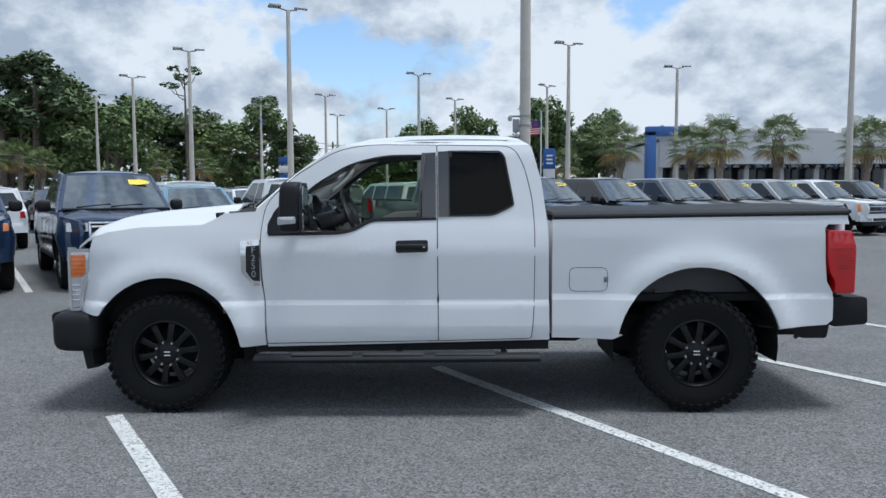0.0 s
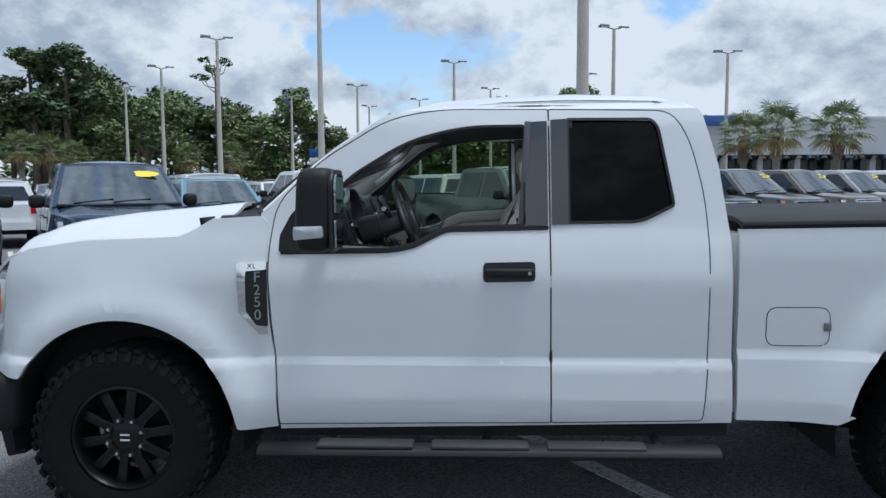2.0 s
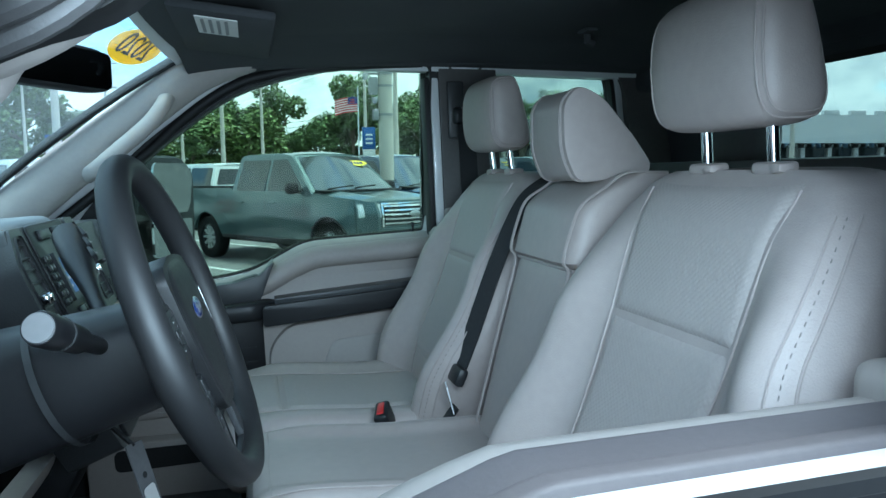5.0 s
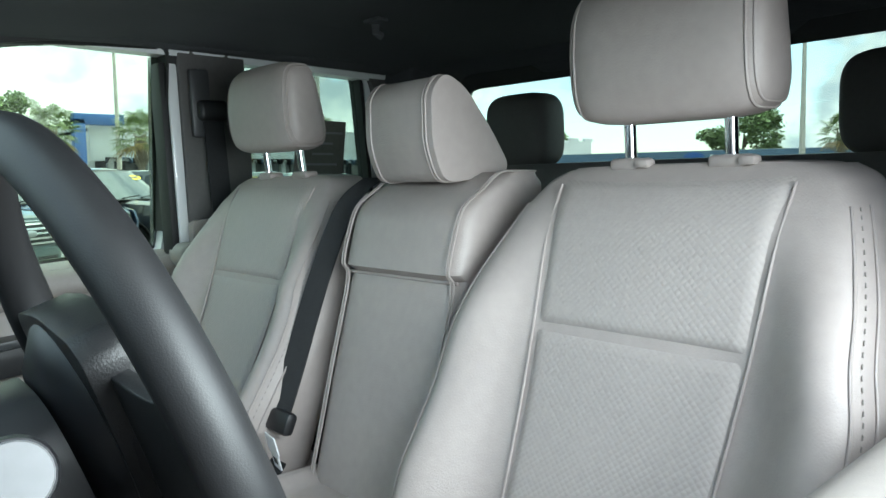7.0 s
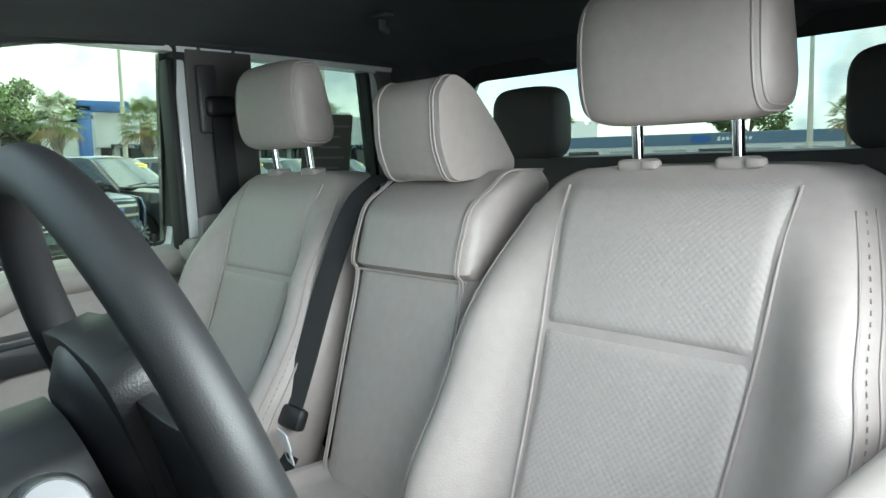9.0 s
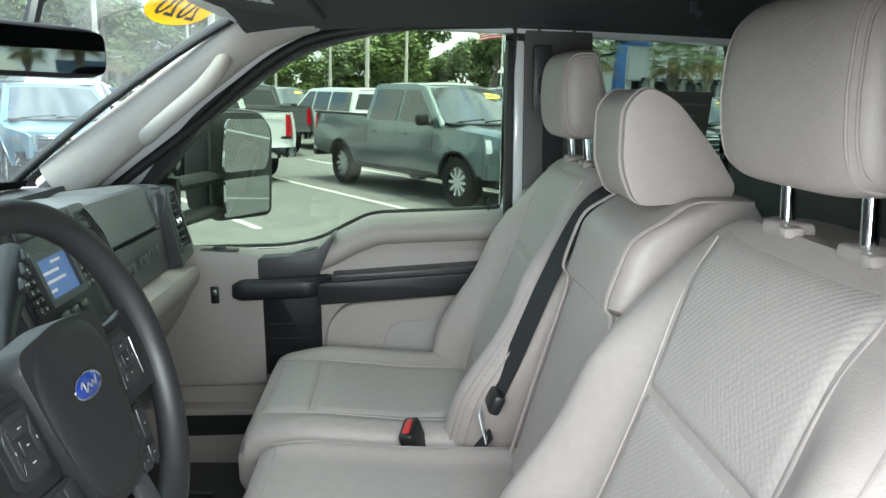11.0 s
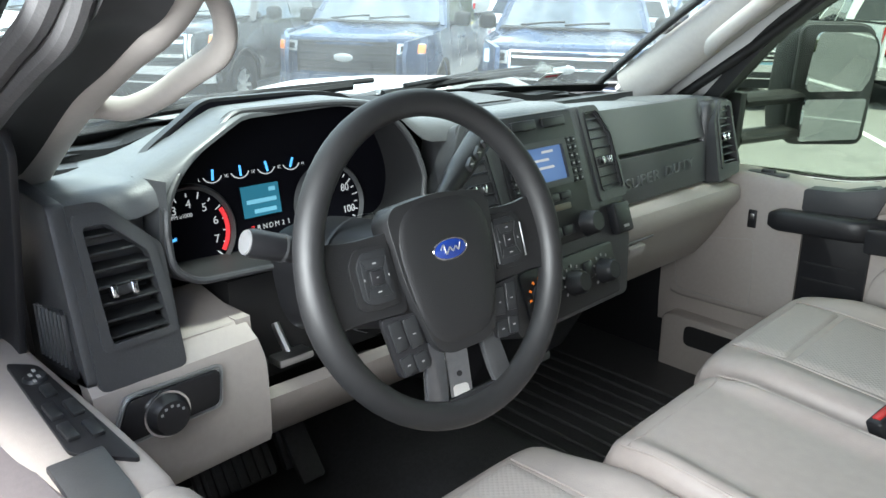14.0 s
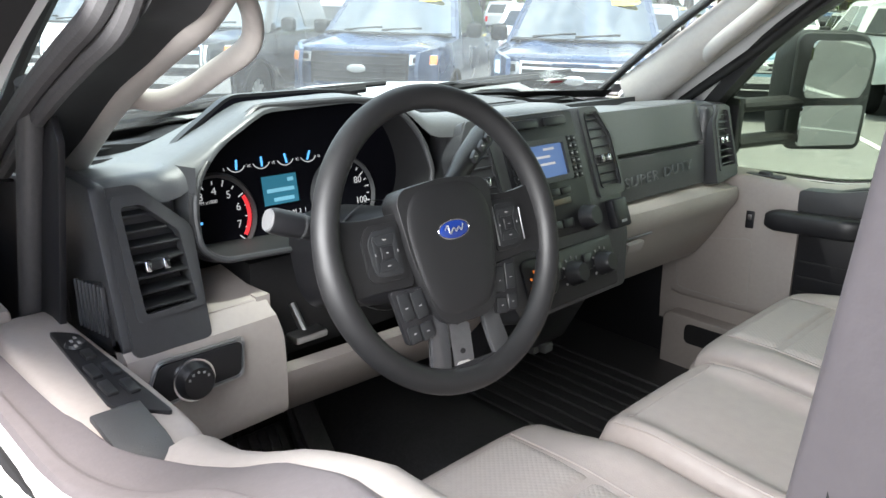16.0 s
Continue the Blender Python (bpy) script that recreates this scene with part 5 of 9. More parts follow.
part("header_trim", plate(header_pt, 30, 4, (0, 0, 0.006)), HEADLINER, truck)
part("header_trim", box((0.15, 0.16, 0.12), (2.535, 1.765, 1.862), 0.02, 3), HEADLINER, truck)
part("header_trim", prism(rounded([(2.545, 1.905), (2.572, 1.812), (2.590, 1.812), (2.590, 1.905)], 0.006), 0.26, 1.74, "y", 0.003), HEADLINER, truck)
part("headliner", plate(liner_pt, 24, 24, (0, 0, 0.012)), HEADLINER, truck, "dark cloth headliner")
for y, lab in ((0.60, False), (1.34, True)):
    v = part("sun_visor", box((0.19, 0.46, 0.018), (1.285, y, 1.858), 0.008, 2, pose(0, 0, 0, 0, 6)), HEADLINER, truck, "dark cloth sun visor folded up")
    part("visor_label", box((0.075, 0.16, 0.002), (1.275, y - 0.12, 1.8465), 0, 1, pose(0, 0, 0, 0, 6)), PAPER, v, "white printed warning label")
    for k in range(4):
        part("label_print", box((0.006, 0.13, 0.001), (1.25 + 0.014 * k, y - 0.12, 1.8475 - 0.0015 * k)), GREYINK, v)
part("overhead_console", box((0.20, 0.24, 0.03), (1.32, 0.98, 1.885), 0.012, 3), HEADLINER, truck)
part("coat_hook", join(tube([(2.10, 1.37, 1.885), (2.10, 1.37, 1.868), (2.115, 1.37, 1.862)], 0.009, 8), box((0.03, 0.05, 0.008), (2.10, 1.37, 1.893), 0.003)), HEADLINER, truck)
rv = Matrix.Translation((1.045, 0.932, 1.733)) @ Matrix.Rotation(radians(-30), 4, "Z")
mir = part("rear_view_mirror", moved(blob((0.035, 0.245, 0.070), (0, 0, 0), 5.0), rv), PIANO, truck, "black rear-view mirror")
part("mirror_face", moved(prism(rounded([(-0.112, -0.028), (0.112, -0.028), (0.112, 0.028), (-0.112, 0.028)], 0.012), 0.0165, 0.0185, "x"), rv), DIMMIRROR, mir)
part("mirror_stem", tube([(1.05, 0.94, 1.75), (1.05, 0.97, 1.80), (1.06, 1.0, 1.825)], 0.010, 8), PIANO, mir)

# yellow oval sticker on the windscreen
nrm = (shield_pt(0.85, 0.82) - shield_pt(0.9, 0.82)).cross(shield_pt(0.87, 0.86) - shield_pt(0.87, 0.8)).normalized()
cen = shield_pt(0.88, 0.85)
fr = facing(cen + Vector((-0.6, 0, 0.8)) * 0.006, (-0.59, 0.12, 0.8), (0, 0, 1))
stick = solo("year_sticker", moved(lathe([(0.0, 0.0), (1.0, 0.0), (1.0, 0.001), (0.0, 0.001)], 40, Matrix.Diagonal((0.128, 0.052, 1, 1))), fr), YELLOWT, "yellow oval sticker with blue digits on the windscreen", "sticker")
text("2020", 0.088, fr @ Matrix.Translation((0, 0, 0.002)), DKBLUE, stick, "digits", 0.0004)
text("2020", 0.088, fr @ Matrix.Translation((0, 0, -0.0012)), DKBLUE, stick, "digits", 0.0004)
insp = shield_pt(0.075, 0.875)
fr2 = facing(insp + Vector((0.35, 0, -0.1)) * 0.02, (0.6, 0, -0.8), (0, 0, 1))
st = solo("small_sticker", moved(box((0.075, 0.034, 0.001), (0, 0, 0.001)), fr2), PAPER, "small white windscreen sticker with red print", "sticker")
part("print_bar", moved(box((0.05, 0.008, 0.001), (0, 0.004, 0.002)), fr2), FLAGRED, st)


# ---- seats ----
def back_front(y, z, hw, x0, bol):
    """The front of a seat back: leaning, rolled back at the top, with side bolsters that swell lower down."""
    t = abs(y) / hw
    roll = 4.3 * max(0.0, z - 1.47) ** 2
    side = (bol + 0.03 * smooth01(1.32, 1.12, z)) * smooth01(0.50, 0.84, t) * (1 - smooth01(1.34, 1.53, z))
    return x0 + 0.36 * (z - 1.353) + roll - side + 0.05 * smooth01(0.84, 1.0, t) ** 2 - 0.018 * math.exp(-((z - 1.14) / 0.10) ** 2)


def width_at(z, hw):
    return hw * curve1(((0.95, 0.86), (1.05, 0.93), (1.18, 1.0), (1.32, 0.99), (1.42, 0.92), (1.50, 0.82), (1.535, 0.73), (1.552, 0.60)), z)


def seat_back(name, cy, hw, x0, bol, thick, parent, top=1.552):
    def fn(u, v):
        z = lerp(0.96, top, 1 - (1 - v) ** 1.5)
        w = width_at(z, hw)
        a = 2 * math.pi * u
        c, s_ = math.cos(a), math.sin(a)
        y = w * math.copysign(abs(c) ** 0.55, c)
        f = back_front(y * hw / max(w, 1e-3), z, hw, x0, bol)
        b = x0 + 0.36 * (z - 1.353) + thick
        b = max(b, f + 0.03)
        e = abs(s_) ** 0.5
        mid = (f + b) / 2
        return (mid - (b - f) * 0.5 * e if s_ >= 0 else mid + (b - f) * 0.5 * e, cy + y, z - (0.010 * (1 - e) if v > 0.97 else 0))
    return part(name, grid(fn, 72, 48, close_u=True, caps=True), SEATM, parent)


def pad(cy, hw, x0, bol, z0, z1, w0, w1, proud=0.007, n=28):
    """A sewn panel that stands a little proud of the seat back, its edges tucked in."""
    def fn(u, v):
        z, t = lerp(z0, z1, v), 2 * u - 1
        y = lerp(w0, w1, v) * t
        edge = min(1 - abs(t), 2 * min(v, 1 - v) * (z1 - z0) / (2 * w0)) / 0.10
        lift = proud * (1 - (1 - min(edge, 1)) ** 2) - 0.003
        return (back_front(y, z, hw, x0, bol) - lift, cy + y, z)
    return grid(fn, n, n)


def piping(points, r=0.0032):
    return tube(points, r, 6)


def seam_on(size, power, shape, m, frac):
    """A sewn seam round a rounded block, at a share of its half width."""
    k = (1 - abs(frac) ** power) ** (1 / power) * 1.006
    se = lambda c: math.copysign(abs(c) ** (2 / power), c)
    pts = [m @ shape(Vector((size[0] / 2 * k * se(math.cos(t)), frac * size[1] / 2, size[2] / 2 * k * se(math.sin(t))))) for t in np.linspace(0, 2 * math.pi, 72, endpoint=False)]
    return tube(pts, 0.0016, 6, closed=True)


def head_shape(q):
    """Flat-fronted, its back falling forward towards the top."""
    x = q.x * (1 - 0.52 * smooth01(-0.07, 0.085, q.z)) if q.x > 0 else q.x + 0.012 * (q.z / 0.085) ** 2 + 0.006 * (q.y / 0.12) ** 2
    return Vector((x, q.y * (1 - 0.05 * smooth01(0.02, 0.085, q.z)), q.z))


def stitches(points, r=0.0008, every=0.0075):
    """Short thread stitches along a line."""
    bms, gone, last = [], 0.0, Vector(points[0])
    for p in points[1:]:
        p = Vector(p)
        d = (p - last).length
        if gone + d >= every:
            way = (p - last).normalized()
            bms.append(tube([p - way * every * 0.30, p + way * every * 0.30], r, 5))
            gone = 0.0
        else:
            gone += d
        last = p
    return join(*bms)


def outer_edge(cy, hw, x0, bol, k, t):
    """A line up one flank of a seat back, at a share of its half width."""
    e = math.sqrt(math.sqrt(1 - t ** (2 / 0.55)))
    pts = []
    for z in np.linspace(1.0, 1.505, 12):
        f = back_front(t * hw, z, hw, x0, bol)
        b = max(x0 + 0.36 * (z - 1.353) + 0.105, f + 0.03)
        pts.append(((f + b) / 2 - (b - f) * 0.5 * e - 0.0008, cy + k * (t * width_at(z, hw) + 0.0008), z))
    return smooth_line(pts, 10)


HEAD = (0.108, 0.256, 0.172)


def front_seat(cy, sign, label, x0, head_x):
    seat = thing("front_seat", label, "seat", None, "front bucket seats")
    hw, bol = 0.285, 0.065
    back = seat_back("backrest", cy, hw, x0, bol, 0.105, seat)
    part("upper_insert", pad(cy, hw, x0, bol, 1.357, 1.536, 0.139, 0.150), INSERT, back, "dotted grey vinyl panel")
    part("lower_insert", pad(cy, hw, x0, bol, 1.120, 1.353, 0.118, 0.139), INSERT, back, "dotted grey vinyl panel")
    part("lumbar_insert", pad(cy, hw, x0, bol, 0.99, 1.116, 0.110, 0.118), SEATM, back)
    for k in (-1, 1):
        pts = [(back_front(k * w, z, hw, x0, bol) - 0.0015, cy + k * w, z) for z, w in ((0.99, 0.113), (1.12, 0.121), (1.25, 0.133), (1.355, 0.142), (1.46, 0.149), (1.53, 0.153))]
        part("piping", piping(smooth_line(pts, 6), 0.0018), SEATM, back)
        for t in (0.90, 0.945):
            part("piping", piping(outer_edge(cy, hw, x0, bol, k, t), 0.0018), SEATM, back)
        part("stitching", stitches(outer_edge(cy, hw, x0, bol, k, 0.922)), THREAD, back, "dark grey thread")
    # headrest
    hm = Matrix.Translation((head_x, cy, 1.688))
    hr = part("headrest", blob(HEAD, (0, 0, 0), 5.5, 56, 34, shape=head_shape), SEATM, seat, "grey vinyl headrest")
    hr.data.transform(hm)
    for k in (-1, 1):
        part("headrest_post", tube([(x0 + 0.112, cy + k * 0.067, 1.52), (head_x + 0.012, cy + k * 0.067, 1.62)], 0.0075, 14), CHROME, seat, "chrome headrest post")
        part("post_guide", join(box((0.036, 0.046, 0.016), (x0 + 0.112, cy + k * 0.067, 1.553), 0.006, 3), box((0.022, 0.020, 0.012), (x0 + 0.100, cy + k * 0.067 - 0.026, 1.554), 0.005, 2)), SEATM, seat)
        for dy in (0.86, 0.92):
            part("headrest_seam", seam_on(HEAD, 5.5, head_shape, hm, k * dy), SEATM, hr)
    # cushion
    cush(cy, 0.262, seat, True, 1.078 if cy < YC else 1.076, 1.182 if cy < YC else 1.235)
    part("seat_base", prism(rounded([(1.28, 0.70), (1.78, 0.70), (1.80, 0.98), (1.26, 0.98)], 0.03), cy - 0.20, cy + 0.20, "y", 0.02), PIANO, seat, "black seat base")
    return seat


def cushion_z(x, y, hw, top):
    t = abs(y) / hw
    z = curve1(((1.19, top), (1.30, top + 0.004), (1.36, top + 0.002), (1.55, top - 0.02), (1.76, top - 0.03)), x)
    return z + 0.022 * smooth01(0.55, 0.80, t) * smooth01(1.22, 1.4, x) - 0.055 * smooth01(0.86, 1.0, t) ** 2


def cush(cy, hw, seat, bolsters, top=1.058, x_front=1.19, low=0.93, mat_=None):
    def fn(u, v):
        a = 2 * math.pi * u
        c, s_ = math.cos(a), math.sin(a)
        x = lerp(x_front, 1.80, v)
        nose = math.sqrt(max(0.0, 1 - (1 - min(v / 0.07, 1)) ** 2))
        y = hw * math.copysign(abs(c) ** 0.35, c) * lerp(0.93, 1.0, nose) * (1 - 0.05 * smooth01(0.3, 0.0, v))
        zt = cushion_z(x, y if bolsters else y * 0.9, hw, top)
        mid = (zt + low) / 2
        e = abs(s_) ** 0.4
        return (x, cy + y, mid + (zt - mid) * e * lerp(0.55, 1, nose) if s_ >= 0 else mid - (mid - low) * e * lerp(0.6, 1, nose))
    def on_top(x, y):
        c_ = (abs(y) / hw) ** (1 / 0.35)
        zt = cushion_z(x, y if bolsters else y * 0.9, hw, top)
        return lerp((zt + low) / 2, zt, (1 - c_ * c_) ** 0.2)

    c = part("cushion", grid(fn, 72, 40, close_u=True, caps=True), mat_ or SEATM, seat, "grey vinyl seat cushion")
    if bolsters:
        def pn(x0, x1, w0, w1, m, proud):
            def g(u, v):
                x, t = lerp(x0, x1, v), 2 * u - 1
                y = lerp(w0, w1, v) * t
                edge = min(1 - abs(t), 2 * min(v, 1 - v) * (x1 - x0) / (2 * w0)) / 0.10
                return (x, cy + y, cushion_z(x, y, hw, top) + proud * (1 - (1 - min(edge, 1)) ** 2) - 0.003)
            part("cushion_insert", grid(g, 26, 22), m, c, "dotted grey vinyl panel")
        pn(x_front + 0.032, 1.362, 0.150, 0.145, INSERT, 0.008)
        pn(1.366, 1.72, 0.145, 0.135, INSERT, 0.008)
        for k in (-1, 1):
            part("piping", piping(smooth_line([(x, cy + k * 0.152, cushion_z(x, 0.152, hw, top) + 0.001) for x in np.linspace(x_front + 0.032, 1.72, 9)], 4), 0.0016), SEATM, c)
            part("piping", piping(smooth_line([(x, cy + k * hw * 0.955, on_top(x, hw * 0.955)) for x in np.linspace(x_front + 0.06, 1.74, 9)], 4), 0.0018), SEATM, c)
    else:
        pts = [(x_front + 0.040, cy + t * hw * 0.9, on_top(x_front + 0.040, t * hw * 0.9) - 0.001) for t in np.linspace(-1, 1, 13)]
        part("piping", piping(pts, 0.0018), SEATM, c)
        for k in (-1, 1):
            part("piping", piping(smooth_line([(x, cy + k * hw * 0.90, on_top(x, hw * 0.90)) for x in np.linspace(x_front + 0.03, 1.74, 9)], 4), 0.0018), SEATM, c)
    return c


front_seat(0.553, 1, "grey vinyl bucket seat behind the steering wheel", 1.822, 1.918)
front_seat(1.445, -1, "grey vinyl bucket seat beside the passenger door", 1.812, 1.902)

# middle seat: flat back that folds down, wedge headrest
mid = thing("centre_seat", "narrow grey vinyl fold-down middle seat with wedge headrest", "seat")
MY = 0.972


def mid_front(z):
    return 1.825 + 0.30 * (z - 1.393) - 0.016 * smooth01(1.392, 1.406, z) + 0.007 * math.exp(-((z - 1.391) / 0.006) ** 2) + 20 * max(0.0, z - 1.48) ** 2


def _mid(u, v):
    z = lerp(0.97, 1.548, 1 - (1 - v) ** 1.6)
    a = 2 * math.pi * u
    c, s_ = math.cos(a), math.sin(a)
    w = curve1(((0.97, 0.140), (1.2, 0.143), (1.45, 0.142), (1.53, 0.138), (1.548, 0.128)), z)
    f, b = mid_front(z), 1.825 + 0.30 * (z - 1.393) + 0.165 - 0.02 * smooth01(1.52, 1.548, z)
    e = abs(s_) ** 0.3
    return ((f + b) / 2 - math.copysign((b - f) / 2 * e, s_), MY + w * math.copysign(abs(c) ** 0.3, c), z)


mb = part("backrest", grid(lambda u, v: _mid(u, v), 56, 48, close_u=True, caps=True), SEATM, mid)
for k in (-1, 1):
    for dy in (0.124, 0.130):
        pts = [(mid_front(z) - 0.001, MY + k * dy, z) for z in (0.99, 1.1, 1.25, 1.38, 1.41, 1.46, 1.50, 1.525)] + [(1.925, MY + k * dy, 1.5475), (1.97, MY + k * dy, 1.5485), (2.005, MY + k * dy, 1.547)]
        part("piping", piping(smooth_line(pts, 5), 0.0018), SEATM, mb)
part("piping", piping([(1.829, MY + t, 1.3925) for t in np.linspace(-0.130, 0.130, 8)], 0.003), SEATM, mb)
WEDGE = rounded([(1.868, 1.536), (1.846, 1.590), (1.848, 1.672), (1.876, 1.700), (1.918, 1.680), (1.975, 1.612), (2.008, 1.562), (2.000, 1.540)], [0.02, 0.03, 0.02, 0.02, 0.03, 0.05, 0.012, 0.012], 5)
wedge = part("headrest", prism(WEDGE, 0.902, 1.064, "y", 0.016, 4), SEATM, mid, "grey vinyl wedge headrest")
for y in (0.916, 0.923, 1.050):
    part("headrest_seam", tube([(x, y, z) for x, z in inset(WEDGE, -0.0006)], 0.0016, 6, closed=True), SEATM, wedge)
cush(MY, 0.165, mid, False, 1.092, 1.285)
part("seat_base", box((0.5, 0.26, 0.24), (1.52, MY, 0.82), 0.02), PIANO, mid, "black seat base")

# buckles and the middle belt
def buckle(at, tilt, label):
    b = thing("belt_buckle", label, "buckle", group="belt buckles")
    m = Matrix.Translation(at) @ tilt
    part("buckle_body", moved(box((0.030, 0.058, 0.085), (0, 0, 0), 0.007, 3), m), PIANO, b)
    part("release_button", moved(box((0.015, 0.038, 0.008), (0.0, 0, 0.041), 0.003), m), REDBTN, b, "red release button")
    part("buckle_stalk", moved(tube([(0, 0, -0.04), (0, 0.005, -0.13)], 0.012, 8, squash=(1, 2)), m), BELT, b)
    return b


buckle((1.565, 1.195, 1.052), pose(0, 0, 0, 18, -14, -20), "black seat belt buckle with red button beside the passenger cushion")
mbelt = thing("middle_belt", "dark grey belt over the middle seat with a steel tongue", "seat belt")
part("webbing", plate(lambda u, v: (*(lambda p: (p.x - 0.027 - 0.006 * u + lerp(0.012, -0.012, v), p.y + 0.006 + lerp(-0.015, 0.015, v), p.z))(smooth_line([(1.955, 1.150, 1.545), (1.895, 1.152, 1.50), (1.835, 1.158, 1.38), (1.770, 1.160, 1.22), (1.735, 1.160, 1.140)], 10)[min(int(u * 40), 40)]),), 40, 2, (0.003, 0, 0)), BELT, mbelt)
part("tongue_cover", box((0.022, 0.070, 0.038), (1.708, 1.156, 1.152), 0.008, 2, pose(0, 0, 0, 0, 25)), PIANO, mbelt)
tong = moved(prism(rounded([(-0.022, 0.0), (0.022, 0.0), (0.024, -0.030), (0.016, -0.036), (0.016, -0.060), (-0.016, -0.060), (-0.016, -0.036), (-0.024, -0.030)], 0.003), -0.0012, 0.0012, "y"), Matrix.Translation((1.680, 1.144, 1.138)) @ Matrix.Rotation(radians(80), 4, "Z") @ Matrix.Rotation(radians(-12), 4, "X"))
part("belt_tongue", tong, mat("tongue_steel", (0.80, 0.81, 0.83), 0.45, metal=0.2), mbelt, "steel tongue")
part("tongue_slot", moved(box((0.014, 0.004, 0.010), (0, 0, -0.045)), Matrix.Translation((1.680, 1.144, 1.138)) @ Matrix.Rotation(radians(80), 4, "Z") @ Matrix.Rotation(radians(-12), 4, "X")), SEAL, mbelt)
part("lower_webbing", plate(lambda u, v: (lerp(1.70, 1.63, u), lerp(1.135, 1.180, v) + 0.01 * u, lerp(1.085, 0.99, u)), 6, 1, (0.003, 0, 0)), BELT, mbelt)

# rear bench
rear = thing("rear_bench", "dark grey rear bench seat with headrests", "seat")
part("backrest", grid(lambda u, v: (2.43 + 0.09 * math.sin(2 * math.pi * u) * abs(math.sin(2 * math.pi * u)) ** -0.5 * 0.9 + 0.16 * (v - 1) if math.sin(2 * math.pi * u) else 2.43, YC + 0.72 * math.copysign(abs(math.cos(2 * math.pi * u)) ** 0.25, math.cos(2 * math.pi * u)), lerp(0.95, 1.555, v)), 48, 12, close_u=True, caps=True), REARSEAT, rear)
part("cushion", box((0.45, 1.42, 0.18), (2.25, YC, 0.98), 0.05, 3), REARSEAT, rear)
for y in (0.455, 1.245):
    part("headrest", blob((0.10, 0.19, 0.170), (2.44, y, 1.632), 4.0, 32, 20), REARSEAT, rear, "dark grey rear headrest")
    for k in (-1, 1):
        part("headrest_post", tube([(2.44, y + k * 0.055, 1.50), (2.44, y + k * 0.055, 1.57)], 0.006, 8), CHROME, rear)
part("parcel_shelf", box((0.12, 1.4, 0.05), (2.55, YC, 1.485), 0.01), HEADLINER, truck)
part("cab_back_trim", box((0.03, 1.5, 0.60), (2.60, YC, 1.18)), HEADLINER, truck)
sheet_ = solo("window_form", sheet(rounded([(2.200, 1.43), (2.362, 1.43), (2.362, 1.725), (2.200, 1.725)], 0.004), [], lambda x, z: 2 * YC - skin(x, z) - 0.022, 0.0015, 0.3), mat("form_paper", (0.20, 0.19, 0.17), 0.8, var=0.1), "dark printed price form stuck on the rear window", "paper form")
for k in range(9):
    part("print_bar", box((random.uniform(0.05, 0.12), 0.001, 0.006), (2.281 + random.uniform(-0.015, 0.015), 2 * YC - skin(2.15, 1.46 + 0.029 * k) - 0.0245, 1.46 + 0.029 * k)), GREYINK, sheet_)

# floor
part("floor_pan", box((2.1, 1.75, 0.03), (1.58, YC, 0.69)), UNDER, truck)
part("floor_mat", plate(lambda u, v: (lerp(0.45, 1.30, u), lerp(0.16, 1.84, v), 0.715 + 0.05 * smooth01(0.55, 0.45, lerp(0.45, 1.3, u)) + 0.09 * math.exp(-((lerp(0.16, 1.84, v) - YC) / 0.17) ** 4)), 20, 60, (0, 0, -0.01)), FLOORM, truck, "black rubber floor covering")
for k in range(9):
    part("mat_rib", tube([(0.62, 1.22 + 0.05 * k, 0.724), (1.10, 1.22 + 0.05 * k, 0.720)], 0.005, 6), FLOORM, truck)
part("firewall", plate(lambda u, v: (lerp(0.50, 0.36, u), lerp(0.12, 1.88, v), lerp(0.70, 1.42, u)), 2, 4, (-0.02, 0, 0)), UNDER, truck)
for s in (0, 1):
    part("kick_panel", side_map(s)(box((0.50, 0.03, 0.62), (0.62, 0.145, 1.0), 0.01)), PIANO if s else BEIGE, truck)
for y, w, z in ((0.50, 0.09, 0.88), (0.70, 0.055, 0.86)):
    p = part("pedal", box((0.02, w, 0.085 if w > 0.06 else 0.15), (0.66, y, z), 0.006, 2, pose(0, 0, 0, 0, -30)), FLOORM, truck, "black rubber foot pedal")
    part("pedal_arm", tube([(0.645, y, z + 0.02), (0.55, y, z + 0.28)], 0.012, 8), UNDER, p)

# ---- dashboard ----
dash = thing("dashboard", "dark grey dashboard with light grey lower panels", "dashboard")


def dash_edge(y):
    """Where the top of the dashboard ends towards the seats, and how high it is there."""
    x = curve1(((0.235, 0.975), (0.335, 0.985), (0.37, 0.990), (0.44, 0.985), (0.47, 0.975), (0.62, 0.965), (0.70, 0.978), (0.76, 0.995), (0.86, 1.005), (1.10, 1.010), (1.15, 0.995), (1.25, 0.960), (1.60, 0.955), (1.68, 0.960), (1.72, 0.975), (1.815, 0.970)), y)
    z = curve1(((0.235, 1.492), (0.33, 1.496), (0.37, 1.518), (0.44, 1.556), (0.47, 1.567), (0.62, 1.569), (0.70, 1.556), (0.76, 1.530), (0.86, 1.522), (1.10, 1.524), (1.15, 1.512), (1.25, 1.490), (1.60, 1.476), (1.66, 1.466), (1.72, 1.486), (1.815, 1.474)), y)
    return x, z


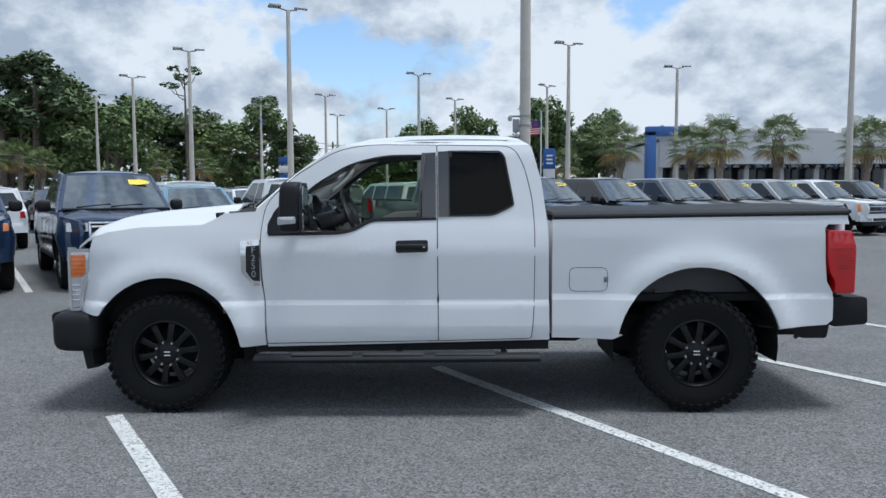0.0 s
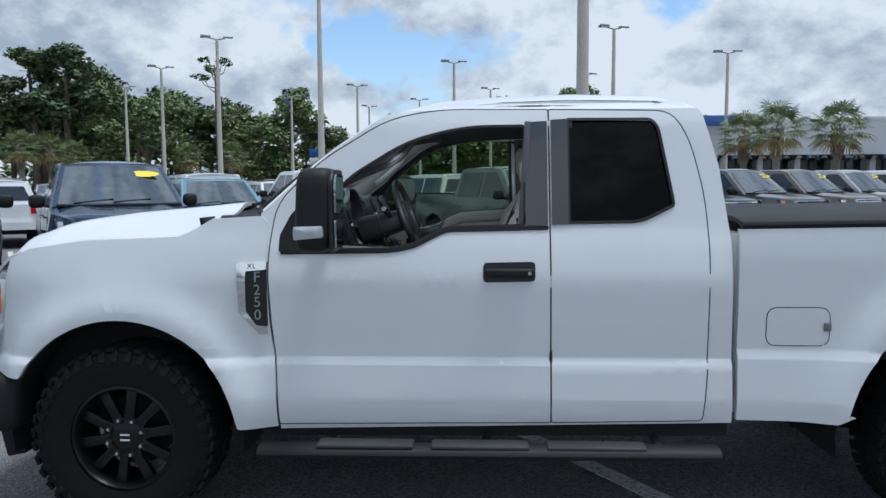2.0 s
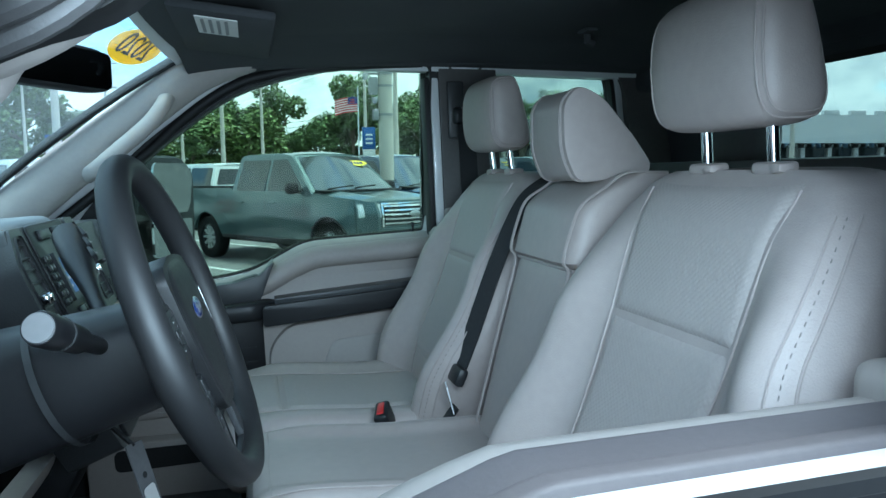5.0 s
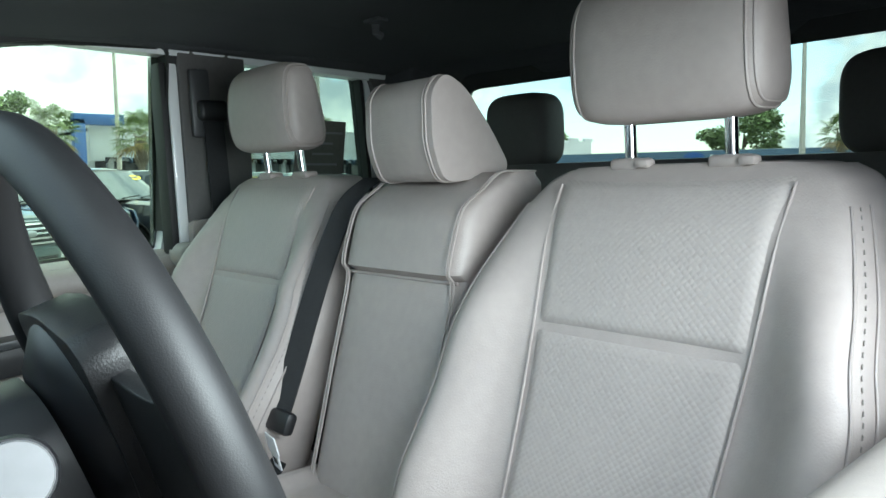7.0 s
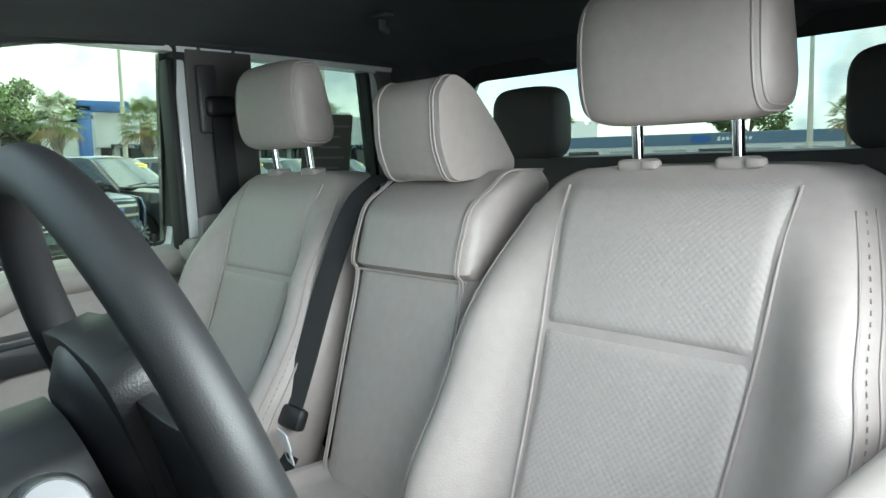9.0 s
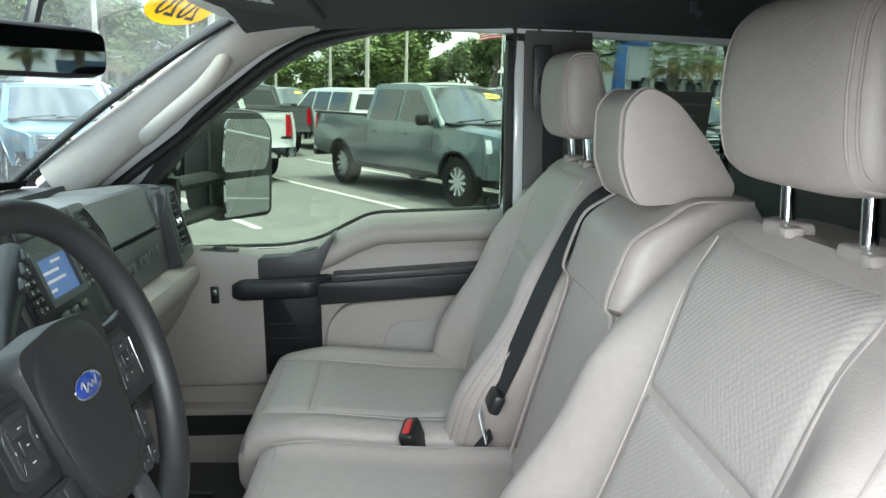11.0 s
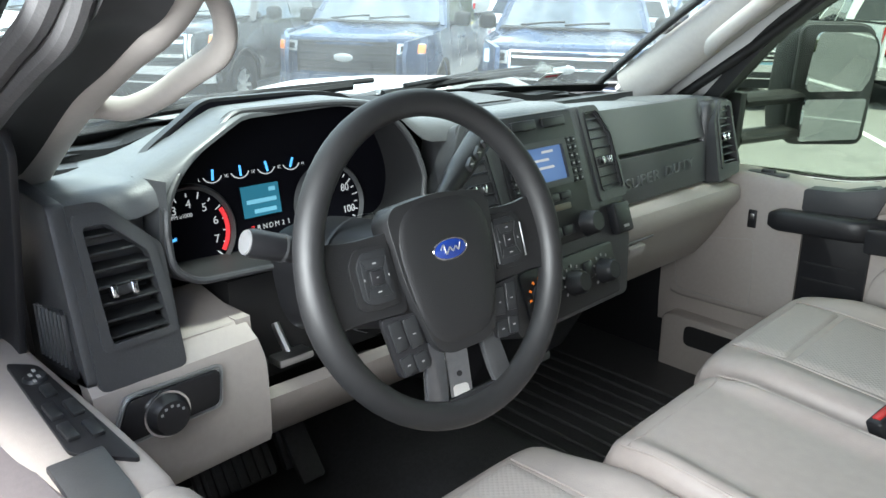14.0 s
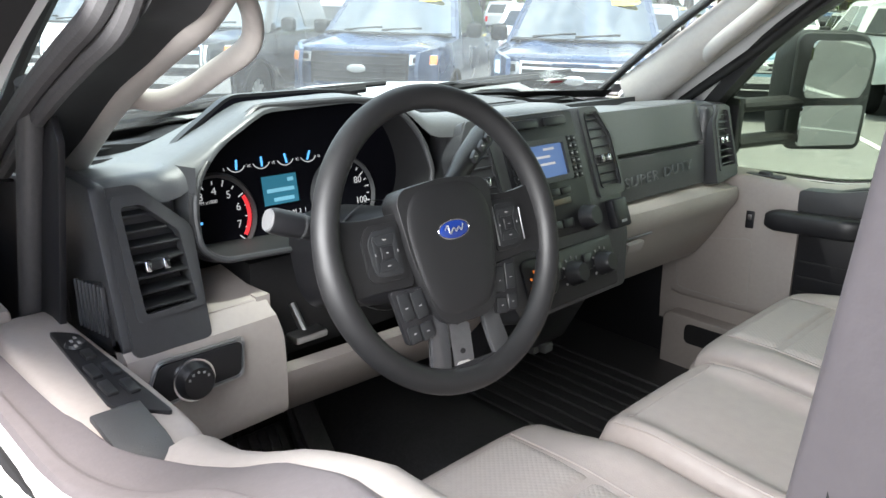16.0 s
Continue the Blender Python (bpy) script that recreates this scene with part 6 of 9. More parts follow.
def dash_top(u, v):
    y = lerp(0.235, 1.815, v)
    xe, ze = dash_edge(y)
    xf = 0.64 - 0.22 * (1 - ((y - YC) / 0.82) ** 2)
    t = u / 0.82
    if t <= 1:
        return (lerp(xf, xe - 0.03, t), y, lerp(1.458, ze, smooth01(0, 1.0, t)))
    k = (u - 0.82) / 0.18 * math.pi / 2
    lip = 0.03 - 0.023 * smooth01(0.345, 0.40, y) * smooth01(0.76, 0.70, y)
    return (xe - 0.03 + 0.03 * math.sin(k), y, ze - lip * (1 - math.cos(k)))


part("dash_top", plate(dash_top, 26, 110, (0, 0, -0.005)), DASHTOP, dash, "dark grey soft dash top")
part("top_tray", prism(rounded([(0.70, 0.86), (0.90, 0.88), (0.91, 1.11), (0.70, 1.15)], 0.03), 1.506, 1.522, "z", 0.004), PIANO, dash)
part("top_tray_mat", prism(rounded([(0.72, 0.88), (0.885, 0.90), (0.89, 1.09), (0.72, 1.125)], 0.02), 1.522, 1.5245, "z"), FLOORM, dash)
part("defrost_slot", tube(smooth_line([(0.60, 0.35, 1.474), (0.50, 0.65, 1.474), (0.46, 1.0, 1.474), (0.50, 1.35, 1.474), (0.60, 1.65, 1.472)], 6), 0.012, 8, squash=(1.6, 0.5)), PIANO, dash)
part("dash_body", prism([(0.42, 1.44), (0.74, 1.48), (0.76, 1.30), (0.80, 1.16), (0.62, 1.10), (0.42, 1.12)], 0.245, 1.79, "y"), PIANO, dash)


# instrument cluster
CLN = Vector((1, 0, 0.15)).normalized()


def on_cluster(y, z, lift=0.002):
    """A frame on the sloping face of the instruments."""
    return facing((0.925 - 0.15 * (z - 1.403) + lift * CLN.x, y, z + lift * CLN.z), CLN)


RIM = rounded([(0.348, 1.400), (0.374, 1.380), (0.60, 1.368), (0.726, 1.386), (0.748, 1.440), (0.735, 1.500), (0.690, 1.552), (0.615, 1.562), (0.462, 1.562), (0.378, 1.506), (0.349, 1.462)], [0.02, 0.02, 0.03, 0.03, 0.03, 0.03, 0.03, 0.03, 0.012, 0.03, 0.03], 5)
cl = part("instrument_panel", prism([(y, z) for y, z in inset(RIM, -0.012)], 0.885, 0.900, "x"), PIANO, dash, "black instrument cluster")
face = part("cluster_face", prism([(y, z) for y, z in inset(RIM, -0.008)], 0.9, 0.904, "x"), mat("cluster_black", (0.004, 0.004, 0.006), 0.35, spec=0.06, var=0.1), cl)
for v in face.data.vertices:
    v.co.x += 0.025 - 0.15 * (v.co.z - 1.403) - 0.004


def rim_x(z):
    return 1.000 - 0.27 * (z - 1.46) * (1 if z > 1.44 else 0.6)


def bez(u, v):
    """The hood's inner wall, from the face out to the rim."""
    y, z = RIM[int(round(u * len(RIM))) % len(RIM)]
    cy, cz = 0.548, 1.470
    k = lerp(0.985, 1.0, v) if v < 0.85 else lerp(1.0, 1.045, (v - 0.85) / 0.15)
    xr = rim_x(z)
    return (lerp(0.900, xr, min(v / 0.85, 1)) - 0.010 * max(0, (v - 0.85) / 0.15), cy + (y - cy) * k, cz + (z - cz) * k)


part("cluster_hood", grid(bez, len(RIM), 8, close_u=True), SEAL, dash, "black inner wall of the cluster hood")
part("hood_rim", tube([bez(i / len(RIM), 0.9) for i in range(len(RIM))], 0.0045, 8, closed=True), DASH, dash, "dark grey rim of the cluster")
part("hood_flank", grid(lambda u, v: (lerp(0.992, 1.004, v) - 0.06 * u, lerp(0.349, 0.336, u), lerp(1.385, 1.500, v)), 4, 6), DASHTOP, dash)


def dial(y, z, r, marks, a0, a1, nums, red=None):
    f = on_cluster(y, z)
    d = part("gauge", moved(lathe([(r, 0.0), (r + 0.004, 0.006), (r + 0.008, 0.0)], 40), f), TRIMG, cl, "round gauge")
    for i in range(marks):
        a = radians(lerp(a0, a1, i / (marks - 1)))
        long = i % 2 == 0
        part("tick", moved(box((0.009 if long else 0.005, 0.0016, 0.0006), (r * 0.88, 0, 0)), f @ Matrix.Rotation(a, 4, "Z")), WHITEG, d)
    for n, a in nums:
        a = radians(a)
        text(n, 0.015, f @ Matrix.Translation((r * 0.66 * math.cos(a), r * 0.66 * math.sin(a), 0)), WHITEG, d, "numeral", 0.0002)
    if red:
        b0, b1 = red
        part("red_zone", moved(tube([(r * 0.92 * math.cos(radians(lerp(b0, b1, k / 10))), r * 0.92 * math.sin(radians(lerp(b0, b1, k / 10))), 0.0) for k in range(11)], 0.0032, 6), f), REDGLOW, d)
    return d, f


tach, tf = dial(0.412, 1.413, 0.054, 15, 225, -45, [("1", 190), ("2", 155), ("3", 122), ("4", 88), ("5", 52), ("6", 15), ("7", -25)], (28, -38))
part("needle", moved(box((0.022, 0.0035, 0.001), (-0.034, -0.006, 0.003), 0, 1, pose(0, 0, 0, 0, 0, 12)), tf), NEEDLE, tach)
text("RPM x1000", 0.007, tf @ Matrix.Translation((-0.012, 0.022, 0)), WHITEG, tach, "lettering", 0.0002)
speedo, sf = dial(0.628, 1.412, 0.054, 21, 225, -45, [("20", 190), ("40", 135), ("60", 82), ("80", 32), ("100", -22)])
disp = part("trip_display", moved(box((0.058, 0.042, 0.001)), on_cluster(0.517, 1.4365)), LCDBLUE, cl, "blue trip display")
for k, (w, dx) in enumerate(((0.010, 0.018), (0.046, 0.0), (0.034, 0.004))):
    part("display_bar", moved(box((w, 0.0055, 0.0006), (dx, 0.013 - 0.0135 * k, 0.001)), on_cluster(0.517, 1.4365)), LCDTEXT, disp)
for k, ch in enumerate("PRNDM21"):
    text(ch, 0.0095, on_cluster(0.498 + 0.0095 * k, 1.4005), REDGLOW if k == 0 else WHITEG, cl, "gear_letter", 0.0002)
for k in range(4):
    f = on_cluster(0.452 + 0.040 * k, 1.4815)
    g = part("small_gauge", moved(tube([(0.014 * math.cos(radians(a)), 0.012 * math.sin(radians(a)), 0) for a in range(200, 341, 14)], 0.0008, 5), f), WHITEG, cl, "small gauge")
    part("needle", moved(box((0.0030, 0.014, 0.001), (0, -0.002, 0.001), 0, 1, pose(0, 0, 0, 0, 0, (-8, 0, 10, -25)[k])), f), NEEDLE, g)
    for ch, dx in ((("L", "H"), ("C", "H"), ("E", "F"), ("C", "H"))[k][i:i + 1] + ((-0.019, 0.019)[i],) for i in (0, 1)):
        text(ch, 0.006, f @ Matrix.Translation((dx, -0.006, 0)), WHITEG, g, "gauge_letter", 0.0002)


# air vents: a frame, slats and a chrome tab
def vent(name, frame_pts, bezel_pts, open_pts, m, depth, slats, tab, parent=dash):
    """Drawn in local x (right) and y (up), facing local z: a dark housing, a satin bezel, curved slats and a tab."""
    v = part(name, moved(_ring(frame_pts, inset(bezel_pts, 0.001), depth), m), DASH, parent, "dark grey air vent")
    part("vent_bezel", moved(_ring(bezel_pts, open_pts, 0.016), m @ Matrix.Translation((0, 0, 0.003))), TRIMG, v, "grey satin bezel")
    part("vent_box", moved(_tray(open_pts, 0.035), m), SEAL, v)
    xs = [p[0] for p in open_pts]
    ys = [p[1] for p in open_pts]
    for k in range(slats):
        y = lerp(min(ys) + 0.010, max(ys) - 0.008, k / (slats - 1))
        x0 = min(_cross(open_pts, y))
        x1 = max(_cross(open_pts, y))
        part("slat", moved(box((x1 - x0 + 0.002, 0.0035, 0.024), ((x0 + x1) / 2, y, -0.012), 0.0012, 1, pose(0, 0, 0, 22)), m), BUTTON, v)
    part("vent_tab", moved(join(box((0.008, 0.015, 0.016), (tab[0] - 0.011, tab[1], 0.001), 0.003, 2), box((0.008, 0.015, 0.016), (tab[0] + 0.011, tab[1], 0.001), 0.003, 2)), m), CHROME, v, "chrome tab")
    part("tab_centre", moved(box((0.018, 0.012, 0.012), (tab[0], tab[1], -0.001), 0.003, 2), m), BUTTON, v)
    return v


def _cross(pts, y):
    res = []
    for (ax, ay), (bx, by) in zip(pts, pts[1:] + pts[:1]):
        if (ay - y) * (by - y) <= 0 and ay != by:
            res.append(ax + (bx - ax) * (y - ay) / (by - ay))
    return res or [0, 0]


def _ring(outer, hole, depth):
    bm = sheet(outer, [hole], lambda a, b: 0, depth, 1.0)
    for v in bm.verts:
        v.co = Vector((v.co.x, v.co.z, -v.co.y))
    bmesh.ops.recalc_face_normals(bm, faces=bm.faces)
    sharp = [e for e in bm.edges if len(e.link_faces) == 2 and e.calc_face_angle(0) > 1.0]
    bmesh.ops.bevel(bm, geom=sharp, offset=0.003, segments=2, affect="EDGES", clamp_overlap=True)
    return bm


def _tray(pts, depth):
    return moved(prism(inset(pts, -0.002), -depth - 0.004, -depth, "z"), Matrix.Identity(4))


vent("left_vent", rounded([(-0.050, -0.100), (0.048, -0.100), (0.052, 0.042), (-0.006, 0.101), (-0.050, 0.101)], 0.010),
     rounded([(-0.038, -0.060), (0.047, -0.058), (0.043, 0.044), (-0.002, 0.090), (-0.040, 0.090)], 0.008),
     rounded([(-0.027, -0.052), (0.038, -0.050), (0.033, 0.038), (-0.005, 0.076), (-0.030, 0.076)], 0.005),
     facing((1.010, 0.288, 1.390), (1, 0, 0.27)), 0.10, 7, (-0.003, 0.003))
part("vent_pod", box((0.12, 0.096, 0.19), (0.915, 0.288, 1.386), 0.015, 3), DASH, dash)
# end cap grille facing the door
cap = part("end_cap", prism(rounded([(0.86, 1.500), (0.985, 1.490), (1.030, 1.300), (0.86, 1.270)], 0.008), 0.228, 0.246, "y", 0.004), DASH, dash)
part("cap_recess", prism(rounded([(0.905, 1.300), (1.010, 1.305), (0.990, 1.380), (0.898, 1.362)], 0.006), 0.224, 0.229, "y"), PIANO, cap)
for k in range(8):
    part("cap_slat", box((0.004, 0.006, 0.062), (0.912 + 0.0125 * k, 0.224, 1.336 + 0.0015 * k), 0.001), DASH, cap)

# centre stack
SN = Vector((1, 0, 0.36)).normalized()
SF = facing((1.052, 0.982, 1.405), SN)       # local x right, y up the slope


stack = part("centre_panel", moved(prism(rounded([(-0.150, -0.225), (0.150, -0.225), (0.200, -0.130), (0.215, 0.030), (0.180, 0.120), (-0.180, 0.120), (-0.210, 0.03), (-0.190, -0.12)], 0.012), -0.08, 0.0, "z", 0.004), SF), DASH, dash, "dark grey centre panel")
part("stack_panel", moved(prism(rounded([(-0.100, -0.105), (0.100, -0.105), (0.103, 0.118), (-0.103, 0.118)], 0.010), 0.0, 0.004, "z", 0.002), SF), PIANO, stack, "black radio panel")
for x in (-0.035, 0.045):
    part("stack_button", moved(box((0.062, 0.016, 0.006), (x, 0.100, 0.006), 0.002), SF), BUTTON, stack)
rad = part("radio_surround", moved(_ring(rounded([(-0.060, -0.008), (0.060, -0.008), (0.060, 0.070), (-0.060, 0.070)], 0.006), rounded([(-0.048, 0.002), (0.048, 0.002), (0.048, 0.060), (-0.048, 0.060)], 0.004), 0.012), SF @ Matrix.Translation((0, 0, 0.012))), TRIMG, stack)
scr = part("radio_display", moved(box((0.098, 0.060, 0.002), (0, 0.031, 0.0055)), SF), RADIOLCD, stack, "lit blue radio display")
for k, (w, dx) in enumerate(((0.03, 0.01), (0.05, -0.015), (0.06, -0.01), (0.02, -0.03))):
    part("display_bar", moved(box((w, 0.0042, 0.0005), (dx, 0.052 - 0.013 * k, 0.007)), SF), WHITEG, scr)
for s in (-1, 1):
    for k in range(6):
        for j in (0, 1):
            part("preset_button", moved(box((0.013, 0.011, 0.005), (s * (0.072 + 0.0155 * j), 0.064 - 0.0135 * k, 0.006), 0.002), SF), BUTTON, stack)
            part("button_mark", moved(box((0.004, 0.003, 0.0006), (s * (0.072 + 0.0155 * j), 0.064 - 0.0135 * k, 0.0089)), SF), GREYINK, stack)
for k in range(3):
    part("media_button", moved(box((0.028, 0.013, 0.005), (-0.032 + 0.032 * k, -0.026, 0.006), 0.002), SF), BUTTON, stack)
part("lit_strip", moved(box((0.060, 0.011, 0.004), (0.01, -0.044, 0.006), 0.002), SF), mat("smoked_strip", (0.12, 0.10, 0.07), 0.4), stack)
for k, x in enumerate((-0.075, 0.075)):
    part("radio_knob", moved(lathe([(0, 0.026), (0.016, 0.026), (0.020, 0.021), (0.022, 0.004), (0.024, 0.0)], 28), SF @ Matrix.Translation((x, -0.083, 0.003))), PIANO, stack, "black radio knob")
for k in range(2):
    part("tune_button", moved(box((0.030, 0.016, 0.006), (-0.016 + 0.034 * k, -0.080 - 0.004, 0.006), 0.002), SF), BUTTON, stack)
# climate panel lower down
part("climate_panel", moved(prism(rounded([(-0.125, -0.218), (0.125, -0.218), (0.130, -0.125), (-0.130, -0.125)], 0.012), 0.0, 0.006, "z", 0.003), SF), PIANO, stack)
for x, lit in ((-0.088, True), (0.0, False), (0.088, False)):
    kn = part("climate_knob", moved(lathe([(0, 0.024), (0.015, 0.024), (0.019, 0.019), (0.021, 0.004), (0.023, 0.0)], 28), SF @ Matrix.Translation((x, -0.172, 0.006))), PIANO, stack, "black climate knob")
    for k in range(9):
        a = radians(-30 + 30 * k)
        part("dial_mark", moved(box((0.005, 0.0035, 0.001), (0.029, 0, 0)), SF @ Matrix.Translation((x, -0.172, 0.0068)) @ Matrix.Rotation(a, 4, "Z")), ORANGEG if lit else GREYINK, kn)
for x in (-0.044, 0.044):
    part("climate_button", moved(box((0.024, 0.03, 0.005), (x, -0.16, 0.008), 0.003), SF), BUTTON, stack)
VENTL = rounded([(-0.050, -0.085), (0.040, -0.085), (0.034, 0.088), (-0.014, 0.088), (-0.050, 0.036)], 0.008)
OPENL = rounded([(-0.036, -0.066), (0.028, -0.066), (0.018, 0.074), (-0.006, 0.074), (-0.034, 0.040)], 0.006)
VENTR = rounded([(-0.034, -0.085), (0.052, -0.085), (0.052, 0.030), (0.016, 0.088), (-0.040, 0.088)], 0.008)
OPENR = rounded([(-0.022, -0.066), (0.038, -0.066), (0.036, 0.030), (0.010, 0.074), (-0.026, 0.074)], 0.006)
vent("stack_vent", VENTL, inset(OPENL, -0.006), OPENL, SF @ Matrix.Translation((-0.160, 0.030, 0.004)), 0.04, 8, (-0.012, -0.014))
vent("stack_vent", VENTR, inset(OPENR, -0.006), OPENR, SF @ Matrix.Translation((0.166, 0.030, 0.004)), 0.04, 8, (0.004, -0.014))
part("stack_flank", grid(lambda u, v: SF @ Vector((lerp(0.212, 0.222, u), lerp(-0.12, 0.030, v), lerp(-0.004, -0.08, u))), 3, 6), DASH, dash)
br = part("brake_controller", moved(box((0.050, 0.056, 0.02), (0.170, -0.092, 0.008), 0.005, 2), SF), PIANO, stack, "black trailer brake control")
part("controller_mark", moved(box((0.016, 0.005, 0.001), (0.170, -0.108, 0.0185)), SF), GREYINK, br)
part("stack_foot", prism([(0.88, 1.24), (1.085, 1.205), (1.00, 1.05), (0.82, 1.02)], 0.845, 1.125, "y", 0.01), PIANO, dash)

# passenger side: airbag lid, raised-letter band, shelf and glove box
def wall_pt(z0, z1, x0, x1):
    """A strip of the passenger's side: heights and depths at its lower and upper edge."""
    def f(u, v):
        y = lerp(1.185, 1.690, u)
        return (lerp(x0, x1, v) - 0.012 * u, y, lerp(z0, z1, v) - 0.022 * (y - 1.26))
    return f


part("airbag_lid", plate(wall_pt(1.404, 1.492, 0.990, 0.962), 20, 8, (-0.02, 0, 0)), DASH, dash)
part("lid_gap", plate(wall_pt(1.392, 1.406, 0.976, 0.976), 8, 1, (-0.02, 0, 0)), SEAL, dash)
band = part("letter_band", plate(wall_pt(1.300, 1.393, 1.004, 0.994), 20, 8, (-0.03, 0, 0)), TRIMG, dash, "grey satin band with raised letters")
for word, dx in (("SUPER", -0.072), ("DUTY", 0.092)):
    text(word, 0.036, facing((0.9945, 1.455, 1.341), (1, 0.024, 0.11), (0, -0.022, 1)) @ Matrix.Translation((dx, 0, 0.0035)) @ Matrix.Diagonal((1.32, 0.9, 1, 1)), DASHTOP, band, "raised_lettering", 0.0015, space=1.12)
part("shelf", plate(lambda u, v: (lerp(0.975, 1.036, u) - 0.008 * v, lerp(1.160, 1.790, v), lerp(1.300, 1.284, u) - 0.016 * v), 8, 20, (0, 0, -0.02)), BEIGE, dash)
gb = part("glove_box", plate(lambda u, v: (1.036 - 0.008 * v + 0.010 * math.sin(math.pi * min(u * 3, 1)) - 0.10 * u ** 1.6, lerp(1.140, 1.800, v), lerp(1.284, 1.085, u) - 0.016 * v), 16, 20, (-0.03, 0, 0)), BEIGE, dash, "light grey glove box lid")
part("glove_under", plate(lambda u, v: (lerp(0.935, 0.72, u), lerp(1.145, 1.790, v), lerp(1.090, 1.030, u) - 0.016 * v), 6, 8, (0, 0, 0.02)), BEIGE, dash)
part("glove_latch", box((0.014, 0.062, 0.026), (1.040, 1.300, 1.212), 0.005, 2, pose(0, 0, 0, 0, 15)), PILLAR, gb)
part("glove_seam", tube([(1.048, 1.19, 1.238), (1.046, 1.36, 1.234)], 0.002, 6), LINER, gb)
part("glove_seam", tube([(1.028, 1.16, 1.176), (1.030, 1.28, 1.180)], 0.002, 6), LINER, gb)
vent("right_vent", rounded([(-0.058, -0.100), (0.056, -0.088), (0.040, 0.088), (-0.030, 0.096), (-0.058, 0.050)], 0.010),
     rounded([(-0.042, -0.070), (0.055, -0.070), (0.030, 0.088), (-0.022, 0.090), (-0.046, 0.052)], 0.008),
     rounded([(-0.032, -0.058), (0.043, -0.060), (0.022, 0.078), (-0.018, 0.078), (-0.034, 0.045)], 0.006),
     facing((1.003, 1.758, 1.385), (1, 0.0, 0.20)), 0.10, 8, (-0.012, 0.006))
part("vent_pod", box((0.12, 0.12, 0.185), (0.925, 1.752, 1.385), 0.02, 3), DASH, dash)

# driver's lower panel with the light switch, column cut-out
lp = part("knee_panel", plate(lambda u, v: (1.034 + 0.006 * math.sin(math.pi * u) - 0.06 * smooth01(0.80, 1.0, u) - 0.020 * smooth01(0.12, 0.0, u), lerp(0.228, 0.436, v) - 0.012 * v * smooth01(0.3, 0.0, u), lerp(1.314, 1.112, u) + 0.006 * v), 18, 12, (-0.03, 0, 0)), BEIGE, dash, "light grey knee panel")
part("knee_panel_low", plate(lambda u, v: (1.036 - 0.11 * u ** 1.5, lerp(0.434, 0.86, v), lerp(1.210, 1.088, u) - 0.012 * v), 8, 10, (-0.03, 0, 0)), BEIGE, dash)
part("knee_top", plate(lambda u, v: (lerp(0.90, 1.016, u), lerp(0.330, 0.424, v), lerp(1.338, 1.318, u)), 6, 6, (0, 0, -0.02)), BEIGE, dash)
part("knee_flank", plate(lambda u, v: (lerp(0.90, 1.018, u), 0.430, lerp(1.20, 1.322, v)), 6, 6, (0, -0.02, 0)), BEIGE, dash)
sw = part("light_switch", moved(prism(rounded([(-0.062, -0.022), (0.062, -0.016), (0.068, 0.026), (-0.040, 0.026)], 0.008), 0.0, 0.008, "z", 0.003), facing((1.043, 0.300, 1.2555), (1, 0, 0.05))), PIANO, lp, "black headlamp switch panel")
part("switch_frame", moved(_ring(rounded([(-0.068, -0.028), (0.068, -0.022), (0.074, 0.032), (-0.044, 0.032)], 0.010), rounded([(-0.062, -0.022), (0.062, -0.016), (0.068, 0.026), (-0.040, 0.026)], 0.008), 0.008), facing((1.050, 0.300, 1.2555), (1, 0, 0.05))), SILVERT, sw)
kn = part("light_knob", lathe([(0, 0.018), (0.019, 0.018), (0.022, 0.014), (0.024, 0.006), (0.027, 0.0)], 32, facing((1.050, 0.298, 1.2535), (1, 0, 0.05))), PIANO, sw, "round headlamp knob")
part("knob_ring", lathe([(0.024, 0.004), (0.027, 0.004), (0.0275, 0.0), (0.024, 0.0)], 32, facing((1.051, 0.298, 1.2535), (1, 0, 0.05))), CHROME, sw)
for k in range(5):
    a = radians(150 - 30 * k)
    part("knob_mark", moved(box((0.003, 0.003, 0.0006), (0.014 * math.cos(a), 0.014 * math.sin(a), 0.0185)), facing((1.050, 0.298, 1.2535), (1, 0, 0.05))), GREYINK, sw)
part("column_bay", prism([(0.80, 1.36), (0.965, 1.35), (0.965, 1.20), (0.82, 1.18)], 0.433, 0.86, "y"), SEAL, dash)
part("park_release", join(box((0.03, 0.055, 0.012), (1.000, 0.497, 1.238), 0.004), tube([(0.995, 0.497, 1.238), (0.965, 0.497, 1.275)], 0.006, 8)), STEEL, dash, "steel brake release lever")

# ---- steering wheel ----
WC = facing((1.2548, 0.5335, 1.4269), (1, -0.047, 0.322)) @ Matrix.Scale(0.885, 4)
WF = WC @ Matrix.Diagonal((1, 1, 0.6, 1))
wheel = thing("steering_wheel", "black four-spoke steering wheel with control buttons", "steering wheel")
part("rim", moved(tube([(0.1890 * math.cos(a), 0.1895 * math.sin(a), 0) for a in np.linspace(0, 2 * math.pi, 72, endpoint=False)], [0.0168 + 0.0016 * math.exp(-(((math.degrees(a) % 180) - 12) / 14) ** 2) for a in np.linspace(0, 2 * math.pi, 72, endpoint=False)], 18, closed=True, squash=(1.0, 1.06)), WC), WHEELM, wheel, "black urethane rim")
padp = rounded([(-0.082, 0.058), (-0.070, 0.072), (0.0, 0.080), (0.070, 0.072), (0.082, 0.058), (0.074, -0.02), (0.050, -0.100), (0.030, -0.112), (-0.030, -0.112), (-0.050, -0.100), (-0.074, -0.02)], 0.02)
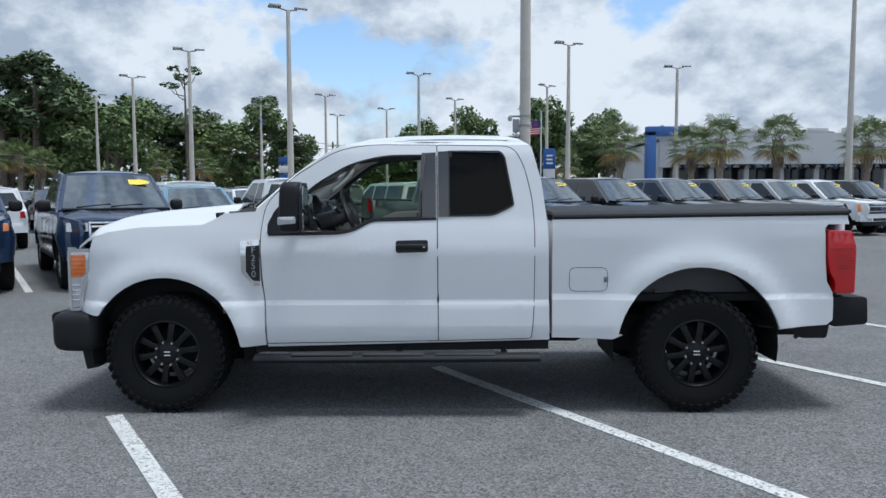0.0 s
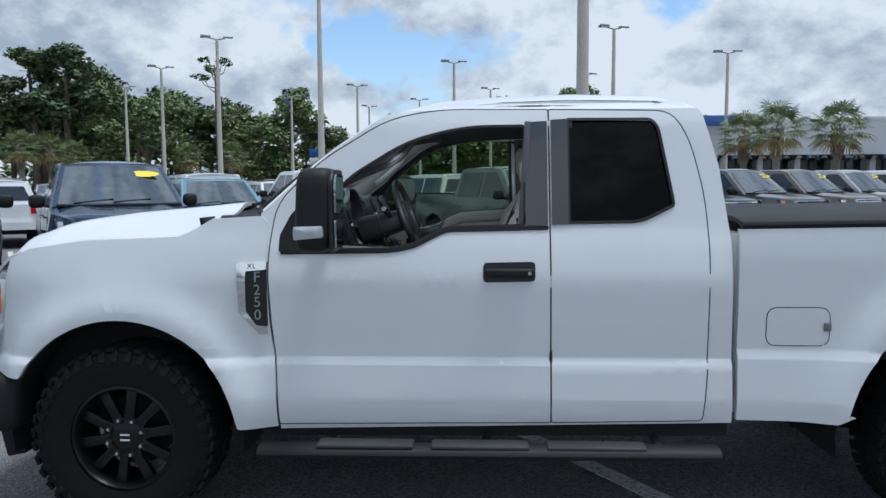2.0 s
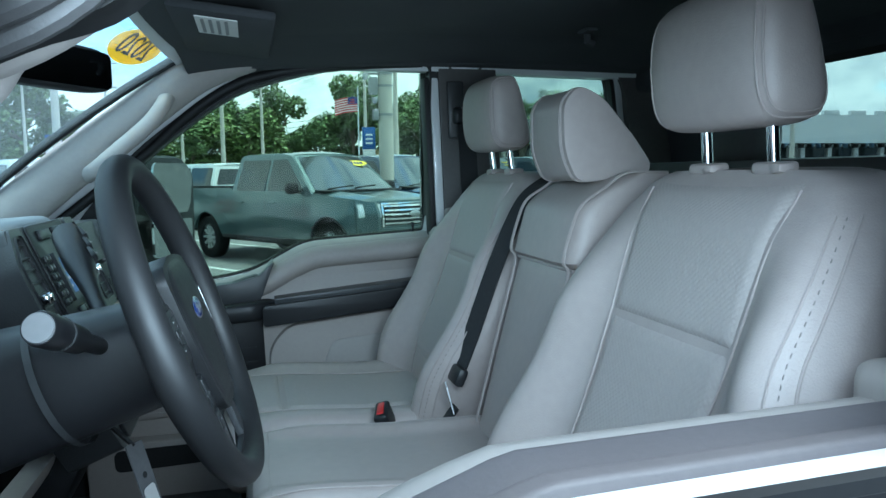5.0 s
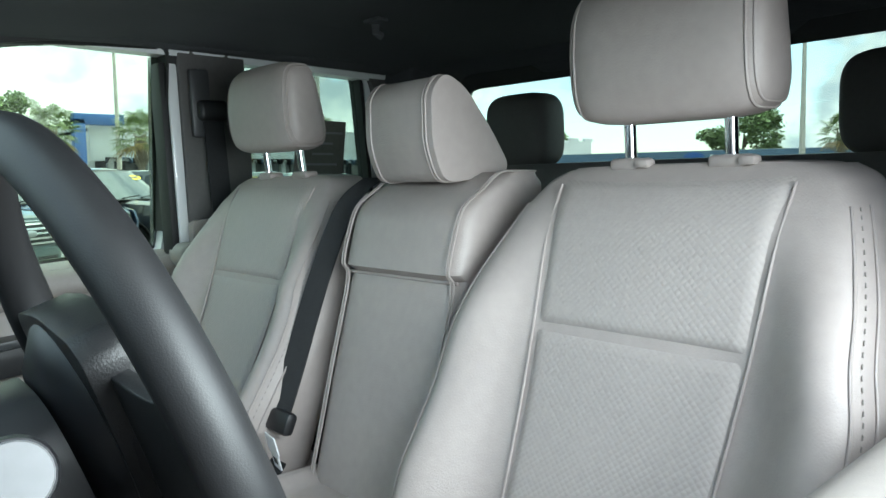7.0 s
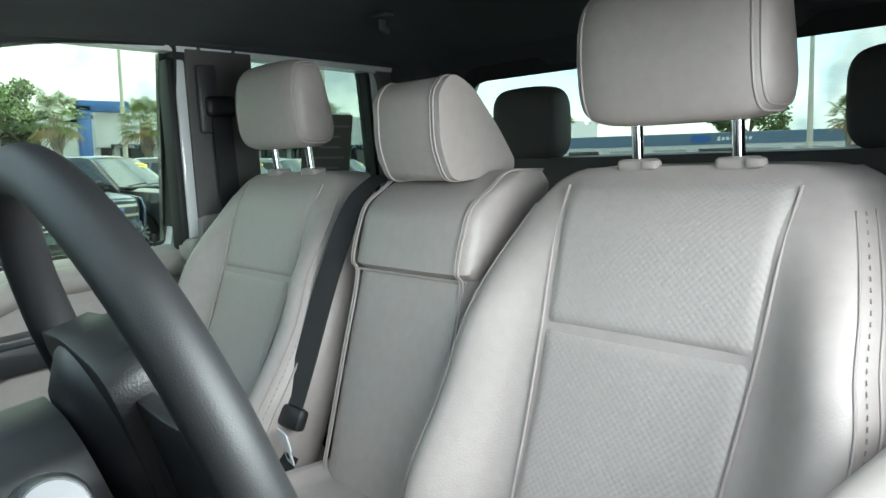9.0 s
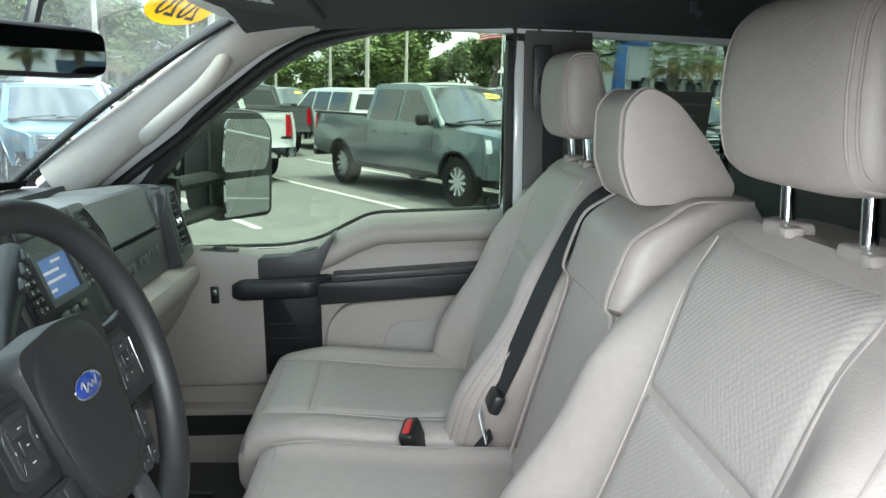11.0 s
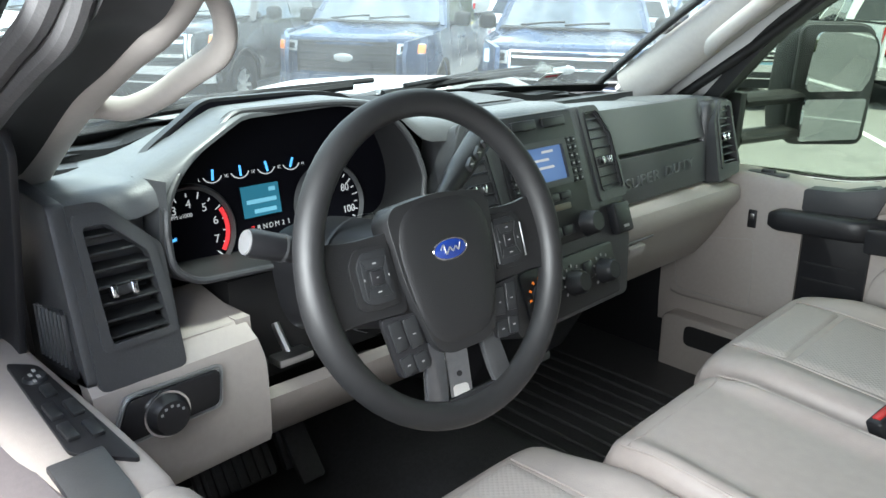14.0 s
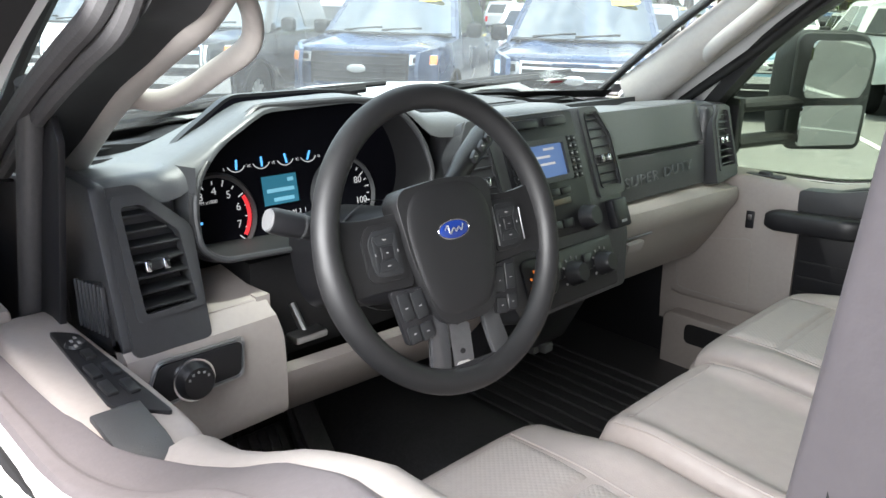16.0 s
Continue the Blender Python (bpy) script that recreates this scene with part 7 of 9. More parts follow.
hub = part("airbag_cover", moved(prism(padp, -0.040, 0.016, "z", 0.012, 4), WF), HUBM, wheel, "pebbled black airbag cover")
part("hub_face", moved(blob((0.150, 0.175, 0.030), (0, -0.014, 0.010), 3.4, 40, 16, shape=lambda q: Vector((q.x * (1 - 0.20 * smooth01(0.05, -0.09, q.y)), q.y, q.z))), WF), HUBM, hub)
emb = part("oval_emblem", moved(lathe([(0, 0.0035), (0.85, 0.003), (0.97, 0.0015), (1.0, 0.0)], 40, Matrix.Diagonal((0.0265, 0.0122, 1, 1))), WF @ Matrix.Translation((-0.002, 0.010, 0.0245))), BLUEB, hub, "blue oval maker's emblem")
part("emblem_rim", moved(tube([(0.0265 * math.cos(a), 0.0122 * math.sin(a), 0.001) for a in np.linspace(0, 2 * math.pi, 40, endpoint=False)], 0.0011, 6, closed=True), WF @ Matrix.Translation((-0.002, 0.010, 0.0245))), CHROME, emb)
part("emblem_script", moved(tube(smooth_line([(-0.017, 0.001, 0.004), (-0.011, 0.006, 0.004), (-0.009, -0.005, 0.004), (-0.002, 0.002, 0.004), (0.002, -0.003, 0.004), (0.007, 0.002, 0.004), (0.011, -0.003, 0.004), (0.015, 0.005, 0.004)], 5), 0.0011, 6), WF @ Matrix.Translation((-0.002, 0.010, 0.0245))), SILVERT, emb)
for k, w in enumerate((0.03, 0.012)):
    part("embossed_mark", moved(box((w, 0.004, 0.0006), (0, -0.052 - 0.016 * k, 0.0235)), WF), SATIN, hub)
for s in (-1, 1):
    def S(bm):
        if s < 0:
            moved(bm, Matrix.Diagonal((-1, 1, 1, 1)))
            bmesh.ops.reverse_faces(bm, faces=bm.faces)
        return moved(bm, WF)

    part("side_spoke", S(prism(rounded([(0.070, 0.046), (0.135, 0.044), (0.180, 0.052), (0.186, 0.0), (0.176, -0.050), (0.140, -0.046), (0.070, -0.050)], [0.01, 0.02, 0.01, 0.02, 0.01, 0.02, 0.01]), -0.022, -0.002, "z", 0.007, 3)), HUBM, wheel, "black spoke")
    part("spoke_bezel", S(prism(rounded([(0.082, 0.036), (0.128, 0.036), (0.140, 0.020), (0.138, -0.030), (0.124, -0.036), (0.080, -0.036)], 0.008), -0.003, 0.003, "z", 0.003)), HUBM, wheel)
    ctrl = part("control_pad", S(prism(rounded([(0.088, 0.030), (0.122, 0.030), (0.132, 0.016), (0.130, -0.024), (0.118, -0.030), (0.086, -0.030)], 0.006), 0.002, 0.007, "z", 0.002)), BUTTON, wheel, "black control pad")
    for a_ in range(4):
        wedge_ = prism(rounded([(-0.0125, 0.0105), (0.0125, 0.0105), (0.0165, 0.0225), (-0.0165, 0.0225)] if a_ % 2 == 0 else [(-0.0085, 0.0115), (0.0085, 0.0115), (0.0225, 0.0180), (-0.0225, 0.0180)], 0.0015, 2), 0.0065, 0.0085, "z", 0.0008)
        part("pad_button", S(moved(wedge_, Matrix.Translation((0.108, 0, 0)) @ Matrix.Rotation(math.pi / 2 * a_, 4, "Z"))), BUTTON, ctrl)
    part("pad_centre", S(box((0.017, 0.016, 0.004), (0.108, 0.0, 0.0085), 0.002)), PIANO, ctrl)
    for dx, dy, w, h in ((0, 0.020, 0.005, 0.0014), (0, -0.020, 0.005, 0.0014), (0.017, 0, 0.0016, 0.003), (-0.017, 0, 0.0016, 0.003), (0, 0, 0.003, 0.0014)):
        part("button_mark", S(box((w, h, 0.0006), (0.108 + dx, dy * 0.82, 0.0088 if (dx or dy) else 0.0108))), GREYINK, ctrl)
    if s > 0:
        part("bezel_edge", S(box((0.002, 0.056, 0.003), (0.0845, 0, 0.006), 0.001)), SILVERT, ctrl)
        part("bezel_edge", S(box((0.002, 0.046, 0.003), (0.1355, -0.004, 0.006), 0.001)), SILVERT, ctrl)
    # lower button block
    low = part("lower_pad", S(prism(rounded([(0.060, -0.052), (0.112, -0.048), (0.100, -0.122), (0.052, -0.118)], 0.008), -0.014, 0.0, "z", 0.003)), PIANO, wheel)
    for j, (dx, dy, w, h) in enumerate(((0.0, 0.0, 0.019, 0.036), (0.022, 0.001, 0.017, 0.036), (-0.004, -0.034, 0.019, 0.022), (0.017, -0.033, 0.018, 0.022))):
        part("control_button", S(box((w, h, 0.006), (0.072 + dx, -0.075 + dy + (0.002 if j < 2 else 0), 0.001), 0.002, 2, pose(0, 0, 0, 0, 0, -8))), BUTTON, low)
        part("button_mark", S(box((0.004, 0.0014, 0.0006), (0.072 + dx, -0.075 + dy, 0.0043))), GREYINK, low)
    # lower leg
    part("lower_spoke", S(prism(rounded([(0.030, -0.098), (0.056, -0.090), (0.074, -0.178), (0.045, -0.186), (0.036, -0.150)], 0.006), -0.016, -0.002, "z", 0.004)), SATIN if s < 0 else TRIMG, wheel, "satin lower spoke")
part("lower_bridge", moved(prism(rounded([(-0.062, -0.168), (0.062, -0.168), (0.070, -0.188), (-0.070, -0.188)], 0.004), -0.014, -0.001, "z", 0.004), WF), PIANO, wheel)
part("hub_back", moved(lathe([(0.0, -0.07), (0.05, -0.07), (0.072, -0.045), (0.078, -0.02), (0, -0.02)], 28), WF), PIANO, wheel)

# column with its shroud, stalks and key tag
col = thing("steering_column", "black steering column shroud with stalks", "steering column")
part("shroud", grid(lambda u, v: WC @ Vector(((0.062 + 0.022 * v) * math.copysign(abs(math.cos(2 * math.pi * u)) ** 0.6, math.cos(2 * math.pi * u)), (0.062 + 0.018 * v) * math.copysign(abs(math.sin(2 * math.pi * u)) ** 0.6, math.sin(2 * math.pi * u)) - 0.02 + 0.02 * v, lerp(-0.045, -0.28, v))), 32, 8, close_u=True, caps=True), PIANO, col)
part("shroud_seam", grid(lambda u, v: WC @ Vector((0.085 * math.cos(2 * math.pi * u), 0.082 * math.sin(2 * math.pi * u) - 0.01, lerp(-0.150, -0.158, v))), 32, 1, close_u=True), TRIMG, col)
tip = Vector((1.159, 0.352, 1.463))
root = WC @ Vector((-0.06, 0.015, -0.085))
d = (tip - root).normalized()
stk = part("turn_stalk", tube([root, root.lerp(tip, 0.35), root.lerp(tip, 0.42), root.lerp(tip, 0.70), root.lerp(tip, 0.72), tip - d * 0.006, tip], [0.008, 0.009, 0.0125, 0.0138, 0.0145, 0.0150, 0.0135], 22), PIANO, col, "black turn signal stalk")
part("stalk_cap", tube([tip - d * 0.001, tip + d * 0.002], [0.0132, 0.0120], 22), mat("stalk_cap_grey", (0.22, 0.22, 0.225), 0.45, var=0.06), stk, "pale grey stalk end")
part("stalk_ring", tube([root.lerp(tip, 0.71), root.lerp(tip, 0.73)], 0.0150, 22), TRIMG, stk)
a, b = WC @ Vector((0.05, 0.03, -0.10)), Vector((1.095, 0.764, 1.511))
sh = part("shift_lever", tube([a, a.lerp(b, 0.30), a.lerp(b, 0.5), a.lerp(b, 0.62), a.lerp(b, 0.97), b], [0.009, 0.010, 0.014, 0.0175, 0.0185, 0.015], 16), HUBM, col, "black column shift lever")
for k in range(3):
    q = a.lerp(b, 0.66 + 0.13 * k)
    part("shift_button", box((0.018, 0.020, 0.012), q + Vector((0.012, -0.002, 0.004)), 0.003, 2, pose(0, 0, 0, 30, -25, 20)), BUTTON, sh)
    part("button_mark", box((0.0012, 0.005, 0.0016), q + Vector((0.0222, -0.003, 0.008))), GREYINK, sh)
tag = thing("key_tag", "clear plastic key tag hanging under the column", "key tag")
tm = facing((1.182, 0.633, 1.226), (0.85, -0.4, 0.2), (0.1, -0.15, 1))
part("tag_sleeve", moved(prism(rounded([(-0.016, -0.045), (0.014, -0.045), (0.016, 0.040), (-0.014, 0.046)], 0.003), -0.001, 0.001, "z"), tm), LINER, tag)
part("tag_card", moved(prism(rounded([(-0.012, -0.042), (0.010, -0.042), (0.010, -0.012), (-0.012, -0.012)], 0.006), 0.001, 0.0018, "z"), tm), PAPER, tag, "white card")
part("tag_hole", moved(lathe([(0, 0.0014), (0.004, 0.0014), (0.004, 0.0)], 12), tm @ Matrix.Translation((0, 0.002, 0))), SEAL, tag)
part("tag_cord", tube([tm @ Vector((0, 0.04, 0)), (1.13, 0.625, 1.32)], 0.003, 6), SEAL, tag)
part("diagnostic_clip", join(box((0.05, 0.06, 0.03), (0.86, 1.20, 0.965), 0.006), box((0.02, 0.03, 0.02), (0.895, 1.20, 0.965), 0.004)), LINER, dash)


# the cab stands a little nose-down, and its fittings with it
RAKE = Matrix.Translation((1.5, 1.0, 1.42)) @ Matrix.Rotation(radians(-2.0), 4, "Y") @ Matrix.Translation((-1.5, -1.0, -1.42))
for ob in list(scene.objects):
    if ob.parent is None and ob.get("category") in ("seat", "buckle", "seat belt", "dashboard", "steering wheel", "steering column", "key tag"):
        ob.matrix_basis = RAKE @ ob.matrix_basis
front_doors[1].matrix_basis = rear_doors[1].matrix_basis = RAKE

# pedals
pedal = thing("brake_pedal", "wide black ribbed rubber brake pedal", "pedal")
part("pad", moved(box((0.02, 0.15, 0.065), (0, 0, 0), 0.008, 2), pose(0.745, 0.54, 0.88, 0, -35, 0)), FLOORM, pedal)
for k in range(7):
    part("rib", moved(box((0.006, 0.008, 0.058), (0.011, -0.06 + 0.02 * k, 0), 0.002), pose(0.745, 0.54, 0.88, 0, -35, 0)), FLOORM, pedal)
part("lever", tube([(0.73, 0.55, 0.89), (0.62, 0.56, 1.05), (0.58, 0.56, 1.22)], 0.012, 8), UNDER, pedal)
pedal = thing("accelerator_pedal", "narrow black rubber accelerator pedal", "pedal")
part("pad", moved(box((0.018, 0.055, 0.16), (0, 0, 0), 0.008, 2), pose(0.69, 0.71, 0.84, 0, -40, 0)), FLOORM, pedal)
part("lever", tube([(0.66, 0.71, 0.90), (0.56, 0.71, 1.05)], 0.010, 8), UNDER, pedal)

# ---- parked vehicles ----
TRUCK_FORMS = {
    "crew_pickup": dict(L=5.88, wb=3.68, fa=0.95, hw=1.0, hood=1.20, belt=1.26, roof=1.93, w0=1.45, w1=2.25, c1=3.72, c0=3.80, bed=True, door=(1.62, 2.72, 3.70)),
    "work_pickup": dict(L=5.90, wb=3.70, fa=0.95, hw=1.0, hood=1.17, belt=1.25, roof=1.94, w0=1.46, w1=2.22, c1=3.40, c0=3.50, bed=True, door=(1.62, 2.80, 3.42)),
    "small_suv": dict(L=4.75, wb=2.85, fa=0.92, hw=0.94, hood=1.06, belt=1.12, roof=1.72, w0=1.30, w1=2.10, c1=4.40, c0=4.66, bed=False, door=(1.48, 2.52, 3.50)),
    "big_suv": dict(L=5.2, wb=3.05, fa=0.92, hw=1.0, hood=1.16, belt=1.22, roof=1.90, w0=1.42, w1=2.20, c1=5.0, c0=5.14, bed=False, door=(1.60, 2.70, 3.72)),
    "panel_van": dict(L=5.6, wb=3.5, fa=0.85, hw=1.0, hood=1.15, belt=1.25, roof=2.35, w0=1.0, w1=1.75, c1=5.45, c0=5.55, bed=False, door=(1.2, 2.3, 2.35)),
}
FACES = {
    "bars": dict(grille=BLACKP, bar=CHROME, rows=3, bumper=CHROME, amber=False, lamp=(0.96, 1.10)),
    "dark_bars": dict(grille=PIANO, bar=BLACKP, rows=4, bumper="paint", amber=True, lamp=(0.98, 1.10)),
    "twin_bar": dict(grille=PIANO, bar=SILVERT, rows=2, bumper="paint", amber=True, lamp=(0.84, 1.11)),
    "chrome_twin_bar": dict(grille=PIANO, bar=CHROME, rows=2, bumper=CHROME, amber=True, lamp=(0.84, 1.11)),
    "deep_grille": dict(grille=PIANO, bar=CHROME, rows=5, bumper="paint", amber=False, lamp=(0.90, 1.10)),
}
car_forms = {}


def mesh_of(name, bm, material, angle=35):
    finish(bm, angle)
    me = bpy.data.meshes.new(name)
    bm.to_mesh(me)
    bm.free()
    me.materials.append(material)
    return me


def car_form(form, face):
    """The meshes of one kind of vehicle: (name, mesh, owner, painted, label)."""
    if (form, face) in car_forms:
        return car_forms[form, face]
    d, k = TRUCK_FORMS[form], FACES[face]
    L, hw, fa, ra, belt, roof, hood = d["L"], d["hw"], d["fa"], d["fa"] + d["wb"], d["belt"], d["roof"], d["hood"]
    body_paint = PAINTS["white"]
    res = []

    def add(name, bm, material, owner=None, label="", angle=35):
        painted = material == "paint"
        res.append((name, mesh_of(name, bm, body_paint if painted else material, angle), owner, painted, label))
        return len(res) - 1

    def off(z):
        return curve1(((0.4, 0.06), (0.6, 0.015), (0.85, 0.0), (1.05, 0.012), (belt, 0.045), (belt + 0.1, 0.07), (roof, 0.07 + 0.27 * (roof - belt))), z)

    def side_y(x, z):
        o = off(z) + 0.25 * smooth01(0.75, 0.0, x) ** 1.5 + 0.03 * smooth01(L - 0.5, L, x)
        for ax in (fa, ra):
            o -= 0.03 * math.exp(-((math.hypot(x - ax, z - 0.42) - 0.50) / 0.10) ** 2) if z < 1.1 else 0
        return -hw + o

    top = belt + (0.10 if d["bed"] else 0)
    low = [(0.10, 0.62), (0.06, 0.95), (0.14, hood - 0.07), (0.45, hood - 0.02), (d["w0"], belt - 0.01), (d["c0"], belt)]
    low += [(d["c0"] + 0.03, top), (L - 0.06, top), (L - 0.05, 0.62)] if d["bed"] else [(L - 0.04, belt - 0.05), (L - 0.02, 0.85), (L - 0.05, 0.55)]
    low += [(ra + 0.55, 0.55)] + arc(ra, 0.42, 0.47, 15, 165, 12) + [(ra - 0.50, 0.46), (fa + 0.50, 0.46)] + arc(fa, 0.42, 0.47, 15, 165, 12) + [(0.32, 0.55)]
    glass_top, wf = roof - 0.10, d["w1"] - d["w0"]
    slope = lambda z: d["w0"] + wf * (z - belt) / (roof - belt)
    tail = lambda z: d["c0"] + (d["c1"] - d["c0"]) * (z - belt) / (roof - belt)
    z0, z1 = belt + 0.03, glass_top
    a, b, c = d["door"]
    posts = [(slope(z0) + 0.14, b - 0.04, slope(z1) + 0.16), (b + 0.04, c - 0.04, None)]
    if not d["bed"]:
        posts.append((c + 0.04, tail(z0) - 0.16, None))
    if form == "panel_van":
        posts = posts[:1]
    for s in (0, 1):
        def flip(bm):
            if s:
                moved(bm, Matrix.Diagonal((1, -1, 1, 1)))
                bmesh.ops.reverse_faces(bm, faces=bm.faces)
            return bm

        sp = add("body_side", flip(sheet(low, [], side_y, 0.05, 0.2)), "paint")
        upper = [(slope(belt - 0.02), belt - 0.02), (slope(roof - 0.04), roof - 0.04), (slope(roof) + 0.2, roof), (tail(roof) - 0.12, roof), (tail(roof - 0.06), roof - 0.06), (tail(belt - 0.02), belt - 0.02)]
        us = add("cab_side", flip(sheet(upper, [], side_y, 0.04, 0.25)), "paint")
        for x0, x1, xt in posts:
            last = x1 > d["c1"] - 0.35
            win = rounded([(x0, z0), (x1, z0), (min(x1, tail(z1) - 0.12) if last else x1, z1), (xt if xt else x0, z1)], 0.05)
            add("side_window", flip(sheet(win, [], lambda x, z: side_y(x, z) - 0.006, 0.012, 0.3)), CARPANE, us, "dark side window")
        for x in (a, b, c):
            add("shut_line", flip(sheet([(x, 0.52), (x + 0.010, 0.52), (x + 0.010, belt - 0.02), (x, belt - 0.02)], [], lambda x, z: side_y(x, z) - 0.002, 0.01, 0.2)), SEAL, sp)
        for x in (b - 0.24, c - 0.24):
            add("door_handle", flip(box((0.19, 0.035, 0.035), (x, side_y(x, 1.06) - 0.015, belt - 0.17), 0.012)), CHROME if k["bumper"] == CHROME else "paint", sp)
        add("sill", flip(box((ra - fa - 1.0, 0.05, 0.07), ((ra + fa) / 2, -hw + 0.035, 0.46), 0.015)), BLACKP, sp)
        add("arch_moulding", flip(sheet(arc(fa, 0.42, 0.485, 8, 172, 14) + arc(fa, 0.42, 0.455, 172, 8, 14), [], lambda x, z: side_y(x, z) - 0.012, 0.03, 0.4)), BLACKP if d["bed"] else "paint", sp)
        mir = add("side_mirror", flip(blob((0.16, 0.22, 0.20), (d["w0"] + 0.32, -hw - 0.10, belt + 0.09), 3.2, 14, 10)), BLACKP)
        add("mirror_foot", flip(tube([(d["w0"] + 0.30, -hw + 0.06, belt + 0.02), (d["w0"] + 0.32, -hw - 0.06, belt + 0.05)], 0.03, 8)), BLACKP, mir)
        for ax in (fa, ra):
            m = Matrix.Translation((ax, -hw + 0.135, 0.40)) @ Matrix.Rotation(radians(90), 4, "X")
            w = add("wheel", flip(moved(lathe([(0.25, -0.10), (0.25, 0.10), (0.225, 0.108), (0.215, 0.05), (0.05, 0.02), (0.0, 0.02)], 24), m)), SATIN, None, "alloy wheel")
            for i in range(10):
                add("spoke", flip(moved(prism([(0.05, -0.022), (0.232, -0.021), (0.232, 0.021), (0.05, 0.022)], 0.05, 0.098, "z"), m @ Matrix.Rotation(2 * math.pi * i / 10, 4, "Z"))), ALLOY, w)
            add("hub_cap", flip(moved(lathe([(0, 0.105), (0.06, 0.102), (0.07, 0.03)], 12), m)), ALLOY, w)
            add("tyre", flip(moved(lathe([(0.25, -0.11), (0.33, -0.125), (0.385, -0.11), (0.40, -0.06), (0.40, 0.06), (0.385, 0.11), (0.33, 0.125), (0.25, 0.11)], 28), m)), RUBBER, w)
    # hood, windscreen, roof
    def hood_pt_(u, v):
        t = 2 * v - 1
        x = lerp(0.06 + 0.30 * abs(t) ** 3, d["w0"] + 0.10, u)
        z = curve1(((0.0, hood - 0.10), (0.05, hood - 0.03), (0.3, hood + 0.015), (1.0, belt + 0.045)), u)
        return (x, (hw - 0.06 - 0.16 * smooth01(0.4, 0.0, x)) * t, z - 0.05 * abs(t) ** 6 + 0.02 * math.exp(-((abs(t) - 0.6) / 0.12) ** 2) * smooth01(0, 0.4, u))

    add("hood", plate(hood_pt_, 12, 24, (0, 0, -0.03)), "paint")

    def shield(u, v, lift=0.0):
        t = 2 * v - 1
        z = lerp(belt + 0.015, roof - 0.035, u)
        return (slope(z) - 0.13 * (1 - t * t) - 0.6 * lift, (hw - off(z) - 0.045) * t, z + 0.025 * (1 - t * t) + 0.8 * lift)

    ws = add("windscreen", plate(lambda u, v: shield(lerp(0.0, 0.93, u), lerp(0.035, 0.965, v), 0.008), 6, 16, (-0.004, 0, 0.006)), CARSHIELD, None, "reflecting windscreen")
    add("windscreen_frame", plate(shield, 6, 16, (0.02, 0, -0.02)), "paint")
    add("cowl", plate(lambda u, v: (lerp(d["w0"] - 0.22, d["w0"] + 0.02, u) - 0.05 * (1 - (2 * v - 1) ** 2), lerp(-hw + 0.14, hw - 0.14, v), belt + 0.04 + 0.015 * u), 2, 12, (0, 0, -0.02)), BLACKP)
    for y in (-0.35, 0.25):
        add("wiper", tube([shield(0.03, 0.5 + (y + 0.45) / 2 / hw, 0.025), shield(0.10, 0.5 + (y - 0.15) / 2 / hw, 0.022)], 0.012, 6), SEAL, ws)

    def roof_(u, v):
        t = 2 * v - 1
        x = lerp(d["w1"] - 0.02, d["c1"] + 0.0, u)
        return (x - 0.13 * (1 - t * t) * (1 - u) ** 6, (hw - off(roof) - 0.005) * t, roof - 0.045 * abs(t) ** 5 + 0.045 * (1 - t * t) * smooth01(0, 0.12, u) + 0.012 * math.exp(-((abs(t) - 0.85) / 0.06) ** 2) - 0.03 * smooth01(0.9, 1.0, u))

    add("roof", plate(roof_, 14, 20, (0, 0, -0.03)), "paint")
    # nose
    def nose(t, z, lift=0.0):
        return (0.05 + 0.30 * abs(t) ** 3 - lift + 0.05 * smooth01(0.9, 1.2, z), hw * 0.93 * t, z)

    def patch(t0, t1, z0_, z1_, lift, th=0.03, nu=10, bow=0.0):
        return plate(lambda u, v: nose(lerp(t0, t1, u), lerp(z0_, z1_, v) + bow * (1 - (2 * u - 1) ** 2), lift), nu, 4, (th, 0, 0))

    add("nose_panel", patch(-1, 1, 0.50, hood - 0.05, 0.0, 0.05, 20), "paint")
    gr = add("grille", patch(-0.64, 0.64, 0.76, hood - 0.10, 0.012, 0.02, 14), k["grille"], None, "wide grille")
    n = k["rows"]
    for i in range(n):
        z = lerp(0.76, hood - 0.10, (i + 0.5) / n)
        h = 0.045 if n <= 2 else 0.028
        add("grille_bar", patch(-0.62, 0.62, z - h / 2, z + h / 2, 0.03, 0.02, 14), k["bar"], gr)
    add("grille_surround", join(patch(-0.66, 0.66, hood - 0.11, hood - 0.085, 0.022, 0.02, 14), patch(-0.66, -0.63, 0.74, hood - 0.1, 0.022, 0.02, 2), patch(0.63, 0.66, 0.74, hood - 0.1, 0.022, 0.02, 2)), k["bar"], gr)
    add("badge", blob((0.03, 0.24, 0.10), (0.015, 0, (0.76 + hood - 0.10) / 2), 2.2, 16, 10), BLUEB if "twin" in face else SILVERT, gr)
    la, lb = k["lamp"]
    la, lb = la + hood - 1.2, lb + hood - 1.2
    for s in (-1, 1):
        hl = add("headlamp", patch(s * 0.67, s * 0.985, la, lb, 0.014, 0.03, 6), LAMPW, None, "clear headlamp")
        add("lamp_core", patch(s * 0.71, s * 0.86, la + 0.03, lb - 0.03, 0.018, 0.02, 4), PIANO, hl)
        if k["amber"]:
            add("side_marker", patch(s * 0.90, s * 0.99, la + 0.01, lb - 0.01, 0.019, 0.02, 3), LAMPA, hl)
        add("fog_lamp", patch(s * 0.60, s * 0.76, 0.53, 0.61, 0.075, 0.02, 3), LAMPW)
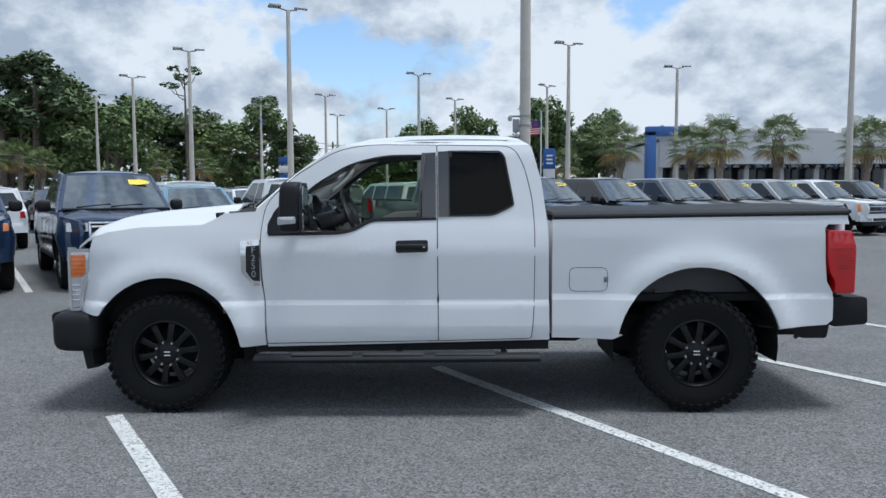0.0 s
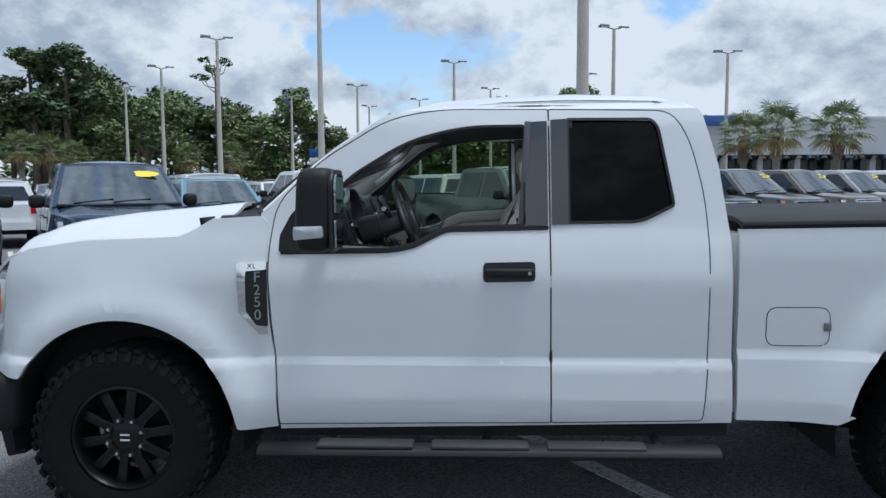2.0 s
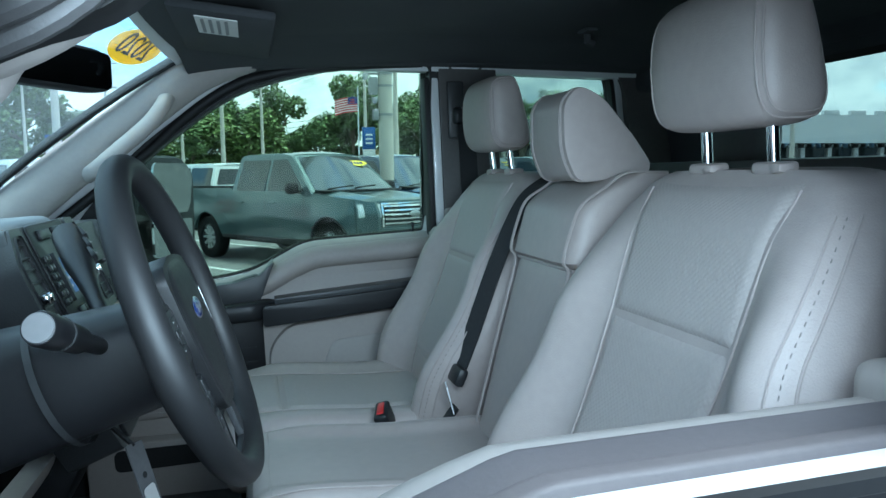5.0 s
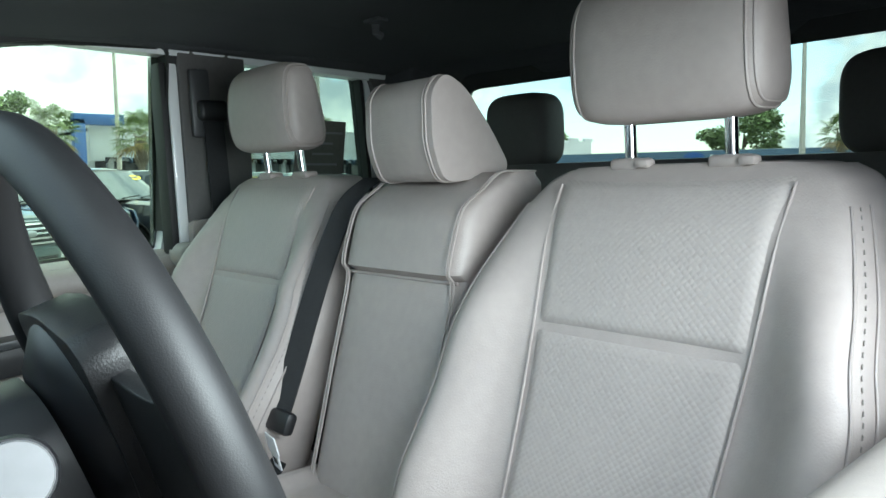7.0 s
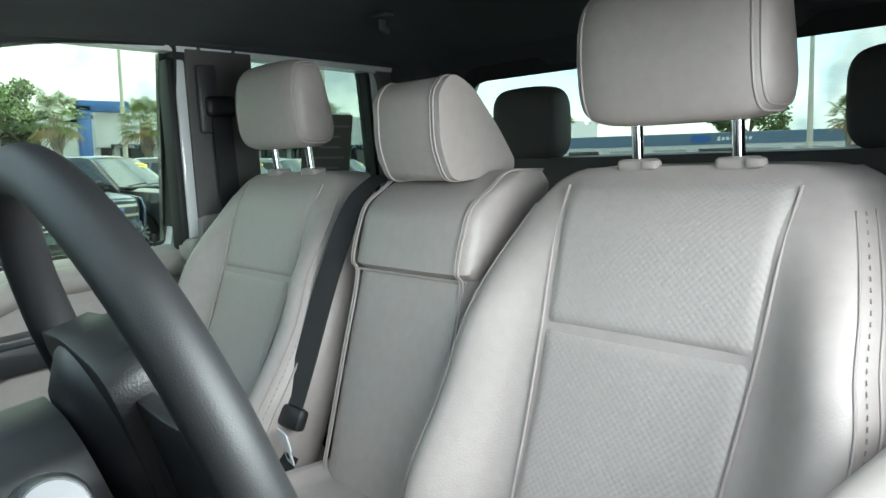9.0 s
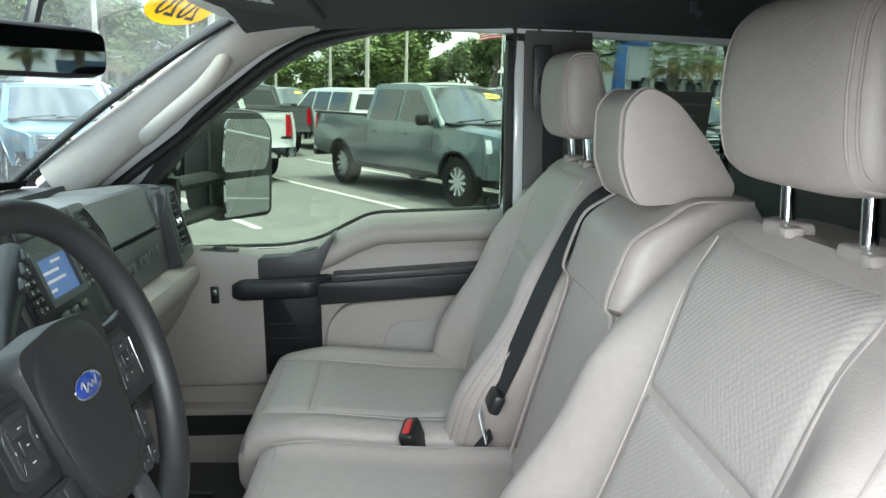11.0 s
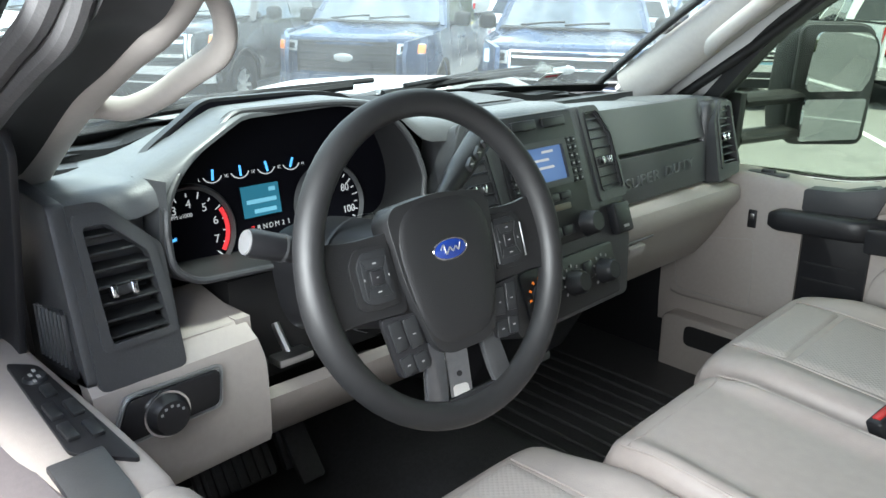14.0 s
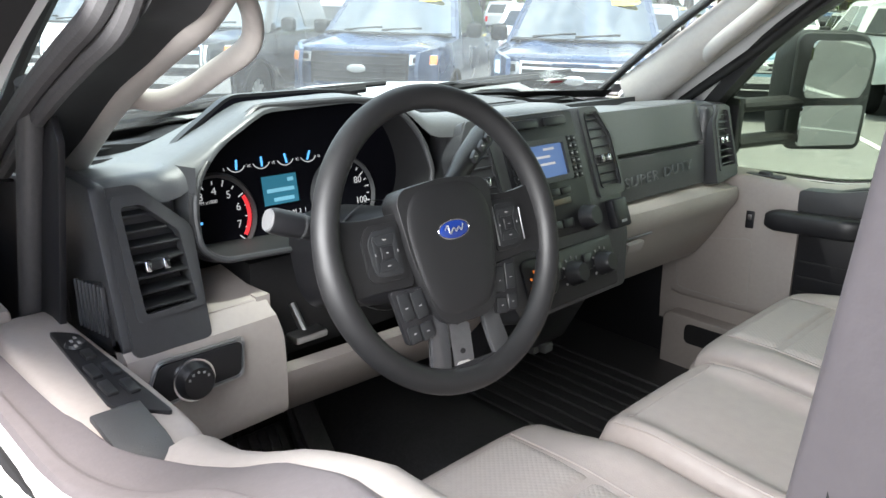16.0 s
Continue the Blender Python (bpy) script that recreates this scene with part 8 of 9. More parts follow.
    bp_ = add("bumper", patch(-0.98, 0.98, 0.50, 0.72, 0.06, 0.09, 20), k["bumper"], None, "front bumper")
    add("air_intake", patch(-0.52, 0.52, 0.52, 0.61, 0.066, 0.02, 8), BLACKP, bp_)
    add("valance", patch(-0.85, 0.85, 0.36, 0.50, 0.02, 0.05, 10), BLACKP, bp_)
    # back
    def back(t, z, lift=0.0):
        return (L - 0.045 - 0.10 * abs(t) ** 4 + lift, hw * 0.965 * t, z)

    def rear(t0, t1, z0_, z1_, lift, th=-0.03):
        return plate(lambda u, v: back(lerp(t0, t1, u), lerp(z0_, z1_, v), lift), 10, 4, (th, 0, 0))

    tg = add("tailgate", rear(-0.99, 0.99, 0.60, top - 0.02 if d["bed"] else belt, 0.0), "paint")
    add("tailgate_step", rear(-0.72, 0.72, top - 0.14, top - 0.10, 0.012), "paint", tg)
    for s in (-1, 1):
        add("tail_lamp", rear(s * 0.80, s * 1.0, 0.88, top - 0.05, 0.016, -0.06), LAMPR, None, "red tail lamp")
    rb = add("rear_bumper", plate(lambda u, v: back(2 * u - 1, lerp(0.48, 0.68, v), 0.09), 14, 3, (-0.14, 0, 0)), CHROME if d["bed"] else "paint", None, "rear bumper")
    add("bumper_pad", plate(lambda u, v: back(lerp(-0.4, 0.4, u), lerp(0.63, 0.688, v), 0.094), 6, 2, (-0.10, 0, 0)), BLACKP, rb)
    yb = lambda z: hw - off(z)
    cb = add("cab_back", plate(lambda u, v: (tail(lerp(belt - 0.05, roof - 0.02, v)) - 0.02, lerp(-1, 1, u) * yb(lerp(belt, roof, v)), lerp(belt - 0.05, roof - 0.02, v)), 4, 6, (-0.03, 0, 0)), "paint")
    add("back_window", plate(lambda u, v: (tail(lerp(belt + 0.1, roof - 0.14, v)) - 0.012, lerp(-0.84, 0.84, u) * yb(lerp(belt, roof, v)), lerp(belt + 0.1, roof - 0.14, v)), 4, 4, (0.006, 0, 0)), CARPANE, cb, "dark back window")
    if d["bed"]:
        add("bed_floor", box((L - d["c0"] - 0.1, 2 * hw - 0.2, 0.05), ((L + d["c0"]) / 2 - 0.02, 0, 0.86)), BLACKP)
        for s in (-1, 1):
            add("bed_rail", box((L - d["c0"] - 0.1, 0.10, 0.03), ((L + d["c0"]) / 2 - 0.02, s * (hw - 0.085), top + 0.005), 0.01), BLACKP)
    add("underbody", box((L - 0.7, 2 * hw - 0.56, 0.50), (L / 2, 0, 0.60), 0.03), UNDER)
    car_forms[form, face] = res
    return res


STICKER_FORM = {}
FINE_BITS = ("shut_line", "door_handle", "sill", "arch_moulding", "mirror_foot", "wiper", "grille_bar", "fog_lamp", "air_intake", "valance", "bumper_pad", "tailgate_step", "cowl", "lamp_core", "bed_rail", "spoke", "hub_cap", "bed_floor", "badge")


def car(form, face, paint_name, label, n, a, away=False, sticker="", group="parked vehicles", category="truck", at=None, turn=0.0, far=False):
    d = TRUCK_FORMS[form]
    if at is None:
        p = lot(n, a - (d["L"] if away else 0))
        ang = math.degrees(math.atan2(-STALL.y, -STALL.x)) + (180 if away else 0)
    else:
        p, ang = at, turn
    root = thing({"truck": "parked_truck", "suv": "parked_suv", "van": "parked_van"}[category], label, category, pose(p[0], p[1], 0, 0, 0, ang), group)
    obs = []
    for name, me, owner, painted, lab in car_form(form, face):
        if far and name in FINE_BITS:
            obs.append(None)
            continue
        ob = new(name, me)
        ob.parent = root if owner is None else obs[owner]
        if lab:
            ob["label"] = lab
        if painted:
            ob.material_slots[0].link = "OBJECT"
            ob.material_slots[0].material = PAINTS[paint_name]
        obs.append(ob)
    if sticker:
        zs = d["roof"] - 0.20
        x = d["w0"] + (d["w1"] - d["w0"]) * (zs - d["belt"]) / (d["roof"] - d["belt"])
        y = 0.42
        t = y / (d["hw"] - 0.15)
        tilt = Vector((-(d["roof"] - d["belt"]), 0, d["w1"] - d["w0"])).normalized()
        f = facing((x - 0.13 * (1 - t * t) - 0.018, -y, zs + 0.025 * (1 - t * t) + 0.014), tilt)
        if "oval" not in STICKER_FORM:
            STICKER_FORM["oval"] = mesh_of("year_sticker", lathe([(0, 0.002), (0.98, 0.002), (1.0, 0.0)], 24, Matrix.Diagonal((0.24, 0.075, 1, 1))), YELLOW)
        ob = new("year_sticker", STICKER_FORM["oval"])
        ob.parent, ob.matrix_basis = root, f
        ob["label"] = "yellow oval year sticker"
        if far:
            pass
        elif sticker.isdigit():
            text(sticker, 0.115, f @ Matrix.Translation((0, 0, 0.004)), DKBLUE, ob, "digits")
        else:
            for k in range(4):
                key = "bar"
                if key not in STICKER_FORM:
                    STICKER_FORM[key] = mesh_of("print_bar", box((0.045, 0.07, 0.002)), DKBLUE)
                b = new("print_bar", STICKER_FORM[key])
                b.parent, b.matrix_basis = ob, Matrix.Translation((-0.105 + 0.07 * k, 0, 0.004))
    return root


P, W, S, B, V = "crew_pickup", "work_pickup", "small_suv", "big_suv", "panel_van"
FIRST = [
    (P, "chrome_twin_bar", "black", "black crew-cab pickup with amber lamps, parked nose out", -4.3, -7.9, False, "year"),
    (P, "dark_bars", "midnight", "navy crew-cab pickup with black barred grille and year sticker", -1.5, -7.7, False, "year"),
    (P, "bars", "midnight", "dark blue crew-cab pickup with chrome bars, parked nose out", 1.1, -7.3, False, "2019"),
    (S, "bars", "sky", "light blue sport utility car with reflecting windscreen", 3.75, -11.8, False, ""),
    (W, "chrome_twin_bar", "white", "white work pickup parked tail out, red tail lamps", 6.85, -12.65, True, ""),
    (P, "deep_grille", "teal", "slate grey-green crew-cab pickup with a deep chrome grille", 9.5, -7.5, False, "year"),
    (P, "twin_bar", "midnight", "dark blue crew-cab pickup with a yellow year sticker", 12.2, -8.3, False, "year"),
    (P, "bars", "black", "dark blue-black crew-cab pickup with a yellow year sticker", 14.9, -8.3, False, "year"),
    (P, "twin_bar", "grey", "dark grey crew-cab pickup with a yellow year sticker", 17.6, -8.3, False, "year"),
    (P, "bars", "brown", "brown crew-cab pickup with a yellow year sticker", 20.2, -8.3, False, "year"),
    (P, "chrome_twin_bar", "silver", "silver crew-cab pickup with a yellow year sticker", 22.9, -8.3, False, "year"),
    (P, "twin_bar", "white", "white crew-cab pickup with black grille and year sticker", 25.6, -8.3, False, "year"),
    (P, "bars", "black", "black crew-cab pickup with a yellow year sticker", 28.3, -8.3, False, "year"),
    (P, "chrome_twin_bar", "white", "white crew-cab pickup parked nose out", -7.0, -8.3, False, ""),
    (P, "bars", "silver", "silver crew-cab pickup parked nose out", -9.7, -8.3, False, ""),
    (B, "bars", "grey", "grey sport utility car parked nose out", -12.4, -8.3, False, ""),
    (B, "bars", "white", "white pickup with a closed canopy, parked tail out", 13.2, -18.2, True, ""),
]
for form, face, color, label, n, a, away, st in FIRST:
    car(form, face, color, label, n, a, away, st, "first row of parked vehicles", "suv" if form in (S, B) else "truck")
rng = random.Random(11)
COLOURS = ["white", "white", "white", "silver", "grey", "black", "midnight", "blue", "red", "brown", "silver"]
WORDS = {"midnight": "dark blue", "teal": "slate"}
FORMS = [(P, "chrome_twin_bar"), (W, "twin_bar"), (P, "bars"), (B, "bars"), (S, "bars"), (P, "twin_bar")]
for a, away, lo, hi, name in ((-18.2, True, -22, 42, "second"), (-27.6, False, -30, 46, "third"), (-40.0, True, -34, 46, "fourth"), (-49.5, False, -38, 46, "fifth")):
    n = lo
    while n < hi:
        form, face = rng.choice(FORMS)
        color = rng.choice(COLOURS)
        d = TRUCK_FORMS[form]
        kind = "sport utility car" if form in (S, B) else "pickup"
        clash = name == "second" and (10.6 < n < 15.6)
        if rng.random() < 0.86 and not clash:
            car(form, face, color, f"{WORDS.get(color, color)} {kind} in the {name} row of the lot", n, a - 0.0 + rng.uniform(-0.25, 0.25), away, "year" if not away and rng.random() < 0.5 else "", f"{name} row of parked vehicles", "suv" if form in (S, B) else "truck", far=True)
        n += 2.68

# ---- light poles ----
def light_pole(x, y, h, turn):
    p = thing("light_pole", "tall tapered grey concrete pole with twin flat lamp heads", "light pole", pose(x, y, 0, 0, 0, turn), "lot light poles")
    part("shaft", lathe([(0.0, 0.0), (0.17, 0.0), (0.165, 0.5), (0.085, h), (0.0, h)], 14), CONCRETE, p)
    part("foot", lathe([(0.0, 0.02), (0.30, 0.02), (0.30, 0.70), (0.26, 0.76), (0.0, 0.76)], 16), CONCRETE, p)
    part("cross_arm", tube([(-0.42, 0, h + 0.07), (0, 0, h - 0.02), (0.42, 0, h + 0.07)], 0.04, 8), POLEM, p)
    for s in (-1, 1):
        head = part("lamp_head", moved(prism(rounded([(-0.15, -0.28), (0.15, -0.28), (0.18, 0.28), (-0.18, 0.28)], 0.05), -0.045, 0.045, "z", 0.02), pose(s * 0.62, 0, h + 0.13, 0, -s * 10, 90)), POLEM, p, "flat rectangular lamp head")
        part("lamp_lens", moved(box((0.22, 0.40, 0.012), (0, 0, -0.05)), pose(s * 0.62, 0, h + 0.13, 0, -s * 10, 90)), LAMPW, head)
    return p


pole = light_pole(-5.4, 30.0, 9.9, 30)
for x, y, k, turn in ((-13.4, 39.9, 1, 20), (-21, 50, 1, 35), (-28.3, 59.8, 1, 50), (-16.2, 68, 1, 10), (-8.8, 61, 1, 25), (-0.2, 49.4, 1, 15), (2.5, 64.3, 1, 30), (9, 39.7, 1.02, 20), (9.8, 55.8, 1, 40), (17.5, 46.9, 1, 0), (19.8, 28.7, 1.04, 35), (-4.4, 72, 1, 15), (-10.3, 78, 1, 40), (40, 16, 1, 30), (52, 34, 1, 60), (34, 40, 1, 10), (-30, 24, 1, 20), (-26, -6, 1, 60)):
    copy_thing(pole, pose(x, y, 0, 0, 0, turn) @ Matrix.Diagonal((1, 1, k, 1)))
big_pole = thing("utility_pole", "thick tall concrete pole with metal boxes and cameras", "utility pole", pose(3.98, 14.6, 0))
part("shaft", lathe([(0.0, 0.0), (0.150, 0.0), (0.105, 17.0), (0.0, 17.0)], 20), CONCRETE, big_pole)
part("junction_box", box((0.17, 0.14, 0.34), (-0.235, 0.02, 3.28), 0.02), POLEM, big_pole, "grey metal box")
part("junction_box", box((0.12, 0.12, 0.22), (-0.205, -0.03, 2.72), 0.02), POLEM, big_pole, "grey metal box")
part("bracket", tube([(-0.42, 0, 3.52), (0.0, 0, 3.52)], 0.025, 8), POLEM, big_pole)
for x, z in ((-0.40, 3.47), (-0.22, 3.02)):
    part("camera_dome", lathe([(0, -0.09), (0.04, -0.075), (0.06, -0.02), (0.06, 0.03), (0, 0.04)], 14, Matrix.Translation((x, -0.08, z))), LAMPW, big_pole, "white camera dome")
for z in (2.72, 3.28, 3.52):
    part("strap", lathe([(0.140, z - 0.025), (0.150, z - 0.025), (0.150, z + 0.025), (0.140, z + 0.025)], 20), POLEM, big_pole)
for x, y, h in ((-33, 72, 8.5), (-44, 76, 8.0), (-24, 84, 9.0), (-13, 92, 8.0), (-20, 90, 7.0), (-52, 64, 8.5), (0, 92, 9.0)):
    post = thing("wooden_pole", "weathered wooden utility pole at the trees", "utility pole", pose(x, y, 0), "wooden poles")
    part("shaft", lathe([(0, 0), (0.16, 0), (0.11, h), (0, h)], 10), BARK, post)
    part("cross_arm", box((1.8, 0.10, 0.12), (0, 0.1, h - 0.5), 0.01), BARK, post)
for k, (z0, z1) in enumerate(((8.2, 8.0), (7.6, 7.4), (6.2, 6.0))):
    solo("overhead_wire", tube([(lerp(-80, 10, t), lerp(62, 90, t), lerp(z0, z1, t) - 1.2 * math.sin(math.pi * ((3 * t) % 1))) for t in np.linspace(0, 1, 25)], 0.022, 5), SEAL, "thin black overhead wire in front of the trees", "cable", "overhead wires")

# ---- trees and palms ----
def leaves(rnd, centres, count, size, flat=0.6):
    """Small bent leaf clumps scattered on the shells of a few lobes: (centre, radii)."""
    vs, fs = [], []
    weight = [r[0] * r[1] + r[1] * r[2] for c, r in centres]
    for c, r in rnd.choices(centres, weight, k=count):
        d = Vector((rnd.gauss(0, 1), rnd.gauss(0, 1), rnd.gauss(0.15, 1))).normalized()
        q = rnd.uniform(0.35, 1.0) ** 0.5 * rnd.uniform(0.85, 1.12)
        p = Vector((c[0] + d.x * r[0] * q, c[1] + d.y * r[1] * q, c[2] + d.z * r[2] * q))
        s = size * rnd.uniform(0.6, 1.4)
        t = Vector((rnd.gauss(0, 1), rnd.gauss(0, 1), rnd.gauss(0, flat))).normalized()
        b = t.cross(d + Vector((0.01, 0.02, 0.4))).normalized()
        k = len(vs)
        lift = d * s * 0.35
        vs += [p - t * s, p + b * s * 0.55 + lift * rnd.random(), p + t * s * rnd.uniform(0.7, 1.1), p - b * s * 0.55 + lift * rnd.random(), p + b * s * 0.3 - t * s * 0.9 - lift]
        fs += [(k, k + 1, k + 2, k + 3), (k, k + 1, k + 4)]
    me = bpy.data.meshes.new("crown")
    me.from_pydata([tuple(v) for v in vs], [], fs)
    return me


def tree_form(seed, kind):
    """Trunk and crown meshes of one tree of the height 10."""
    rnd = random.Random(seed)
    bits, lobes = [], []
    lean = rnd.uniform(-0.4, 0.4)
    if kind == "oak":
        bits.append(tube([(0, 0, -0.2), (0.1, 0, 2.0), (lean, 0.2, 4.5), (lean * 1.3, 0.1, 7.0)], [0.36, 0.28, 0.2, 0.08], 9))
        for i in range(9):
            a, z = rnd.uniform(0, 6.28), rnd.uniform(2.2, 8.2)
            reach = rnd.uniform(1.6, 3.6) * (1.15 - abs(z - 5) / 7)
            e = (reach * math.cos(a), reach * math.sin(a), z + rnd.uniform(0.4, 1.4))
            bits.append(tube([(lean * z / 7, 0, z * 0.75), (e[0] * 0.5, e[1] * 0.5, z), e], [0.12, 0.08, 0.03], 6))
            lobes.append((e, (rnd.uniform(1.1, 2.0), rnd.uniform(1.1, 2.0), rnd.uniform(0.8, 1.4))))
        lobes.append(((lean, 0, 8.4), (1.7, 1.7, 1.5)))
        n, size, m = 4200, 0.23, OAK
    elif kind == "pine":
        bits.append(tube([(0, 0, -0.2), (0.05, 0, 5), (lean, 0, 9.6)], [0.24, 0.18, 0.04], 9))
        for i in range(15):
            a, z = rnd.uniform(0, 6.28), rnd.uniform(4.0, 9.6)
            reach = rnd.uniform(0.7, 2.3) * min(1, (10.6 - z) / 3.2)
            e = (lean * z / 10 + reach * math.cos(a), reach * math.sin(a), z + 0.3)
            bits.append(tube([(lean * z / 10, 0, z - 0.3), e], [0.06, 0.02], 5))
            lobes.append((e, (rnd.uniform(0.6, 1.1), rnd.uniform(0.6, 1.1), rnd.uniform(0.3, 0.6))))
        n, size, m = 2400, 0.17, PINE
    elif kind == "thin_pine":
        bits.append(tube([(0, 0, -0.2), (0.05, 0, 5), (0.1, 0, 9.7)], [0.16, 0.12, 0.03], 8))
        for i in range(16):
            a, z = rnd.uniform(0, 6.28), rnd.uniform(5.6, 9.6)
            reach = rnd.uniform(0.8, 2.5) * min(1, (10.8 - z) / 3.0)
            e = (reach * math.cos(a), reach * math.sin(a), z + 0.7)
            bits.append(tube([(0.08, 0, z - 0.3), (e[0] * 0.6, e[1] * 0.6, z - 0.05), e], [0.045, 0.03, 0.012], 5))
            lobes.append((e, (0.5, 0.5, 0.22)))
        n, size, m = 380, 0.15, PINE
    else:
        for i in range(11):
            a, r = rnd.uniform(0, 6.28), rnd.uniform(0.2, 3.0)
            z = rnd.uniform(2.0, 7.6)
            bits.append(tube([(0.3 * math.cos(a), 0.3 * math.sin(a), -0.2), (r * math.cos(a), r * math.sin(a), z)], [0.10, 0.03], 5))
            lobes.append(((r * math.cos(a), r * math.sin(a), z), (rnd.uniform(1.2, 2.0), rnd.uniform(1.2, 2.0), rnd.uniform(1.2, 2.0))))
        n, size, m = 3400, 0.23, LIGHTLEAF
    return mesh_of("trunk", join(*bits), BARK), leaves(rnd, lobes, n, size), m


tree_meshes = {}


def tree(kind, x, y, h, wide, seed):
    key = (kind, seed % 4)
    if key not in tree_meshes:
        tr, cr, m = tree_form(100 + seed % 4 * 7, kind)
        cr.materials.append(m)
        tree_meshes[key] = (tr, cr)
    label = {"oak": "broad dark green oak behind the lot", "pine": "tall pine with layered clumps of needles", "thin_pine": "tall thin pine with sparse tufts", "scrub": "light green bushy tree at the lot's edge"}[kind]
    t = thing("pine_tree" if "pine" in kind else "tree", label, "tree", pose(x, y, 0, 0, 0, seed * 47 % 360) @ Matrix.Diagonal((wide * h / 10, wide * h / 10, h / 10, 1)), "trees round the lot")
    for name, me in zip(("trunk", "crown"), tree_meshes[key]):
        ob = new(name, me)
        ob.parent = t


def toward(heading, dist):
    return 1.6 + dist * math.cos(radians(heading)), -5.0 + dist * math.sin(radians(heading))


rng = random.Random(5)
ELEV = ((55, 4.0), (66, 4.4), (74, 4.6), (80, 6.0), (84, 5.4), (87, 3.4), (89, 5.6), (92, 5.0), (95, 3.4), (98, 4.6), (101, 5.2), (104, 6.2), (107, 6.4), (110, 6.8), (113, 6.6), (117, 8.0), (122, 7.4), (130, 6.5), (150, 6.5), (180, 6.0), (215, 5.5))
h_ = 54.0
i = 0
while h_ < 214:
    dist = rng.uniform(84, 108)
    el = curve1(ELEV, h_)
    x, y = toward(h_, dist)
    top_ = max(5.5, 1.6 + dist * math.tan(radians(el)) * rng.uniform(0.72, 1.0))
    tree(rng.choice(["oak", "oak", "oak", "pine", "scrub"]), x, y, top_, rng.uniform(0.95, 1.35), i)
    h_ += rng.uniform(1.3, 2.2) * (1 if h_ < 128 else 1.7)
    i += 1
for head, el, kind, dist, wide in ((118.5, 9.2, "pine", 92, 1.25), (120.5, 8.6, "pine", 96, 1.2), (116.8, 8.2, "oak", 95, 0.8), (108.9, 8.4, "thin_pine", 88, 1.1), (103.8, 7.2, "pine", 98, 0.9), (83.0, 6.9, "oak", 92, 0.75), (78.8, 5.8, "oak", 90, 0.8), (88.2, 6.0, "oak", 96, 0.8), (91.5, 5.6, "oak", 98, 0.8), (59.5, 5.0, "oak", 100, 0.8)):
    x, y = toward(head, dist)
    tree(kind, x, y, 1.6 + dist * math.tan(radians(el)), wide, int(head * 3))
# a low hedge of undergrowth that closes the gaps between the trunks
rnd = random.Random(8)
under = leaves(rnd, [((toward(h, 112)[0], toward(h, 112)[1], 1.6), (3.6, 3.6, rnd.uniform(2.2, 4.2))) for h in np.arange(50, 218, 1.6)], 16000, 0.55)
under.materials.append(OAK)
hedge = new("undergrowth", under)
tagged(hedge, "dense dark green undergrowth behind the lot", "undergrowth", kind="stuff")
for (x, y), h, k in zip([toward(hd, 70) for hd in (20, 30, 2, -12, 44, 235, 250, 265, 280, 295, 310, 325, 340)], (7, 8, 7, 8, 7, 9, 10, 9, 10, 9, 10, 9, 8), range(13)):
    tree("oak" if k % 3 else "pine", x * 1.7 if k < 5 else x, y * 1.7 if k < 5 else y, h * (1.4 if k < 5 else 1.0), 1.2, k)


def palm_form(seed):
    rnd = random.Random(seed)
    trunk = tube([(0, 0, -0.1), (0.03, 0, 1.0), (0.05, 0.04, 2.6), (0.0, 0.05, 4.2)], [0.24, 0.19, 0.18, 0.22], 12)
    boots = [moved(prism([(-0.06, 0), (0.06, 0), (0.02, 0.34), (-0.02, 0.34)], 0, 0.05, "y"), Matrix.Translation((0.03, 0.04, z)) @ Matrix.Rotation(a, 4, "Z") @ Matrix.Translation((0, 0.19, 0)) @ Matrix.Rotation(radians(-22), 4, "X")) for z, a in [(2.6 + 0.035 * i, i * 2.4) for i in range(44)]]
    green, dry = [], []
    for i in range(46):
        a = i * 2.399 + rnd.uniform(-0.2, 0.2)
        up = lerp(1.35, -0.75, (i / 45) ** 0.8) + rnd.uniform(-0.12, 0.12)
        stem, fan = rnd.uniform(0.75, 1.05), rnd.uniform(0.7, 0.95)
        d = Vector((math.cos(a) * math.cos(up), math.sin(a) * math.cos(up), math.sin(up)))
        side = Vector((-math.sin(a), math.cos(a), 0))
        nrm = side.cross(d)
        p0 = Vector((0, 0.05, 4.2)) + d * 0.1
        p1 = p0 + d * stem + Vector((0, 0, -0.08))
        quads = [((p0 - side * 0.015), (p0 + side * 0.015), (p1 + side * 0.012), (p1 - side * 0.012))]
        for k in range(15):
            b = lerp(-1.9, 1.9, k / 14)
            e = (d * math.cos(b) + side * math.sin(b)).normalized()
            ln = fan * (0.65 + 0.35 * math.cos(b * 0.6)) * rnd.uniform(0.85, 1.1)
            w = e.cross(nrm).normalized() * 0.036
            m1, tip = p1 + e * ln * 0.55 + nrm * 0.05, p1 + e * ln + Vector((0, 0, -0.30 * ln))
            quads.append((p1, m1 + w, tip, m1 - w))
        (dry if i > 37 else green).extend(quads)

    def cloud_of(name, quads, m):
        me = bpy.data.meshes.new(name)
        me.from_pydata([tuple(v) for q in quads for v in q], [], [tuple(range(4 * i, 4 * i + 4)) for i in range(len(quads))])
        me.materials.append(m)
        return me

    return [("trunk", mesh_of("trunk", trunk, PALMBARK), ""), ("old_frond_collar", mesh_of("old_frond_collar", join(*boots), PALMBARK), ""), ("crown", cloud_of("crown", green, PALMLEAF), "fan-shaped green fronds"), ("dry_fronds", cloud_of("dry_fronds", dry, DEADLEAF), "hanging dry yellow fronds")]


